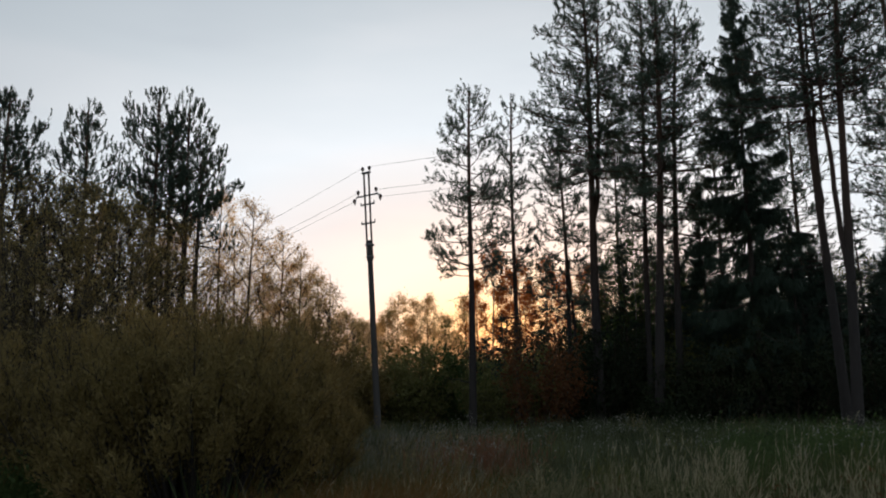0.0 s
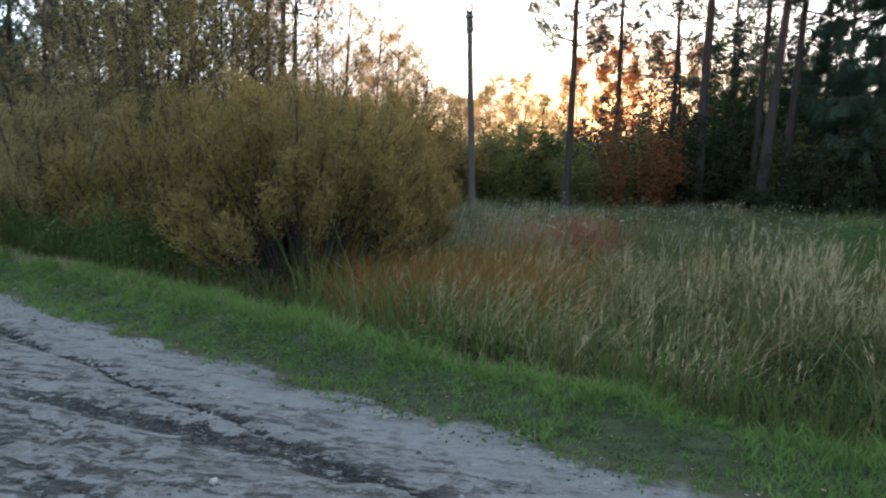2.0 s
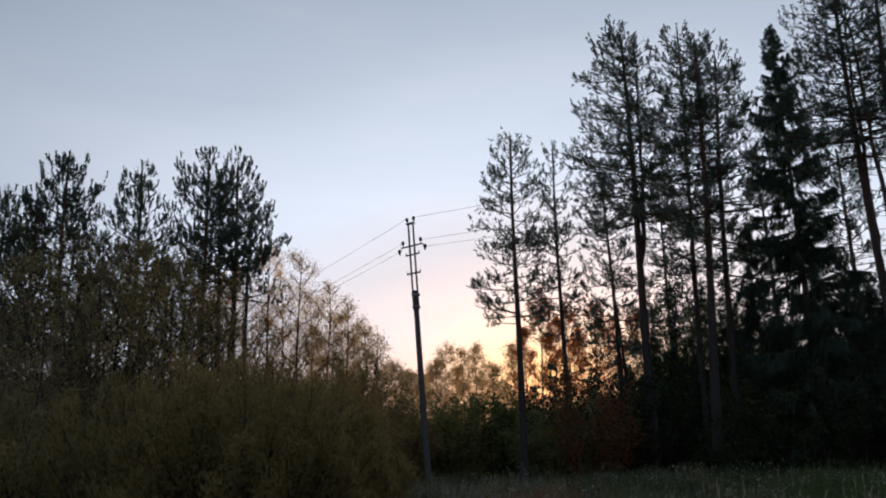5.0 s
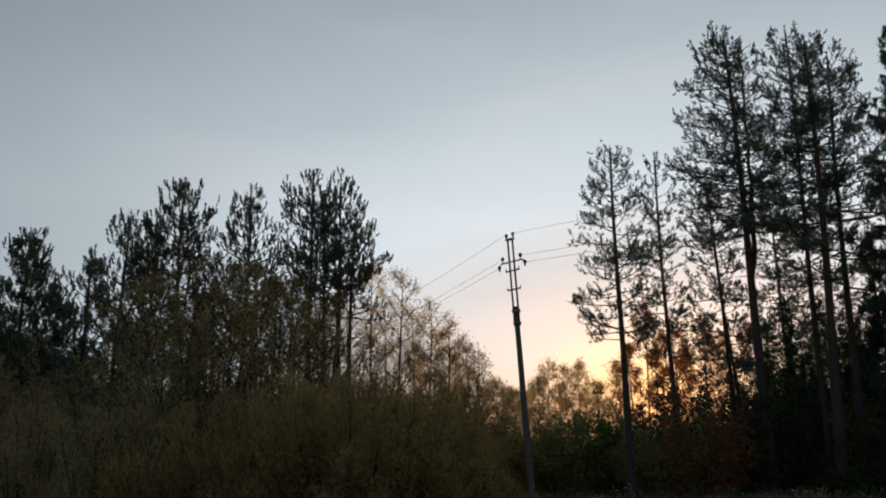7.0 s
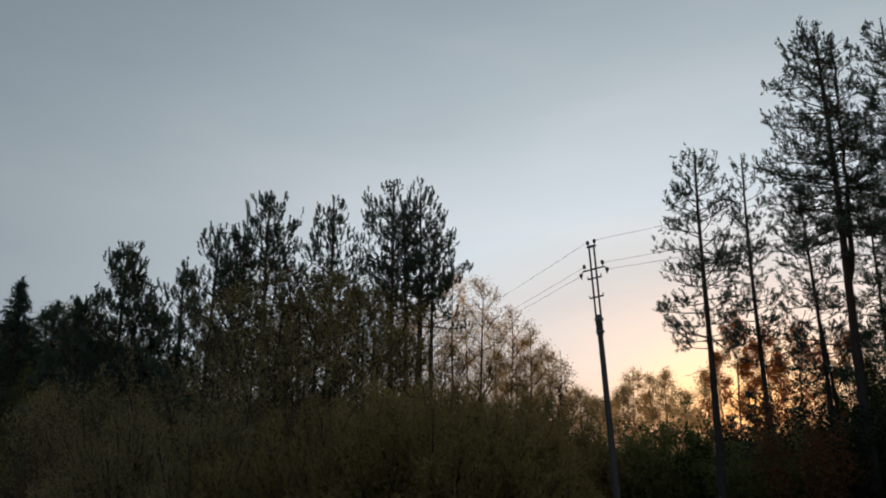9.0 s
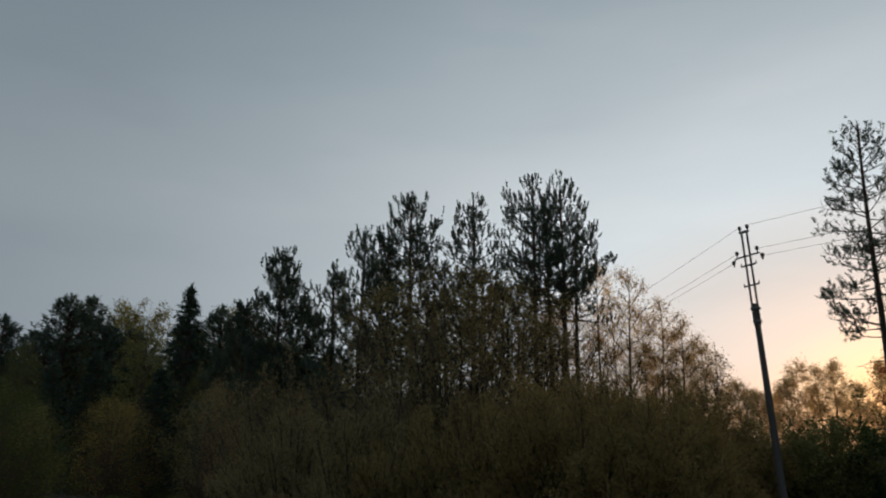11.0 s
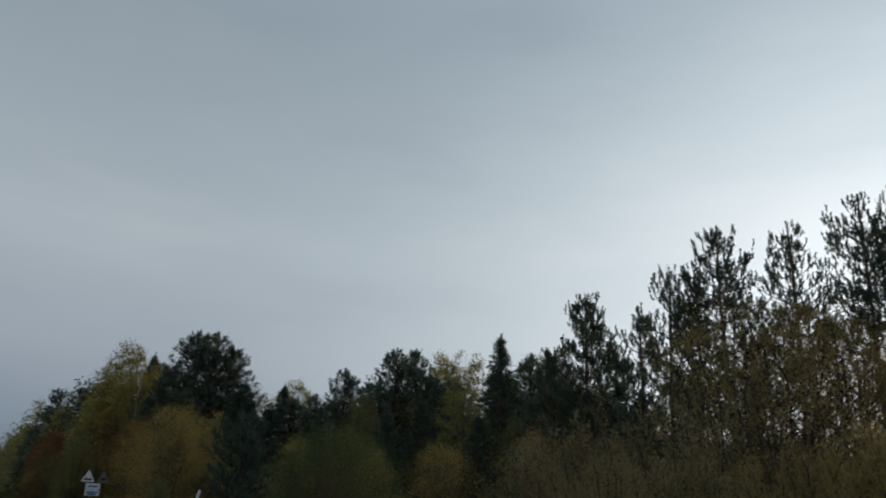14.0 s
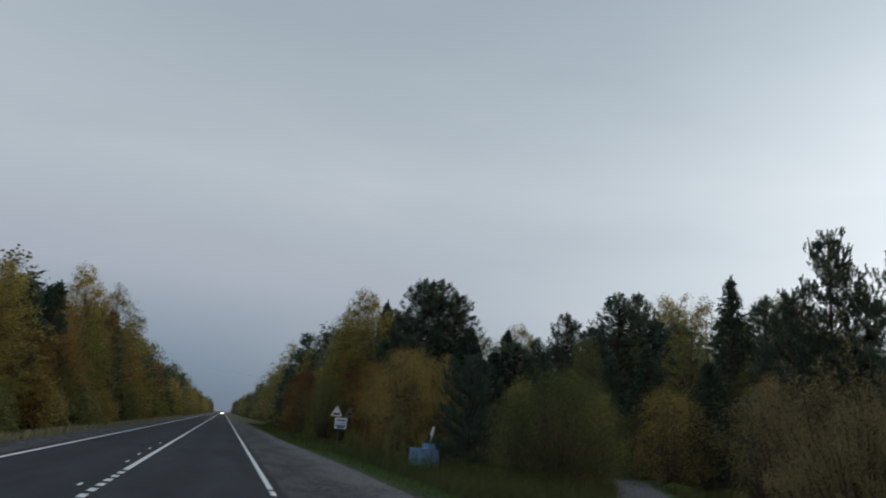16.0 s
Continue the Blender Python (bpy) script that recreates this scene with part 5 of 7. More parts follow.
for i, (az, d, el, rad, m, lab, kw) in enumerate((
        (52.0, 26, 5.4, 1.45, M_LEAF_GREYBROWN, "grey brown rounded willow bush beside the dirt track", {"n": 420}),
        (48.6, 24, 5.5, 1.5, M_LEAF_GREYBROWN, "grey brown rounded willow bush beside the dirt track", {"n": 420}),
        (46.2, 22, 4.6, 1.4, M_LEAF_GREYBROWN, "grey brown rounded willow bush beside the dirt track", {"n": 400}),
        (58.4, 40, 4.2, 2.1, M_LEAF_GOLD, "rounded yellow willow bush beside the dirt track", {"leaf_s": 0.075, "n": 460}),
        (65.9, 31, 5.0, 2.75, M_LEAF_DEEP, "large rounded dull green bush between track and road", {"leaf_s": 0.09, "n": 640}),
        (68.9, 32.5, 4.2, 1.0, M_LEAF_OLIVE, "olive yellow bush between track and road", {"leaf_s": 0.09}),
        (63.3, 34, 3.6, 1.2, M_LEAF_OLIVE, "olive bush between track and road", {"leaf_s": 0.09}),
        (77.2, 48, 5.6, 2.75, M_LEAF_GOLD, "large rounded yellow brown bush at the roadside", {"leaf_s": 0.095, "n": 620, "per": 56}),
        (74.8, 49, 5.4, 2.0, M_LEAF_GOLD, "rounded yellow bush at the roadside", {"leaf_s": 0.095, "per": 56}),
        (79.6, 58, 4.6, 1.8, M_LEAF_RUST, "rusty brown bush at the roadside", {"leaf_s": 0.13}),
        (82.9, 64, 3.0, 2.2, M_LEAF_OLIVE, "olive yellow rounded bush at the roadside", {"leaf_s": 0.13}),
        (81.2, 66, 4.4, 2.0, M_LEAF_RED, "brown autumn bush at the roadside", {"leaf_s": 0.13}),
        (84.5, 82, 3.4, 2.4, M_LEAF_RED, "dark brown bush at the roadside", {"leaf_s": 0.16}),
        (70.6, 38, 1.6, 1.2, M_LEAF_GREYBROWN, "low brown bush at the roadside", {}),
        (77.6, 38.5, 1.0, 0.6, M_LEAF_OLIVE, "low pale shrub beside the blue box", {"leaf_s": 0.07, "n": 120}),
        (80.9, 50, -0.5, 0.5, M_LEAF_OLIVE, "low pale shrub at the roadside", {"leaf_s": 0.08, "n": 100}))):
    kw = {"per": 40, **kw, "leaf_s": 0.66 * kw.get("leaf_s", 0.07)}
    round_bush(az, d, el, 190 + i, rad, m, lab, **kw)
for i, (az, d, el, rad, m) in enumerate(((-4.9, 37, 11.0, 1.5, M_LEAF_DEEP), (-6.6, 38, 11.6, 1.6, M_LEAF_DEEP), (-8.6, 39, 9.6, 1.5, M_LEAF_GREEN), (-3.0, 38, 8.4, 1.4, M_LEAF_DEEP), (-5.8, 36, 8.0, 1.5, M_LEAF_GREEN))):
    round_tree("birch_tree", az, d, el, 213 + 10 * i, rad, m, "leafy dull green birch among the pines at the forest edge", group="green birches among the pines", leaf_s=0.10, n=330, per=20)
round_tree("birch_tree", -10.0, 38, 6.0, 214, 1.2, M_LEAF_YELLOW, "small yellow green birch among the pines", leaf_s=0.09)
young_pine(72.4, 37, 6.0, 211, 0.04, 2.0, "small dark pine with a bushy crown by the road", dense=1.5, dead=0)
round_tree("birch_tree", 61.2, 50, 7.3, 212, 1.15, M_LEAF_OLIVE, "slender olive green birch beside the track", leaf_s=0.11)


# ---- the forest round about: trees built once, then copied ----
def clump_conifer(tree, g, h, spread, leaf, bark_m, round_top, clumps=820, per=16, blade=0.25, width=0.058):
    """A conifer of the forest belt: trunk, limbs and a close crown of needle clumps."""
    trunk = stem_path(g, h, n=8)
    piece("trunk", tubes(trunk[None], np.linspace(0.013 * h, 0.015, 8)[None], 6), bark_m, tree)
    s = g.uniform(0.10 if round_top else 0.03, 0.99, clumps)
    if round_top:
        prof = np.interp(s, [0.08, 0.25, 0.55, 0.8, 0.93, 1], [0.6, 1.0, 0.97, 0.74, 0.46, 0.12])
    else:
        prof = (1 - s) ** 0.8 + 0.03
    az = g.uniform(0, 6.28, clumps)
    lobe = 1 + 0.22 * np.sin(3 * az + 7 * s + g.uniform(0, 6.28)) + 0.15 * np.sin(5 * az - 11 * s)
    L = spread * prof * lobe * np.sqrt(g.uniform(0.12, 1.0, clumps))
    c = np.stack([L * np.cos(az), L * np.sin(az), s * h], -1)
    c[:, :2] += along(trunk, s)[:, :2]
    st = along(trunk, np.maximum(0.02, s - 0.04))
    piece("branchwork", tubes(np.stack([st, c], 1), np.tile([[0.025, 0.008]], (clumps, 1)), 3), bark_m, tree)
    out = unit(c * [1, 1, 0] + 1e-6)
    ax = unit(out * 0.6 + [0, 0, 0.9 if round_top else -0.15] + rand_dirs(g, clumps) * 0.4)
    top = tufts(g, trunk[-1][None] - [0, 0, 0.35], np.array([[0, 0, 1.0]]), 30, blade * 0.8, width, 0.5, 0.5)
    piece("crown", merge([tufts(g, c - ax * 0.15, ax, per, blade, width, 0.9, 0.35), top]), leaf, tree)


def library(kind, seed):
    g = np.random.default_rng(seed)
    t = new(kind)
    if kind == "spruce_tree":
        clump_conifer(t, g, 12.0, 2.3, M_SPRUCE, M_SPRUCE_BARK, False)
        tagged(t, "dark green spruce in the forest belt", "tree", "forest trees")
    elif kind == "pine_tree":
        clump_conifer(t, g, 12.0, 2.0, M_PINE, M_PINE_BARK, True)
        tagged(t, "dark pine with a full crown in the forest belt", "tree", "forest trees")
    elif kind == "birch_tree":
        dome_parts(t, g, 12.0, 2.0, M_LEAF_YELLOW, 620, 26, 0.13, 0.06, M_BIRCH_BARK, True, spread=0.05)
        tagged(t, "birch with yellow autumn leaves in the forest belt", "tree", "forest trees")
    elif kind == "aspen_tree":
        dome_parts(t, g, 12.0, 2.0, M_LEAF_RUST, 520, 28, 0.11, 0.06, M_TWIG, True, spread=0.055)
        tagged(t, "aspen with orange brown autumn leaves in the forest belt", "tree", "forest trees")
    elif kind == "tan_birch":
        t.name = "birch_tree"
        decid_parts(t, g, 12.0, 0.07, 3.2, M_LEAF_TAN_GLOW, M_TWIG_PALE, 16, 0.24, 20, 6, 0.04, 0.7, fuzz=0.2)
        tagged(t, "far low birch with tan leaves, colour brightened as if lit from behind", "tree", "far birches in the gap")
    elif kind == "alder_tree":
        dome_parts(t, g, 12.0, 2.1, M_LEAF_OLIVE, 540, 26, 0.115, 0.05, M_TWIG, True, spread=0.055)
        tagged(t, "alder with dull olive leaves in the forest belt", "tree", "forest trees")
    else:
        dome_parts(t, g, 4.0, 1.8, {"bush": M_LEAF_OLIVE, "yellow_bush": M_LEAF_GOLD}[kind], 300, 20, 0.15)
        tagged(t, "dense bush at the foot of the forest", "bush", "forest bushes")
    return t


def far_library(kind, seed):
    """Trees for the distance: trunk, a few limbs and a crown of larger leaf clumps."""
    g = np.random.default_rng(seed)
    t = new(kind)
    cone = kind in ("spruce_tree", "pine_tree")
    leaf, bark_m, lab = {"spruce_tree": (M_SPRUCE, M_SPRUCE_BARK, "dark green spruce far along the road"), "pine_tree": (M_PINE, M_PINE_BARK, "dark pine far along the road"),
                         "birch_tree": (M_LEAF_YELLOW, M_BIRCH_BARK, "yellow autumn birch far along the road"), "aspen_tree": (M_LEAF_RUST, M_TWIG, "orange brown aspen far along the road"),
                         "alder_tree": (M_LEAF_OLIVE, M_TWIG, "olive alder far along the road"), "bush": (M_LEAF_OLIVE, M_TWIG, "dense bush far along the road"),
                         "yellow_bush": (M_LEAF_YELLOW, M_TWIG, "yellow bush far along the road")}[kind]
    h = 4.0 if "bush" in kind else 12.0
    rad = 2.1 if "bush" in kind else 2.3
    piece("trunk", tubes(stem_path(g, h * 0.97, n=6)[None], np.linspace(0.013 * h, 0.02, 6)[None], 5), bark_m, t)
    n = 120
    s = g.uniform(0.04, 1.0, n) if cone else g.uniform(0.12, 1.0, n) ** 0.9
    prof = (1 - s) ** (0.85 if kind == "spruce_tree" else 0.55) + 0.06 if cone else np.sin(np.clip(s * 0.9 + 0.12, 0, 1) * math.pi) ** 0.6
    az = g.uniform(0, 6.28, n)
    L = rad * prof * np.sqrt(g.uniform(0.25, 1.0, n))
    c = np.stack([L * np.cos(az), L * np.sin(az), s * h], -1)
    st = np.stack([0 * L, 0 * L, np.maximum(0.02, s - 0.08) * h], -1)
    piece("branchwork", tubes(np.stack([st, c], 1), np.tile([[0.03, 0.01]], (n, 1)), 3), bark_m, t)
    pos = np.repeat(c, 7, 0) + g.normal(size=(n * 7, 3)) * [0.34, 0.34, 0.3]
    more = np.repeat(c, 13, 0) + g.normal(size=(n * 13, 3)) * [0.36, 0.36, 0.32]
    if cone:
        ax = unit(np.repeat(c * [1, 1, 0], 7, 0) * 0.5 + [0, 0, 0.15 if kind == "pine_tree" else -0.25] + rand_dirs(g, n * 7) * 0.5)
        piece("crown", merge([tufts(g, pos, ax, 2, 0.6, 0.16, 0.5, 0.1)]), leaf, t)
    else:
        piece("crown", leaf_cards(g, more, 0.30), leaf, t)
    return tagged(t, lab, "bush" if "bush" in kind else "tree", "trees far along the road")


KINDS = {"spruce_tree": 3, "pine_tree": 3, "birch_tree": 2, "aspen_tree": 1, "alder_tree": 2, "bush": 1, "yellow_bush": 1, "tan_birch": 1}
LIB = {k: [library(k, 300 + 10 * j + i) for i in range(n)] for j, (k, n) in enumerate(KINDS.items())}
FAR = {k: [far_library(k, 500 + 10 * j + i) for i in range(2)] for j, k in enumerate(("spruce_tree", "pine_tree", "birch_tree", "aspen_tree", "alder_tree", "bush", "yellow_bush"))}
USED = set()
forest_g = np.random.default_rng(77)


def plant(kind, x, y, h, fat=1.0, plainer=False):
    shelf = FAR if (plainer or math.hypot(x, y) > 84) and kind in FAR else LIB
    pick = shelf[kind][forest_g.integers(len(shelf[kind]))]
    k = h / (4.0 if "bush" in kind else 12.0)
    m = pose(x, y, gz(x, y) - 0.03, 0, 0, forest_g.uniform(0, 360)) @ Matrix.Diagonal((k * fat, k * fat, k, 1))
    if pick.name not in USED:
        USED.add(pick.name)
        pick.matrix_basis = m
    else:
        copy_thing(pick, m)


def plant_at(kind, az, d, el, fat=1.0, plainer=False):
    x, y = spot(az, d)
    plant(kind, x, y, top_h(el, d, x, y), fat, plainer)


# landmark trees of the belt between track and road
for kind, az, d, el, fat in (("spruce_tree", 54.1, 46, 12.1, 1.0), ("pine_tree", 52.4, 47, 10.8, 1.0), ("pine_tree", 50.6, 48, 11.1, 1.1), ("birch_tree", 56.9, 60, 10.7, 1.0), ("birch_tree", 58.6, 61, 9.2, 1.3),
                             ("pine_tree", 62.4, 50, 11.8, 1.3), ("pine_tree", 60.6, 52, 10.8, 1.0), ("pine_tree", 65.8, 56, 10.0, 1.1), ("pine_tree", 68.0, 60, 7.9, 1.0), ("spruce_tree", 70.2, 60, 7.7, 1.0),
                             ("pine_tree", 74.3, 60, 9.9, 1.25), ("pine_tree", 75.4, 61, 11.8, 1.35), ("pine_tree", 76.7, 62, 11.2, 1.35), ("pine_tree", 78.0, 64, 9.2, 1.2), ("spruce_tree", 79.2, 72, 9.0, 1.0), ("birch_tree", 80.6, 74, 8.3, 1.5), ("birch_tree", 81.4, 76, 7.4, 1.4),
                             ("pine_tree", 78.7, 70, 8.7, 1.0), ("alder_tree", 82.0, 82, 8.2, 1.1), ("spruce_tree", 83.5, 98, 6.5, 1.2), ("pine_tree", 84.6, 112, 5.9, 1.2), ("alder_tree", 85.8, 138, 5.1, 1.2),
                             ("spruce_tree", 72.2, 58, 6.6, 1.1), ("pine_tree", 64.2, 58, 8.6, 1.0), ("spruce_tree", 55.4, 55, 9.6, 1.1), ("spruce_tree", 59.4, 58, 9.0, 1.2), ("spruce_tree", 49.0, 46, 9.4, 1.2),
                             ("alder_tree", 57.2, 45, 7.6, 1.0), ("alder_tree", 53.0, 42, 6.8, 1.0), ("spruce_tree", 60.2, 46, 7.2, 1.2), ("alder_tree", 64.5, 46, 6.2, 1.0), ("spruce_tree", 51.8, 41, 7.8, 1.2),
                             ("spruce_tree", 67.2, 50, 6.4, 1.2), ("alder_tree", 70.6, 50, 5.4, 1.1), ("spruce_tree", 74.0, 52, 6.0, 1.1), ("spruce_tree", 56.2, 42, 7.0, 1.2), ("spruce_tree", 62.6, 44, 6.4, 1.2)):
    plant_at(kind, az, d, el, fat)
for kind, az, d, el, fat in (("birch_tree", 100.2, 66, 7.6, 1.0), ("aspen_tree", 99.0, 74, 7.2, 1.0), ("aspen_tree", 101.3, 62, 7.2, 1.0), ("spruce_tree", 102.3, 60, 7.8, 1.2), ("spruce_tree", 104.4, 54, 9.1, 1.2),
                             ("spruce_tree", 105.9, 50, 10.0, 1.2), ("alder_tree", 98.0, 84, 6.6, 1.2), ("birch_tree", 97.0, 100, 5.4, 1.3), ("pine_tree", 103.3, 58, 8.0, 1.2), ("birch_tree", 96.2, 118, 4.6, 1.3), ("aspen_tree", 103.0, 46, 5.0, 1.7), ("aspen_tree", 100.9, 53, 4.7, 1.7), ("spruce_tree", 101.6, 56, 8.2, 1.1), ("spruce_tree", 98.4, 78, 6.6, 1.1)):
    plant_at(kind, az, d, el, fat)
for az, el in ((55.3, 10.4), (57.8, 9.6), (61.4, 10.0), (63.4, 9.2), (66.9, 7.6), (69.2, 6.6), (71.4, 6.6), (73.2, 7.6), (51.6, 9.4), (53.2, 10.0), (59.6, 9.4), (64.9, 8.6)):
    plant_at(forest_g.choice(["spruce_tree", "alder_tree", "pine_tree"]), az, 55 + forest_g.uniform(-2, 4), el, 1.45)
# the belt behind them, two loose rows
for az in np.arange(44, 80, 1.5):
    d = 66 + 14 * forest_g.random()
    plant_at(forest_g.choice(["spruce_tree", "pine_tree", "alder_tree", "birch_tree"], p=[0.4, 0.35, 0.15, 0.1]), az + forest_g.uniform(-0.5, 0.5), d, 6.6 + 1.4 * forest_g.random() - 0.03 * max(0, az - 62) * 3, 1.5)
# right-hand side of the road, running into the distance
for x in np.concatenate([np.arange(-62, -150, -4.0), np.arange(-150, -330, -8.0), np.arange(-330, -900, -22.0)]):
    for row in range(2):
        y = 10.5 + row * 4.5 + forest_g.uniform(-1, 1.2) + (1.5 if x > -90 else 0)
        h = forest_g.uniform(7.5, 11.0) + row * 2.2
        plant(forest_g.choice(["spruce_tree", "pine_tree", "alder_tree", "birch_tree", "aspen_tree"], p=[0.27, 0.18, 0.3, 0.15, 0.1]), x + forest_g.uniform(-1.5, 1.5), y, h, 1.25)
for x in np.concatenate([np.arange(-66, -150, -4.5), np.arange(-150, -420, -14.0)]):
    plant(forest_g.choice(["bush", "yellow_bush"], p=[0.8, 0.2]), x, 10.2 + forest_g.uniform(-0.6, 0.8), forest_g.uniform(2.6, 4.6), 1.1)
# left-hand side of the road
for x in np.concatenate([np.arange(-24, -150, -3.4), np.arange(-150, -330, -8.0), np.arange(-330, -900, -22.0)]):
    for row in range(3):
        y = -12.0 - row * 4.0 + forest_g.uniform(-1, 1.2)
        h = forest_g.uniform(6.0, 8.6) + row * 1.8 + (1.5 if x < -80 else 0)
        p = [0.14, 0.05, 0.17, 0.28, 0.36] if row == 0 else [0.30, 0.08, 0.12, 0.28, 0.22]
        plant(forest_g.choice(["spruce_tree", "pine_tree", "alder_tree", "birch_tree", "aspen_tree"], p=p), x + forest_g.uniform(-1.2, 1.2), y, h, 1.25, row == 1 and x < -60 or row == 2)
for x in np.concatenate([np.arange(-24, -150, -3.6), np.arange(-150, -420, -14.0)]):
    plant(forest_g.choice(["bush", "yellow_bush"], p=[0.6, 0.4]), x, -10.2 + forest_g.uniform(-0.6, 0.6), forest_g.uniform(2.0, 4.2), 1.1)
for az in np.arange(-9.5, -32, -1.9):
    plant_at("spruce_tree", az + forest_g.uniform(-0.5, 0.5), 41 + forest_g.uniform(-1.5, 3), 8.2 + forest_g.uniform(-2.2, 1.4), 1.5)
# depth of the forest behind the old pines, and the skyline of the clearing
for az in np.arange(-34, -4, 1.7):
    for d, el in ((48, 7.0), (56, 8.2)):
        plant_at(forest_g.choice(["spruce_tree", "pine_tree", "alder_tree"], p=[0.5, 0.2, 0.3]), az + forest_g.uniform(-0.6, 0.6), d + forest_g.uniform(-3, 3), el + forest_g.uniform(-2.5, 0.5), 1.2)
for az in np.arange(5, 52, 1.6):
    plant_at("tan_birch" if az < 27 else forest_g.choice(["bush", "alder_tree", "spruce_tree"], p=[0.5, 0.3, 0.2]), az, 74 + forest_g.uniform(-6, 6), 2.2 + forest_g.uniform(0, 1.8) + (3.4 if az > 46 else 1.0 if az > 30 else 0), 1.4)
# behind the camera the forest closes the place
for ang in np.arange(112, 322, 7.0):
    plant_at(forest_g.choice(["spruce_tree", "pine_tree", "birch_tree"]), ang, 66 + forest_g.uniform(-3, 8), 9 + forest_g.uniform(-2, 2), 1.5, True)


# ---- the power line ----
def turned(profile, sides=12):
    """A bmesh turned from (radius, z) pairs."""
    bm = bmesh.new()
    rings = [[bm.verts.new((r * math.cos(2 * math.pi * k / sides), r * math.sin(2 * math.pi * k / sides), z)) for k in range(sides)] for r, z in profile]
    for a, b in zip(rings, rings[1:]):
        for k in range(sides):
            bm.faces.new((a[k], a[(k + 1) % sides], b[(k + 1) % sides], b[k]))
    bm.faces.new(rings[0][::-1])
    bm.faces.new(rings[-1])
    return bm


def box(sx, sy, sz, at_=(0, 0, 0), bevel=0.004):
    bm = bmesh.new()
    bmesh.ops.create_cube(bm, size=1.0)
    bmesh.ops.scale(bm, vec=(sx, sy, sz), verts=bm.verts)
    bmesh.ops.bevel(bm, geom=bm.edges[:], offset=bevel, segments=1, affect="EDGES")
    bmesh.ops.translate(bm, vec=at_, verts=bm.verts)
    return bm


PX, PY = at(12.86, 28.0)
LINE_TURN = -20.0


def power_pole(x, y, z, turn, lean):
    p = new("power_pole")
    p.matrix_basis = pose(x, y, z, 0, lean, 0) @ pose(0, 0, 0, 0, 0, turn)
    tagged(p, "old utility pole: concrete shaft with a two-legged upper frame and insulators", "utility pole")
    part("shaft", turned([(0.135, -0.3), (0.13, 0.0), (0.092, 7.6), (0.08, 7.62)], 14), M_CONCRETE, p)
    part("clamp", box(0.27, 0.23, 0.11, (0.01, 0, 7.45), 0.02), M_STEEL, p)
    part("clamp", box(0.24, 0.22, 0.09, (0.01, 0, 7.0), 0.02), M_STEEL, p)
    for sx in (-0.105, 0.105):
        part("leg", box(0.052, 0.07, 3.35, (sx, 0, 8.55), 0.01), M_DARK_WOOD, p, "dark upright timber of the upper frame")
    part("cap", box(0.36, 0.12, 0.07, (0, 0, 10.22), 0.01), M_STEEL, p)
    part("crossarm", box(0.98, 0.05, 0.055, (0, 0, 9.34), 0.01), M_STEEL, p)
    part("crossarm", box(0.62, 0.05, 0.06, (0, 0, 9.0), 0.01), M_STEEL, p)
    part("crossarm", box(0.60, 0.05, 0.06, (0, 0, 8.28), 0.01), M_STEEL, p)
    prof = [(0.018, 0.0), (0.018, 0.07), (0.055, 0.075), (0.06, 0.115), (0.04, 0.125), (0.065, 0.135), (0.055, 0.19), (0.03, 0.215), (0.012, 0.22)]
    for sx, z0 in ((-0.15, 10.25), (0.15, 10.25), (-0.40, 9.38), (0.40, 9.38), (-0.58, 9.08), (0.58, 9.08)):
        ins = part("insulator", turned(prof, 10), M_INSULATOR, p)
        ins.location = (sx, 0, z0)
    for sx in (-1, 1):
        pts = np.array([[sx * 0.49, 0, 9.34], [sx * 0.53, 0, 9.16], [sx * 0.55, 0, 9.07], [sx * 0.58, 0, 9.07]])[None]
        piece("hook", tubes(pts, np.full((1, 4), 0.016), 6), M_STEEL, p)
        for z0 in (9.0, 8.28):
            part("bolt", box(0.03, 0.03, 0.12, (sx * 0.29, 0, z0 + 0.05), 0.004), M_STEEL, p)
    return p


pole_z = gz(PX, PY)
power_pole(PX, PY, pole_z, LINE_TURN, -2.58)


def wire(a, b, sag, label):
    s = np.linspace(0, 1, 40)[:, None]
    p = np.array(a) * (1 - s) + np.array(b) * s
    p[:, 2] -= 4 * sag * (s * (1 - s))[:, 0]
    tagged(new("power_wire", make_mesh("power_wire", *tubes(p[None], np.full((1, 40), 0.006), 5), M_WIRE)), label, "cable", "wires of the power line")


pole_m = pose(PX, PY, pole_z, 0, -2.58, 0) @ pose(0, 0, 0, 0, 0, LINE_TURN)
NEXT_L = (PX - 36.0, PY + 36.0)
NEXT_R = (PX + 44.0, PY - 20.0)
for sx, z0, far in ((-0.15, 10.43, NEXT_L), (-0.58, 9.2, NEXT_L), (-0.40, 9.5, NEXT_L), (0.15, 10.43, NEXT_R), (0.40, 9.5, NEXT_R), (0.58, 9.2, NEXT_R)):
    p = pole_m @ Vector((sx, 0, z0))
    wire(tuple(p), (far[0] + sx, far[1] + 0.4 * sx, pole_z + z0 - (0.3 if far is NEXT_L else -0.2)), 0.75, "thin grey overhead wire on the utility pole")
far_l = power_pole(NEXT_L[0], NEXT_L[1], gz(*NEXT_L), 45, 0)
far_r = power_pole(NEXT_R[0], NEXT_R[1], gz(*NEXT_R), 0, 0)

# wire across the far road
wire((-170, -16, 11.5), (-130, 18, 7.0), 0.5, "thin overhead wire across the road")


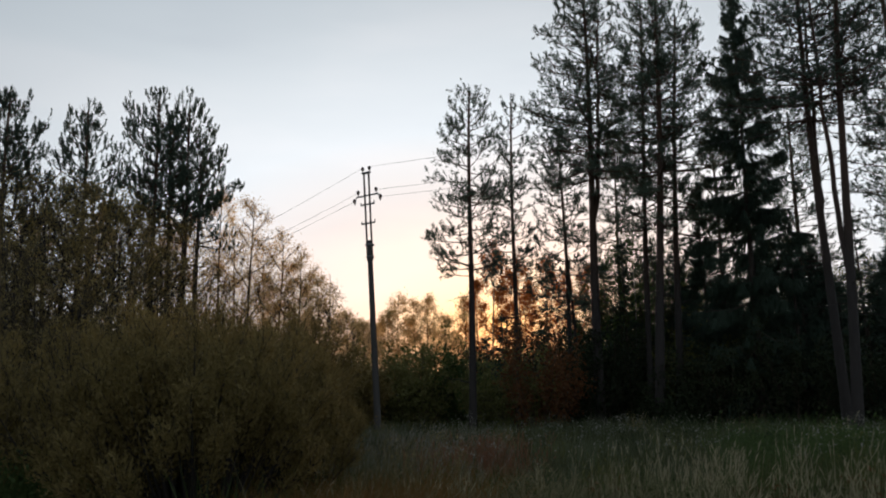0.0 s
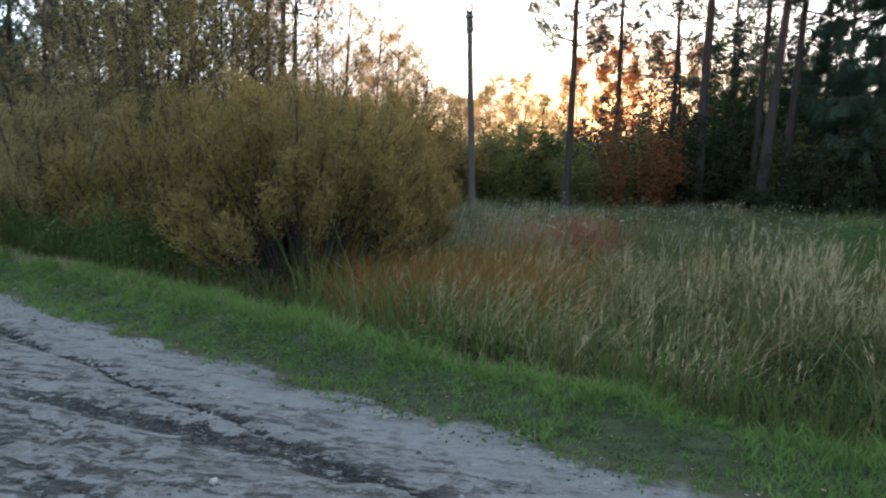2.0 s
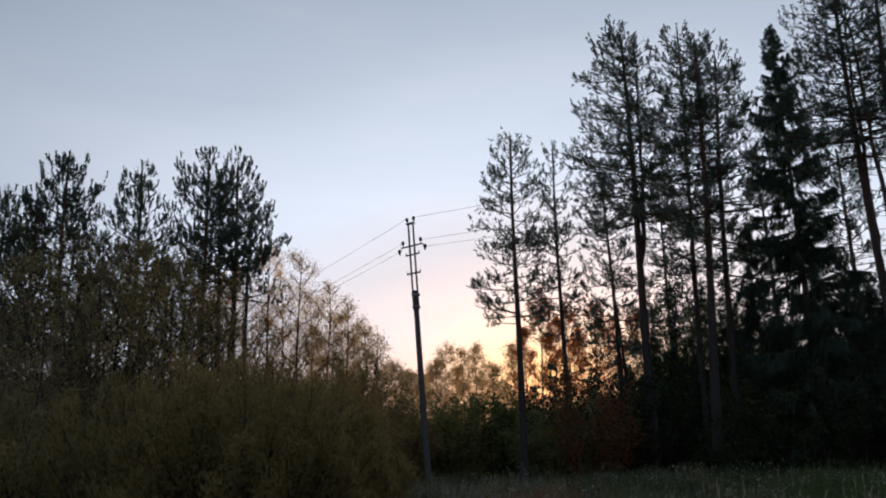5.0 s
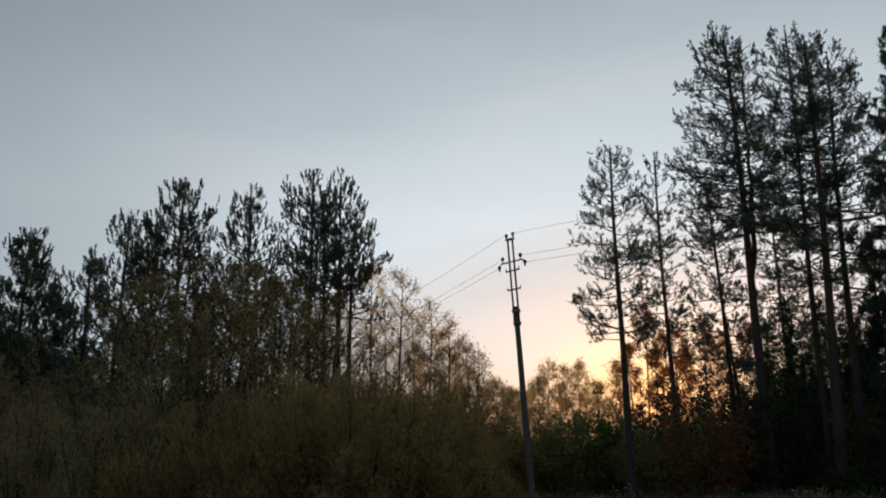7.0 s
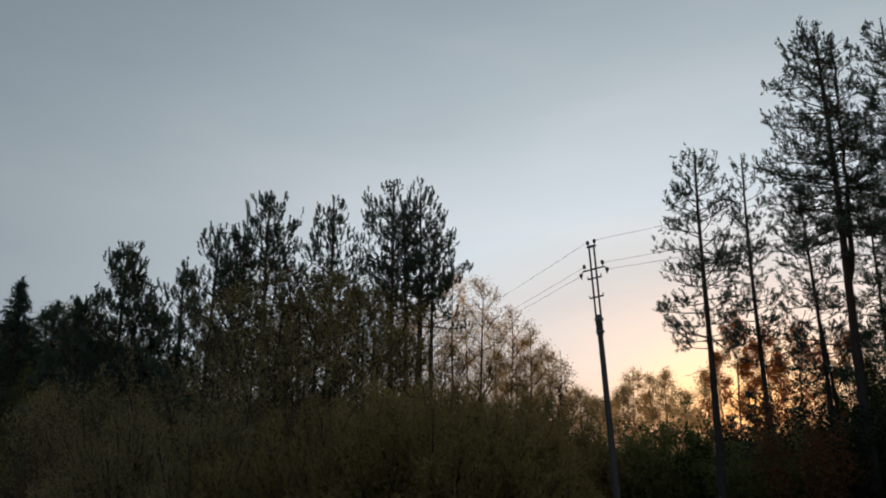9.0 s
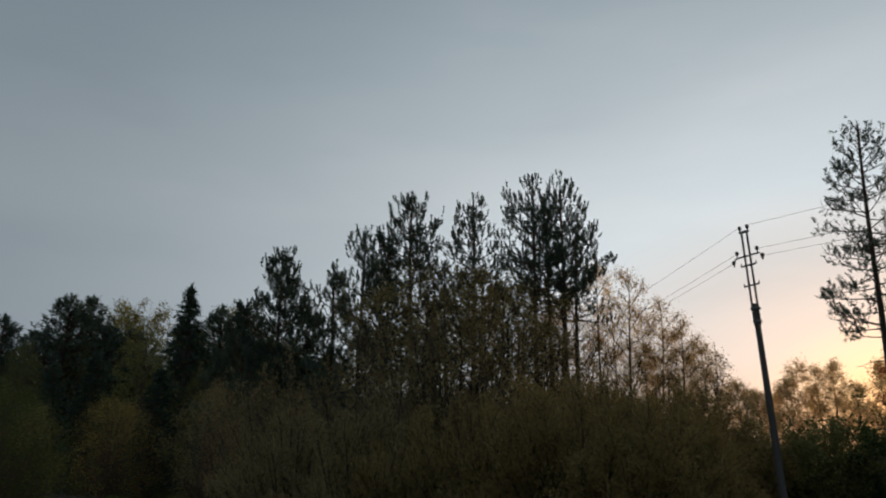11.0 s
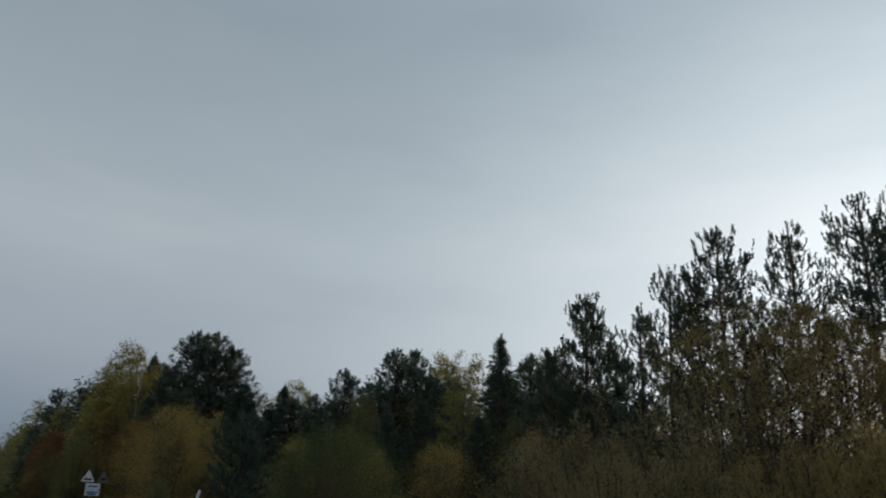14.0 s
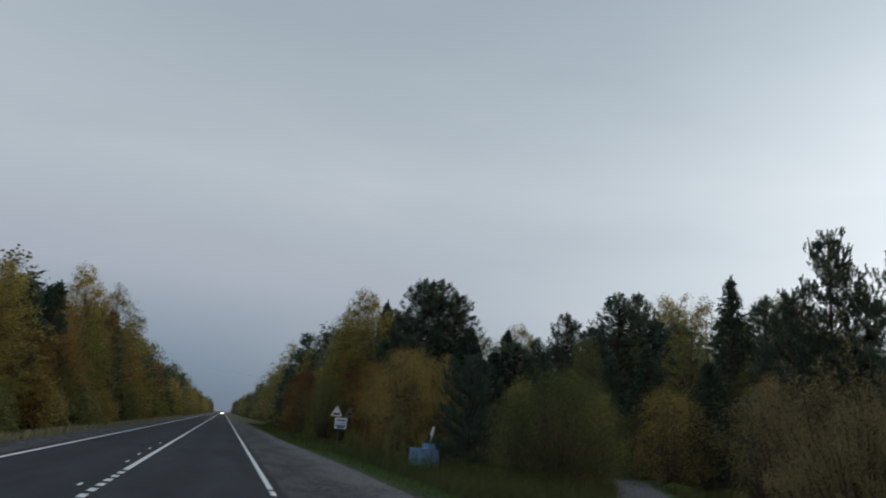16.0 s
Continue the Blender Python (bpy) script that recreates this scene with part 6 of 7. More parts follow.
# ---- road sign, painted box, litter, far car ----
def prism(pts, y0, y1):
    """A flat plate with the outline pts in x and z, from y0 to y1."""
    bm = bmesh.new()
    a = [bm.verts.new((px, y0, pz)) for px, pz in pts]
    b = [bm.verts.new((px, y1, pz)) for px, pz in pts]
    n = len(pts)
    bm.faces.new(a)
    bm.faces.new(b[::-1])
    for i in range(n):
        bm.faces.new((a[i], b[i], b[(i + 1) % n], a[(i + 1) % n]))
    bmesh.ops.recalc_face_normals(bm, faces=bm.faces)
    return bm


def round_triangle(size, r):
    c = [(-size / 2, 0), (size / 2, 0), (0, size * 0.866)]
    cx, cz = 0.0, size * 0.289
    out = []
    for k, (px, pz) in enumerate(c):
        dx, dz = cx - px, cz - pz
        ln = math.hypot(dx, dz)
        ox, oz = px + dx / ln * 2 * r, pz + dz / ln * 2 * r
        a0 = math.atan2(-dz, -dx)
        for j in range(-2, 3):
            out.append((ox + r * math.cos(a0 + j * 0.5), oz + r * math.sin(a0 + j * 0.5)))
    return out


def warning_sign():
    x, y = at(81.9, 56.0)
    s = thing("road_sign", x, y, "triangular bumpy-road warning sign above two white plates on a post", "road sign", turn=96)
    z0 = 2.12
    part("post", turned([(0.03, -0.2), (0.03, 2.95), (0.02, 2.96)], 10), M_STEEL, s).location = (0.04, 0.06, 0)
    tri = part("triangle", prism(round_triangle(0.95, 0.05), -0.012, 0.012), M_SIGN_RED, s, "red-rimmed triangular plate")
    tri.location = (-0.22, 0, z0 + 0.02)
    face = part("face", prism([(0.88 * px, 0.88 * (pz - 0.27) + 0.27) for px, pz in round_triangle(0.95, 0.05)], -0.019, -0.0125), M_SIGN_WHITE, tri, "white face of the sign")
    bumps = [(-0.27, 0.12), (-0.27, 0.18), (-0.2, 0.2), (-0.13, 0.29), (-0.06, 0.22), (0.0, 0.2), (0.06, 0.22), (0.13, 0.29), (0.2, 0.2), (0.27, 0.18), (0.27, 0.12)]
    part("symbol", prism(bumps, -0.024, -0.0195), M_SIGN_BLACK, tri, "black double hump symbol")
    for k, zc in enumerate((1.90, 1.51)):
        pl = part("plate", box(0.88, 0.02, 0.37, (0, 0, 0), 0.006), M_SIGN_WHITE, s, "white rectangular plate")
        pl.location = (0.16, 0, zc)
        for j, (w, dz) in enumerate(((0.66, 0.03), (0.5, -0.09)) if k else ((0.6, 0.0),)):
            part("print_bar", box(w, 0.006, 0.09, (0, -0.014, dz), 0.001), M_SIGN_BLUE, pl, "dark blue printed line")
    back = part("rear_triangle", prism(round_triangle(0.92, 0.05), -0.01, 0.01), M_SIGN_BACK, s, "dull grey brown back of a second triangular sign")
    back.matrix_basis = pose(0.78, 0.25, z0, 0, 0, 25)
    part("rear_symbol", box(0.4, 0.006, 0.12, (0, -0.014, 0.24), 0.002), M_SIGN_BLACK, s).matrix_basis = pose(0.78, 0.25, z0, 0, 0, 25)
    part("rear_post", turned([(0.028, -0.2), (0.028, 2.9), (0.02, 2.91)], 10), M_STEEL, s).location = (0.74, 0.29, 0)


warning_sign()


def blue_box():
    x, y = at(75.5, 36.5)
    b = thing("metal_box", x, y, "stepped faded blue metal box with a leaning white post", "roadside box", turn=104)
    part("body", box(0.70, 0.55, 1.0, (-0.34, 0, 0.42), 0.02), M_BLUE, b)
    part("body", box(0.64, 0.62, 1.28, (0.32, 0.02, 0.52), 0.02), M_BLUE, b, "taller faded blue section")
    part("lid", box(0.74, 0.60, 0.03, (-0.34, 0, 0.94), 0.006), M_BLUE, b)
    part("lid", box(0.68, 0.66, 0.03, (0.32, 0.02, 1.18), 0.006), M_BLUE, b)
    part("door", box(0.5, 0.015, 0.62, (0.32, -0.30, 0.56), 0.005), M_BLUE, b)
    part("door", box(0.52, 0.015, 0.5, (-0.34, -0.285, 0.5), 0.005), M_BLUE, b)
    for xx in (-0.5, -0.42, -0.34, -0.26, -0.18):
        part("rib", box(0.03, 0.02, 0.46, (xx, -0.298, 0.5), 0.004), M_BLUE, b)
    post = part("post", box(0.10, 0.10, 0.85, (0, 0, 0.4), 0.012), M_SIGN_WHITE, b, "leaning white painted post")
    post.matrix_basis = pose(0.28, 0.2, 1.14, 0, 13, 0)


blue_box()


def far_car():
    c = new("car")
    c.matrix_basis = pose(-420, -0.3, 0.03, 0, 0, 0)
    tagged(c, "distant dark car with lit headlights on the road", "car")
    prof = [(-2.1, 0.35), (-2.15, 0.75), (-1.5, 0.95), (-0.9, 1.42), (0.7, 1.45), (1.25, 0.98), (2.0, 0.88), (2.15, 0.6), (2.1, 0.35)]
    bm = prism(prof, -0.85, 0.85)
    bmesh.ops.bevel(bm, geom=bm.edges[:], offset=0.06, segments=2, affect="EDGES")
    part("body", bm, M_CAR, c)
    part("windscreen", prism([(1.22, 1.02), (0.74, 1.42), (0.70, 1.40), (1.16, 1.0)], -0.72, 0.72), M_GLASS_DARK, c).location = (0.05, 0, 0.01)
    for wx in (-1.3, 1.35):
        for wy in (-0.82, 0.82):
            w = part("wheel", turned([(0.2, -0.1), (0.31, -0.1), (0.33, -0.05), (0.33, 0.05), (0.31, 0.1), (0.2, 0.1)], 16), M_TYRE, c)
            w.matrix_basis = pose(wx, wy, 0.33, 90, 0, 0)
    for wy in (-0.6, 0.6):
        part("headlight", box(0.06, 0.42, 0.3, (2.16, wy, 0.68), 0.02), M_HEADLIGHT, c, "glowing headlight")


far_car()


def litter(x, y, s, name, label, mat, seed):
    g = np.random.default_rng(seed)
    bm = bmesh.new()
    bmesh.ops.create_icosphere(bm, subdivisions=2, radius=0.5)
    for v in bm.verts:
        k = 1 + 0.28 * math.sin(v.co.x * 9 + seed) * math.cos(v.co.y * 7 + seed) + g.uniform(-0.08, 0.08)
        v.co = Vector((v.co.x * s[0] * k, v.co.y * s[1] * k, max(-0.3, v.co.z) * s[2] * k))
    me = bpy.data.meshes.new(name)
    bm.to_mesh(me)
    bm.free()
    me.materials.append(mat)
    ob = new(name, me)
    ob.matrix_basis = pose(x, y, gz(x, y) + 0.3 * s[2], 0, 0, g.uniform(0, 360))
    tagged(ob, label, name.replace("_", " "), "stones on the track" if name == "stone" else "")


litter(-9.6, 8.75, (0.32, 0.2, 0.10), "crumpled_paper", "crumpled white paper lying at the edge of the gravel", M_PAPER, 3)
for i, (az, d, s) in enumerate(((31.8, 4.05, 0.045), (33.6, 6.9, 0.03), (24.0, 3.6, 0.028), (42.0, 5.2, 0.03), (76.0, 9.0, 0.04))):
    x, y = at(az, d)
    litter(x, y, (s * 1.4, s, s * 0.8), "stone", "small pale stone on the sandy gravel", M_STONE, 20 + i)


# ---- clods and pebbles ----
def lumps(g, x, y, size):
    """Squat angular lumps of eight faces."""
    n = len(x)
    z = ground_z(x, y)
    a = g.uniform(0, 6.28, n)[:, None] + np.arange(4)[None] * 1.5708 + g.uniform(-0.35, 0.35, (n, 4))
    r = size[:, None] * g.uniform(0.6, 1.2, (n, 4))
    ring = np.stack([x[:, None] + r * np.cos(a), y[:, None] + r * np.sin(a), (z + 0.12 * size)[:, None] + 0 * r], -1)
    top = np.stack([x, y, z + size * g.uniform(0.45, 0.8, n)], -1)[:, None]
    low = np.stack([x, y, z - size * 0.5], -1)[:, None]
    v = np.concatenate([ring, top, low], 1).reshape(-1, 3)
    i = 6 * np.arange(n)[:, None]
    f = np.concatenate([i + [k, (k + 1) % 4, 4] for k in range(4)] + [i + [(k + 1) % 4, k, 5] for k in range(4)])
    return v, f


lump_g = np.random.default_rng(21)
lx, ly = lump_g.uniform(-14, 3, 60000), lump_g.uniform(1.8, 9.5, 60000)
keep = lump_g.random(60000) < mud_mask(lx, ly) * (0.30 + 0.5 * value_noise(lx, ly, 1.3)) * 0.55
clods = lumps(lump_g, lx[keep], ly[keep], lump_g.gamma(2.0, 0.007, keep.sum()) + 0.006)
tagged(new("mud_clods", make_mesh("mud_clods", *clods, M_CLOD)), "dark dry mud clods along the wheel ruts", "soil", kind="stuff")
keep = lump_g.random(60000) < gravel_mask(lx, ly) * np.clip(0.22 + 0.5 * value_noise(lx + 40, ly, 0.9), 0, 1) * 0.35
pebbles = lumps(lump_g, lx[keep], ly[keep], lump_g.gamma(2.0, 0.004, keep.sum()) + 0.004)
tagged(new("pebbles", make_mesh("pebbles", *pebbles, M_PEBBLE)), "small grey pebbles scattered over the sandy gravel", "gravel", kind="stuff")


# ---- grass and weeds ----
def stuff(name, chunk, mat, label, category="grass"):
    tagged(new(name, make_mesh(name, chunk[0], chunk[1], mat)), label, category, kind="stuff")


def bent_blades(g, x, y, h, w, lean=0.35, sink=0.02):
    """Curved grass blades of three triangles each."""
    n = len(x)
    z = ground_z(x, y) - sink
    a = g.uniform(0, 2 * math.pi, n)
    out = np.stack([np.cos(a), np.sin(a), np.zeros(n)], -1)
    side = np.stack([-np.sin(a), np.cos(a), np.zeros(n)], -1) * (np.broadcast_to(w, n) * 0.5)[:, None]
    tw = g.uniform(0, 6.28, n)
    side = side * np.cos(tw)[:, None] + out * np.sin(tw)[:, None] * (np.broadcast_to(w, n) * 0.5)[:, None]
    b = np.stack([x, y, z], -1)
    le = (lean * g.uniform(0.2, 1.3, n) * h)[:, None]
    m = b + out * le * 0.3 + np.stack([0 * x, 0 * x, h * 0.55], -1)
    t = b + out * le + np.stack([0 * x, 0 * x, h], -1)
    v = np.stack([b - side, b + side, m - side * 0.8, m + side * 0.8, t], 1).reshape(-1, 3)
    i = 5 * np.arange(n)[:, None]
    return v, np.concatenate([i + [0, 1, 3], i + [0, 3, 2], i + [2, 3, 4]])


def reeds(g, x, y, h, plume=0.26, lean=0.18):
    """Dry reed grass: thin stalk, two arching leaves and a feathery head. Returns stalks, heads."""
    n = len(x)
    z = ground_z(x, y) - 0.02
    a = g.normal(0.6, 1.3, n)
    out = np.stack([np.cos(a), np.sin(a), np.zeros(n)], -1)
    le = (lean * np.abs(g.normal(0.6, 0.5, n)) * h)[:, None]
    b = np.stack([x, y, z], -1)
    t = b + out * le + np.stack([0 * x, 0 * x, h], -1)
    m = b + out * le * 0.35 + np.stack([0 * x, 0 * x, h * 0.55], -1)
    sd = rand_dirs(g, n) * [1, 1, 0] * 0.008
    v = np.stack([b - sd, b + sd, m - sd, m + sd, t], 1).reshape(-1, 3)
    i = 5 * np.arange(n)[:, None]
    stalk = v, np.concatenate([i + [0, 1, 3], i + [0, 3, 2], i + [2, 3, 4]])
    up = unit(t - m)
    ch = [stalk]
    for k in range(3):
        p = b + (m - b) * g.uniform(0.2, 1.0, (n, 1))
        d = unit(up * 0.8 + rand_dirs(g, n) * 0.8)
        ch.append(blades(g, p, d, h * g.uniform(0.22, 0.5, n), 0.017))
    heads = []
    k = 6
    tt = np.repeat(t, k, 0) - np.repeat(up, k, 0) * (g.random((n * k, 1)) * plume)
    droop = unit(np.repeat(up, k, 0) + np.repeat(out, k, 0) * 0.3 + rand_dirs(g, n * k) * 0.20)
    heads.append(blades(g, tt, droop, plume * g.uniform(0.30, 0.55, n * k), 0.0105))
    return merge(ch), merge(heads)


def scatter(g, n, az0, az1, d0, d1):
    """n places spread evenly over a sector of the plan."""
    az = np.radians(g.uniform(az0, az1, n))
    d = np.sqrt(g.uniform(d0 ** 2, d1 ** 2, n))
    return -d * np.sin(az), d * np.cos(az)


gg = np.random.default_rng(5)


def clumped(x, y, s, seed, cut):
    """Keeps places where a slow noise is high, so that growth comes in clumps."""
    return soft_noise(x, y, s, seed) + gg.normal(size=len(x)) * 0.25 > cut


# verge: short green turf between gravel and field
def strip(n, x0, x1, e0, e1):
    xx = gg.uniform(x0, x1, n)
    return xx, track_edge(xx) + gg.uniform(e0, e1, n)


for n, x0, x1, w, r in ((24000, -10, 5, 0.009, 0.06), (5000, -34, -10, 0.02, 0.12)):
    cx, cy = strip(n, x0, x1, -0.3, 2.9)
    e = verge_e(cx, cy)
    dens = sstep(-0.5, 0.3, e + 0.35 * soft_noise(cx, cy, 1.9, 1.0)) * (1 - sstep(2.0, 2.6, e))
    keep = gg.random(n) < dens * (0.75 + 0.45 * soft_noise(cx, cy, 2.6, 5.0))
    cx, cy, e = cx[keep], cy[keep], e[keep]
    ch = (0.022 + 0.10 * gg.random(len(cx)) ** 2) * (1 + 0.55 * value_noise(cx, cy, 2.4)) * (0.65 + 1.0 * sstep(0.6, 1.6, e)) * (1 + 0.4 * soft_noise(cx, cy, 2.3, 7.0))
    i = np.repeat(np.arange(len(cx)), gg.integers(8, 20, len(cx)))
    a, rr = gg.uniform(0, 6.28, len(i)), r * np.sqrt(gg.random(len(i)))
    stuff("verge_grass", bent_blades(gg, cx[i] + rr * np.cos(a), cy[i] + rr * np.sin(a), ch[i] * gg.uniform(0.6, 1.25, len(i)), w, 0.95), M_GRASS, "short tufted green turf along the edge of the gravel")
# low broad leaves matted in the turf, thinning out into the gravel
x, y = strip(90000, -12, 5, -0.6, 2.2)
e = verge_e(x, y)
keep = gg.random(len(x)) < sstep(-0.5, 0.7, e + 0.4 * soft_noise(x, y, 2.4, 3.0)) * (1 - sstep(1.8, 2.2, e)) * (0.6 + 0.7 * value_noise(x, y, 3.0))
x, y = x[keep], y[keep]
stuff("turf_leaves", leaf_cards(gg, np.stack([x, y, ground_z(x, y) + 0.004 + 0.06 * gg.random(len(x)) ** 2], -1), 0.025, 0.0), M_TURF_LEAF, "low broad leaves matted in the turf", "weeds")
x, y = strip(40000, -14, 5, 0.8, 2.2)
keep = gg.random(len(x)) < 0.35 * np.clip(0.4 + soft_noise(x, y, 1.7, 3.0), 0, 1)
x, y = x[keep], y[keep]
stuff("dry_turf", bent_blades(gg, x, y, gg.uniform(0.08, 0.24, len(x)), 0.007, 0.8), M_GRASS_DRY, "pale dry grass tips along the crest of the verge")
x, y = strip(9000, -14, 5, -0.9, 1.6)
e = verge_e(x, y)
keep = gg.random(len(x)) < 0.2 * np.exp(-((e - 0.15) / 0.45) ** 2)
x, y = x[keep], y[keep]
lv, lf = leaf_cards(gg, np.zeros((len(x), 3)), 0.045, 0.0)
lv = lv * [1, 1, 0.3] + np.repeat(np.stack([x, y, ground_z(x, y) + 0.016], -1), 4, 0)
half = len(x) // 3
stuff("fallen_leaves", (lv[:4 * half], np.concatenate([4 * np.arange(half)[:, None] + [0, 1, 2], 4 * np.arange(half)[:, None] + [0, 2, 3]])), M_FALLEN, "scattered fallen leaves at the edge of the gravel", "leaves")
rest = len(x) - half
stuff("dead_leaves", (lv[4 * half:], np.concatenate([4 * np.arange(rest)[:, None] + [0, 1, 2], 4 * np.arange(rest)[:, None] + [0, 2, 3]])), M_LEAF_DARK, "dark rotting leaves and weeds at the edge of the gravel", "leaves")


def field(x, y):
    """Beyond the verge."""
    return verge_e(x, y) > 1.8


# grass under everything in the field
for nm, n, d0, d1, hh, w in (("meadow_grass", 30000, 5, 14, (0.25, 0.8), 0.017), ("meadow_grass", 60000, 14, 36, (0.4, 0.95), 0.024), ("meadow_grass", 26000, 36, 72, (0.5, 1.0), 0.05)):
    x, y = scatter(gg, n, -42, 62, d0, d1)
    k = field(x, y) & ((y > inner_edge(x) + 4.5) | (x > -9))
    k &= soft_noise(x, y, 1.9, 2.0) + 0.5 * value_noise(x, y, 1.1) + gg.normal(size=len(x)) * 0.2 > -0.35
    x, y = x[k], y[k]
    hs = gg.uniform(*hh, len(x)) * (1 + 0.35 * soft_noise(x, y, 0.8, 3.0)) * np.clip((verge_e(x, y) - 1.2) * 0.8, 0.35, 1)
    stuff(nm, bent_blades(gg, x, y, hs, w, 0.5), M_GRASS_MIX, "tangled olive brown meadow grass in the field")
# rusty grass near the willow, over a dark green base
x, y = scatter(gg, 42000, 4, 24, 7.0, 15)
rx, ry = at(14.0, 10.2)
k = field(x, y) & (gg.random(len(x)) < np.exp(-((x - rx) / 1.7) ** 2 - ((y - ry) / 1.9) ** 2) * (0.5 + 0.8 * soft_noise(x, y, 2.6, 2.2)))
x, y = x[k], y[k]
h = gg.uniform(0.4, 1.15, len(x)) * np.clip((verge_e(x, y) - 1.6) * 0.7, 0.35, 1)
stuff("rusty_grass", bent_blades(gg, x, y, h, 0.017, 0.7), M_GRASS_RUST, "rust coloured dying grass beside the willow")
x, y = scatter(gg, 240, 6, 20, 7.6, 13)
k = field(x, y)
x, y = x[k], y[k]
st, hd = reeds(gg, x, y, gg.uniform(0.5, 1.0, len(x)), 0.18, 0.7)
stuff("rusty_stalks", merge([st, hd]), M_PLUME, "pale arching seed stalks over the rusty grass")
# tall pale reed grass, in tussocks of differing height, with arching green-brown leaves between
def tussocks(n, az0, az1, d0, d1, per, r, h0=0.6, h1=1.25):
    cx, cy = scatter(gg, n, az0, az1, d0, d1)
    hh = gg.uniform(h0, h1, n) * (1 + 0.2 * soft_noise(cx, cy, 0.9, 1.0))
    k = gg.integers(per // 3, per, n)
    i = np.repeat(np.arange(n), k)
    a, rr = gg.uniform(0, 6.28, len(i)), r * np.sqrt(gg.random(len(i)))
    return cx[i] + rr * np.cos(a), cy[i] + rr * np.sin(a), hh[i] * gg.uniform(0.72, 1.12, len(i))


for n, d0, d1, per, r, ph in ((230, 5.2, 9.5, 26, 0.26, 0.19), (240, 9.5, 13, 24, 0.34, 0.21), (120, 13, 20, 18, 0.5, 0.24)):
    x, y, h = tussocks(n, -42, 20, d0, d1, per, r, 0.62, 1.22)
    azd = np.degrees(np.arctan2(-x, y))
    k = (verge_e(x, y) > 2.3) & (gg.random(len(x)) < np.clip((4 - azd) / 9, 0.02, 1)) & (soft_noise(x, y, 1.3, 5.0) + gg.normal(size=len(x)) * 0.16 > 0.10)
    x, y, h = x[k], y[k], h[k]
    st, hd = reeds(gg, x, y, h * np.clip(1.15 - 0.02 * (azd[k] + 12), 0.7, 1.1), ph, 0.24)
    stuff("reed_grass", st, M_GRASS_DRY, "tall pale dry reed grass in the field")
    stuff("reed_plumes", hd, M_PLUME, "feathery pale heads of the reed grass")
for n, d0, d1, per, r, w, mat, lab in ((420, 5, 13, 32, 0.30, 0.014, M_GRASS_MIX, "arching olive brown leaves of tall grass"), (620, 5, 14, 28, 0.26, 0.017, M_LEAF_DEEP, "green leaves of tall grass among the reeds"),
                                       (190, 5, 14, 16, 0.22, 0.011, M_GRASS_DRY, "pale bent straw among the reeds")):
    x, y, h = tussocks(n, -42, 24, d0, d1, per, r)
    k = verge_e(x, y) > 1.9
    x, y, h = x[k], y[k], h[k]
    stuff("tall_grass", bent_blades(gg, x, y, 0.85 * h, w, 0.5), mat, lab)
x, y, h = tussocks(230, -6, 17, 6, 13, 16, 0.25, 0.5, 1.0)
k = verge_e(x, y) > 2.1
x, y, h = x[k], y[k], h[k]
st, hd = reeds(gg, x, y, h, 0.2, 0.75)
stuff("bent_straw", merge([st, hd]), M_GRASS_DRY, "pale arching straw bent over in the field")
x, y = scatter(gg, 26000, -24, 16, 13, 30)
k = clumped(x, y, 0.45, 7.0, 0.0)
x, y = x[k], y[k]
stuff("field_weeds", bent_blades(gg, x, y, gg.uniform(0.6, 1.1, len(x)) * (1 + 0.25 * soft_noise(x, y, 0.6, 4.0)), 0.02, 0.35), M_WEED_GREY, "dull grey green weeds across the field", "weeds")
# reddish weeds and pale seed heads farther out
x, y = scatter(gg, 24000, -8, 16, 12, 22)
rx, ry = at(6.0, 15.2)
k = gg.random(len(x)) < np.exp(-((x - rx) / 0.85) ** 2 - ((y - ry) / 1.3) ** 2) * (0.30 + 0.8 * soft_noise(x, y, 1.6, 9.0))
x, y = x[k], y[k]
h = gg.uniform(0.7, 1.25, len(x))
st, hd = reeds(gg, x, y, h, 0.25, 0.25)
tips = np.repeat(np.stack([x, y, ground_z(x, y) + h * gg.uniform(0.5, 1.0, len(x))], -1), 3, 0)
stuff("red_weeds", merge([st, hd, leaf_cards(gg, tips + gg.normal(size=tips.shape) * 0.05, 0.04)]), M_WEED_RED, "reddish brown withered weeds in the field", "weeds")
x, y = scatter(gg, 2200, -22, 10, 13, 25)
k = clumped(x, y, 0.9, 6.0, 0.42)
x, y = x[k], y[k]
st, hd = reeds(gg, x, y, gg.uniform(0.9, 1.3, len(x)), 0.2, 0.1)
stuff("weed_stalks", st, M_GRASS_MIX, "withered weed stalks in the field", "weeds")
fl = np.repeat(np.stack([x, y, ground_z(x, y) + gg.uniform(0.9, 1.3, len(x))], -1), 5, 0)
stuff("seed_heads", leaf_cards(gg, fl + gg.normal(size=fl.shape) * 0.05, 0.045), M_FLUFF, "pale fluffy seed heads of withered weeds", "weeds")
x, y = scatter(gg, 17000, -40, -2, 15, 34)
k = clumped(x, y, 0.5, 1.0, -0.1) & (gg.random(len(x)) < np.clip((-4 - np.degrees(np.arctan2(-x, y))) / 14, 0.05, 1))
x, y = x[k], y[k]
stuff("tall_grass", bent_blades(gg, x, y, gg.uniform(0.7, 1.15, len(x)), 0.022, 0.4), M_LEAF_GREEN, "dull green tall grass below the forest edge")
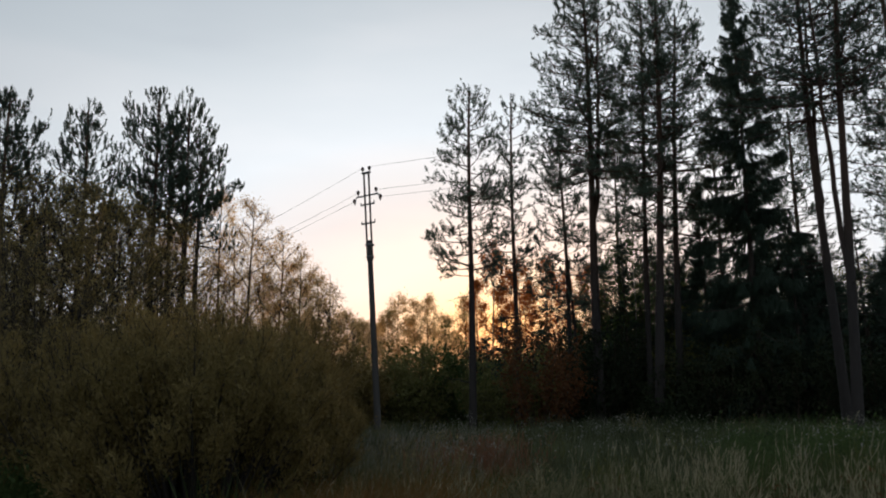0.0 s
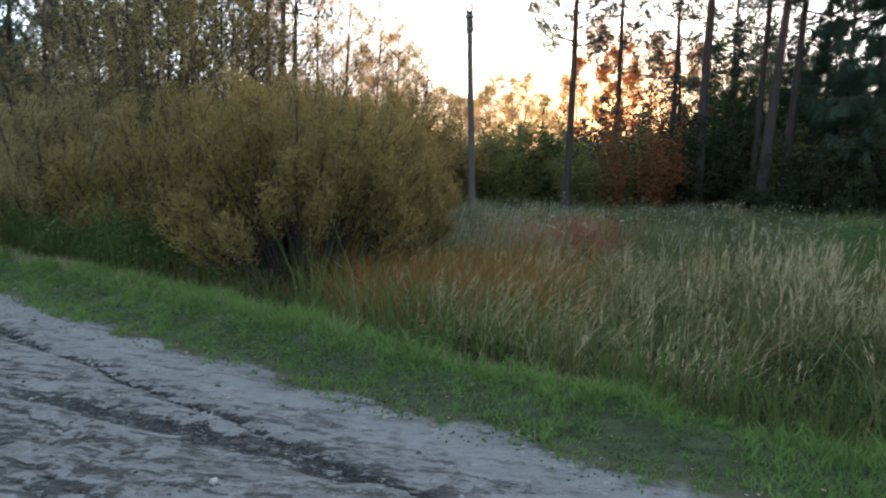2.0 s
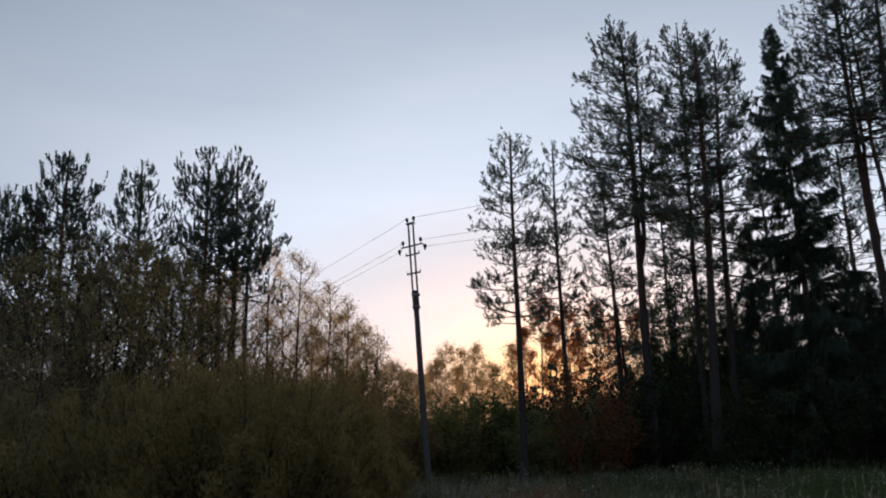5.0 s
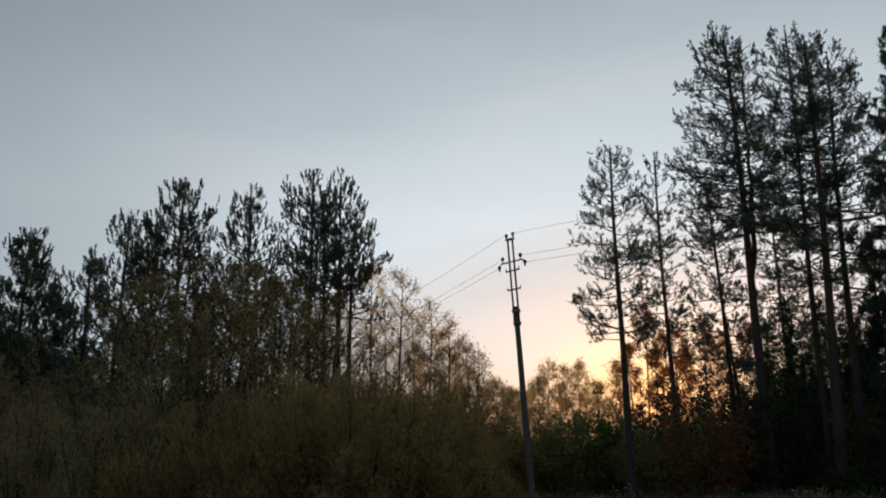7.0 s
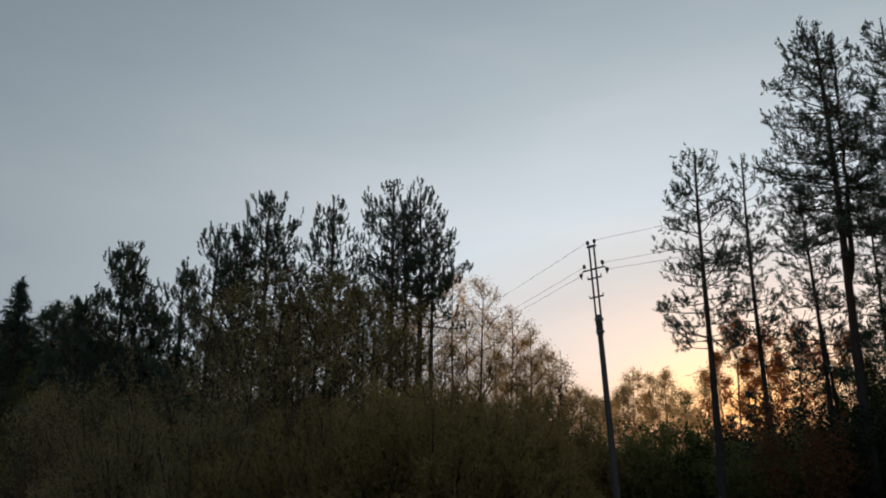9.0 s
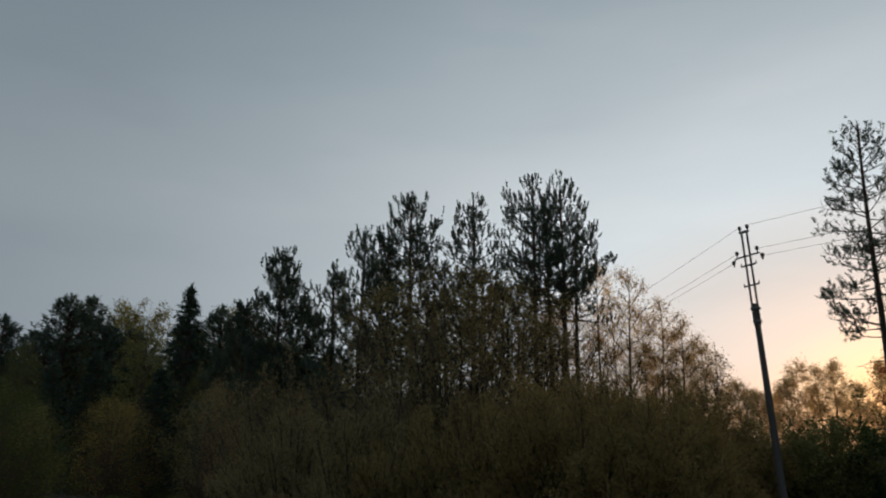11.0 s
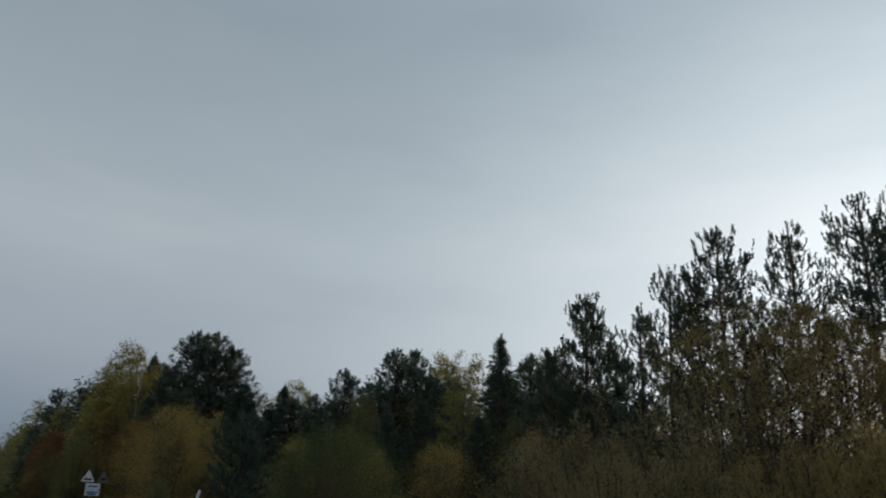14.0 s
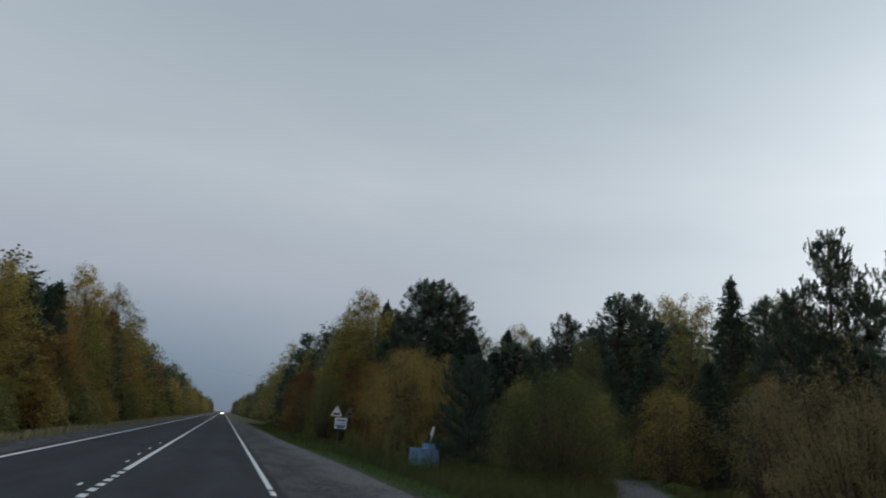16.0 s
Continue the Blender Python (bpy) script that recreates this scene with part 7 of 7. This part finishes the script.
# pale withered weeds in the field beside the willows, below the power line
x, y, h = tussocks(150, 5, 19, 13, 26, 44, 0.7, 0.55, 1.0)
st, hd = reeds(gg, x, y, h, 0.24, 0.35)
stuff("pale_weeds", st, M_GRASS_DRY, "pale withered weeds below the power line", "weeds")
stuff("pale_seed_heads", hd, M_FLUFF, "greyish seed heads of the withered weeds", "weeds")
# clumps of tall withered weeds standing in the middle of the field
for mat, n, lab in ((M_WEED_GREY, 70, "grey green clumps of tall withered weeds"), (M_LEAF_GREYBROWN, 46, "brown clumps of tall withered weeds"), (M_LEAF_DARK, 46, "dark clumps of tall weeds"), (M_LEAF_OLIVE, 30, "olive clumps of tall weeds")):
    cx, cy = scatter(gg, n, -38, 14, 11, 29)
    hh = gg.uniform(0.7, 1.45, n)
    i = np.repeat(np.arange(n), 130)
    a, rr = gg.uniform(0, 6.28, len(i)), 0.5 * np.sqrt(gg.random(len(i)))
    x, y = cx[i] + rr * np.cos(a), cy[i] + rr * np.sin(a)
    h = hh[i] * gg.uniform(0.55, 1.0, len(i)) * (1.15 - 0.7 * rr)
    tips = np.stack([x, y, ground_z(x, y) + h * gg.uniform(0.5, 1.0, len(x))], -1)
    stuff("weed_clumps", merge([bent_blades(gg, x, y, h, 0.013, 0.3), leaf_cards(gg, tips, 0.055)]), mat, lab, "weeds")
# a stand of leafy green weeds before the forest edge, and dark leafy weeds between verge and rusty grass
for mat, n, az0, az1, d0, d1, h0, h1, lab in ((M_LEAF_GREEN, 60, -24, -11, 14, 19, 1.0, 1.6, "leafy green weeds standing in the field"), (M_LEAF_DEEP, 40, -2, 17, 6.6, 8.6, 0.25, 0.55, "low dark green weeds behind the verge"),
                                              (M_LEAF_DEEP, 30, -34, 0, 6.0, 10.0, 0.3, 0.6, "low dark green weeds among the reeds"),
                                              (M_LEAF_DARK, 70, -34, 16, 6.2, 12.0, 0.4, 0.85, "dark tangled weeds among the reeds"), (M_LEAF_RED, 24, -34, 14, 7.4, 13.0, 0.5, 0.9, "brown withered weeds among the reeds"),
                                              (M_LEAF_DEEP, 46, 31, 47, 11.0, 16.0, 0.7, 1.5, "dark green leafy weeds before the willows")):
    cx, cy = scatter(gg, n, az0, az1, d0, d1)
    i = np.repeat(np.arange(n), 170)
    a, rr = gg.uniform(0, 6.28, len(i)), 0.55 * np.sqrt(gg.random(len(i)))
    x, y = cx[i] + rr * np.cos(a), cy[i] + rr * np.sin(a)
    h = gg.uniform(h0, h1, n)[i] * gg.uniform(0.5, 1.0, len(i)) * (1.15 - 0.6 * rr)
    k = field(x, y)
    x, y, h = x[k], y[k], h[k]
    tips = np.repeat(np.stack([x, y, ground_z(x, y) + h * gg.uniform(0.4, 1.0, len(x))], -1), 2, 0)
    stuff("leafy_weeds", merge([bent_blades(gg, x, y, h, 0.012, 0.35), leaf_cards(gg, tips + gg.normal(size=tips.shape) * 0.04, 0.065)]), mat, lab, "weeds")
# undergrowth at the foot of the willow thicket
# the darkest leaves put the shade of the hollow under the thicket into colour
for mat, n, lab in ((M_LEAF_RED, 3600, "brown undergrowth at the foot of the willows"), (M_LEAF_DEEP, 6200, "dark green undergrowth at the foot of the willows"), (M_WEED_GREY, 2600, "grey green undergrowth at the foot of the willows"), (M_LEAF_DARK, 6000, "dark leafy undergrowth at the foot of the willows")):
    x, y = scatter(gg, n, 15, 47, 8.5, 17)
    k = (verge_e(x, y) > 1.9) & clumped(x, y, 1.1, len(lab) * 0.37, -0.25)
    x, y = x[k], y[k]
    h = gg.uniform(0.2, 0.75, len(x))
    tips = np.stack([x, y, ground_z(x, y) + h * gg.uniform(0.4, 1.0, len(x))], -1)
    tips = np.repeat(tips, 3, 0) + gg.normal(size=(3 * len(x), 3)) * [0.06, 0.06, 0.08]
    stuff("undergrowth", merge([bent_blades(gg, x, y, h, 0.011, 0.5), leaf_cards(gg, tips, 0.034)]), mat, lab, "weeds")
# grass wedge between road and track, and strips along the road
for n, x0, x1, y0, y1, hh, w, mat in ((34000, -60, -9.5, 4.5, 6.6, (0.06, 0.24), 0.018, M_GRASS), (11000, -48, -9.5, 4.3, 7.0, (0.08, 0.36), 0.016, M_GRASS_MIX), (42000, -48, -9.5, 6.2, 19, (0.12, 0.5), 0.018, M_GRASS_MIX), (10000, -140, -46, 4.4, 10, (0.15, 0.5), 0.05, M_GRASS), (20000, -140, -46, 4.4, 10, (0.15, 0.6), 0.05, M_GRASS_MIX), (36000, -150, -16, -12.5, -6.6, (0.12, 0.5), 0.045, M_GRASS_MIX)):
    x, y = gg.uniform(x0, x1, n), gg.uniform(y0, y1, n)
    k = gg.random(n) > gravel_mask(x, y) * 1.4
    x, y = x[k], y[k]
    far = np.clip(np.abs(y - 4.6) / 3.0, 0.25, 1.0) if y0 > 0 else np.clip((-y - 6.4) / 2.5, 0.25, 1.0)
    stuff("roadside_grass", bent_blades(gg, x, y, gg.uniform(*hh, n)[k] * far, w, 0.5), mat, "roadside grass between the gravel and the bushes")
# pale dry grass on the opposite verge
x, y = gg.uniform(-150, -16, 16000), gg.uniform(-9.6, -7.0, 16000)
stuff("roadside_grass", bent_blades(gg, x, y, gg.uniform(0.1, 0.4, len(x)), 0.04, 0.5), M_GRASS_DRY, "pale dry grass on the verge of the road")
# dry weeds standing in the wedge
x, y = gg.uniform(-46, -14, 8000), gg.uniform(6.8, 19, 8000)
k = (y < inner_edge(x) - 0.8) & clumped(x, y, 0.6, 3.0, 0.1)
x, y = x[k], y[k]
st, hd = reeds(gg, x, y, gg.uniform(0.5, 1.0, len(x)), 0.2, 0.15)
stuff("roadside_weeds", merge([st, hd]), M_GRASS_MIX, "dry weeds standing between track and road", "weeds")
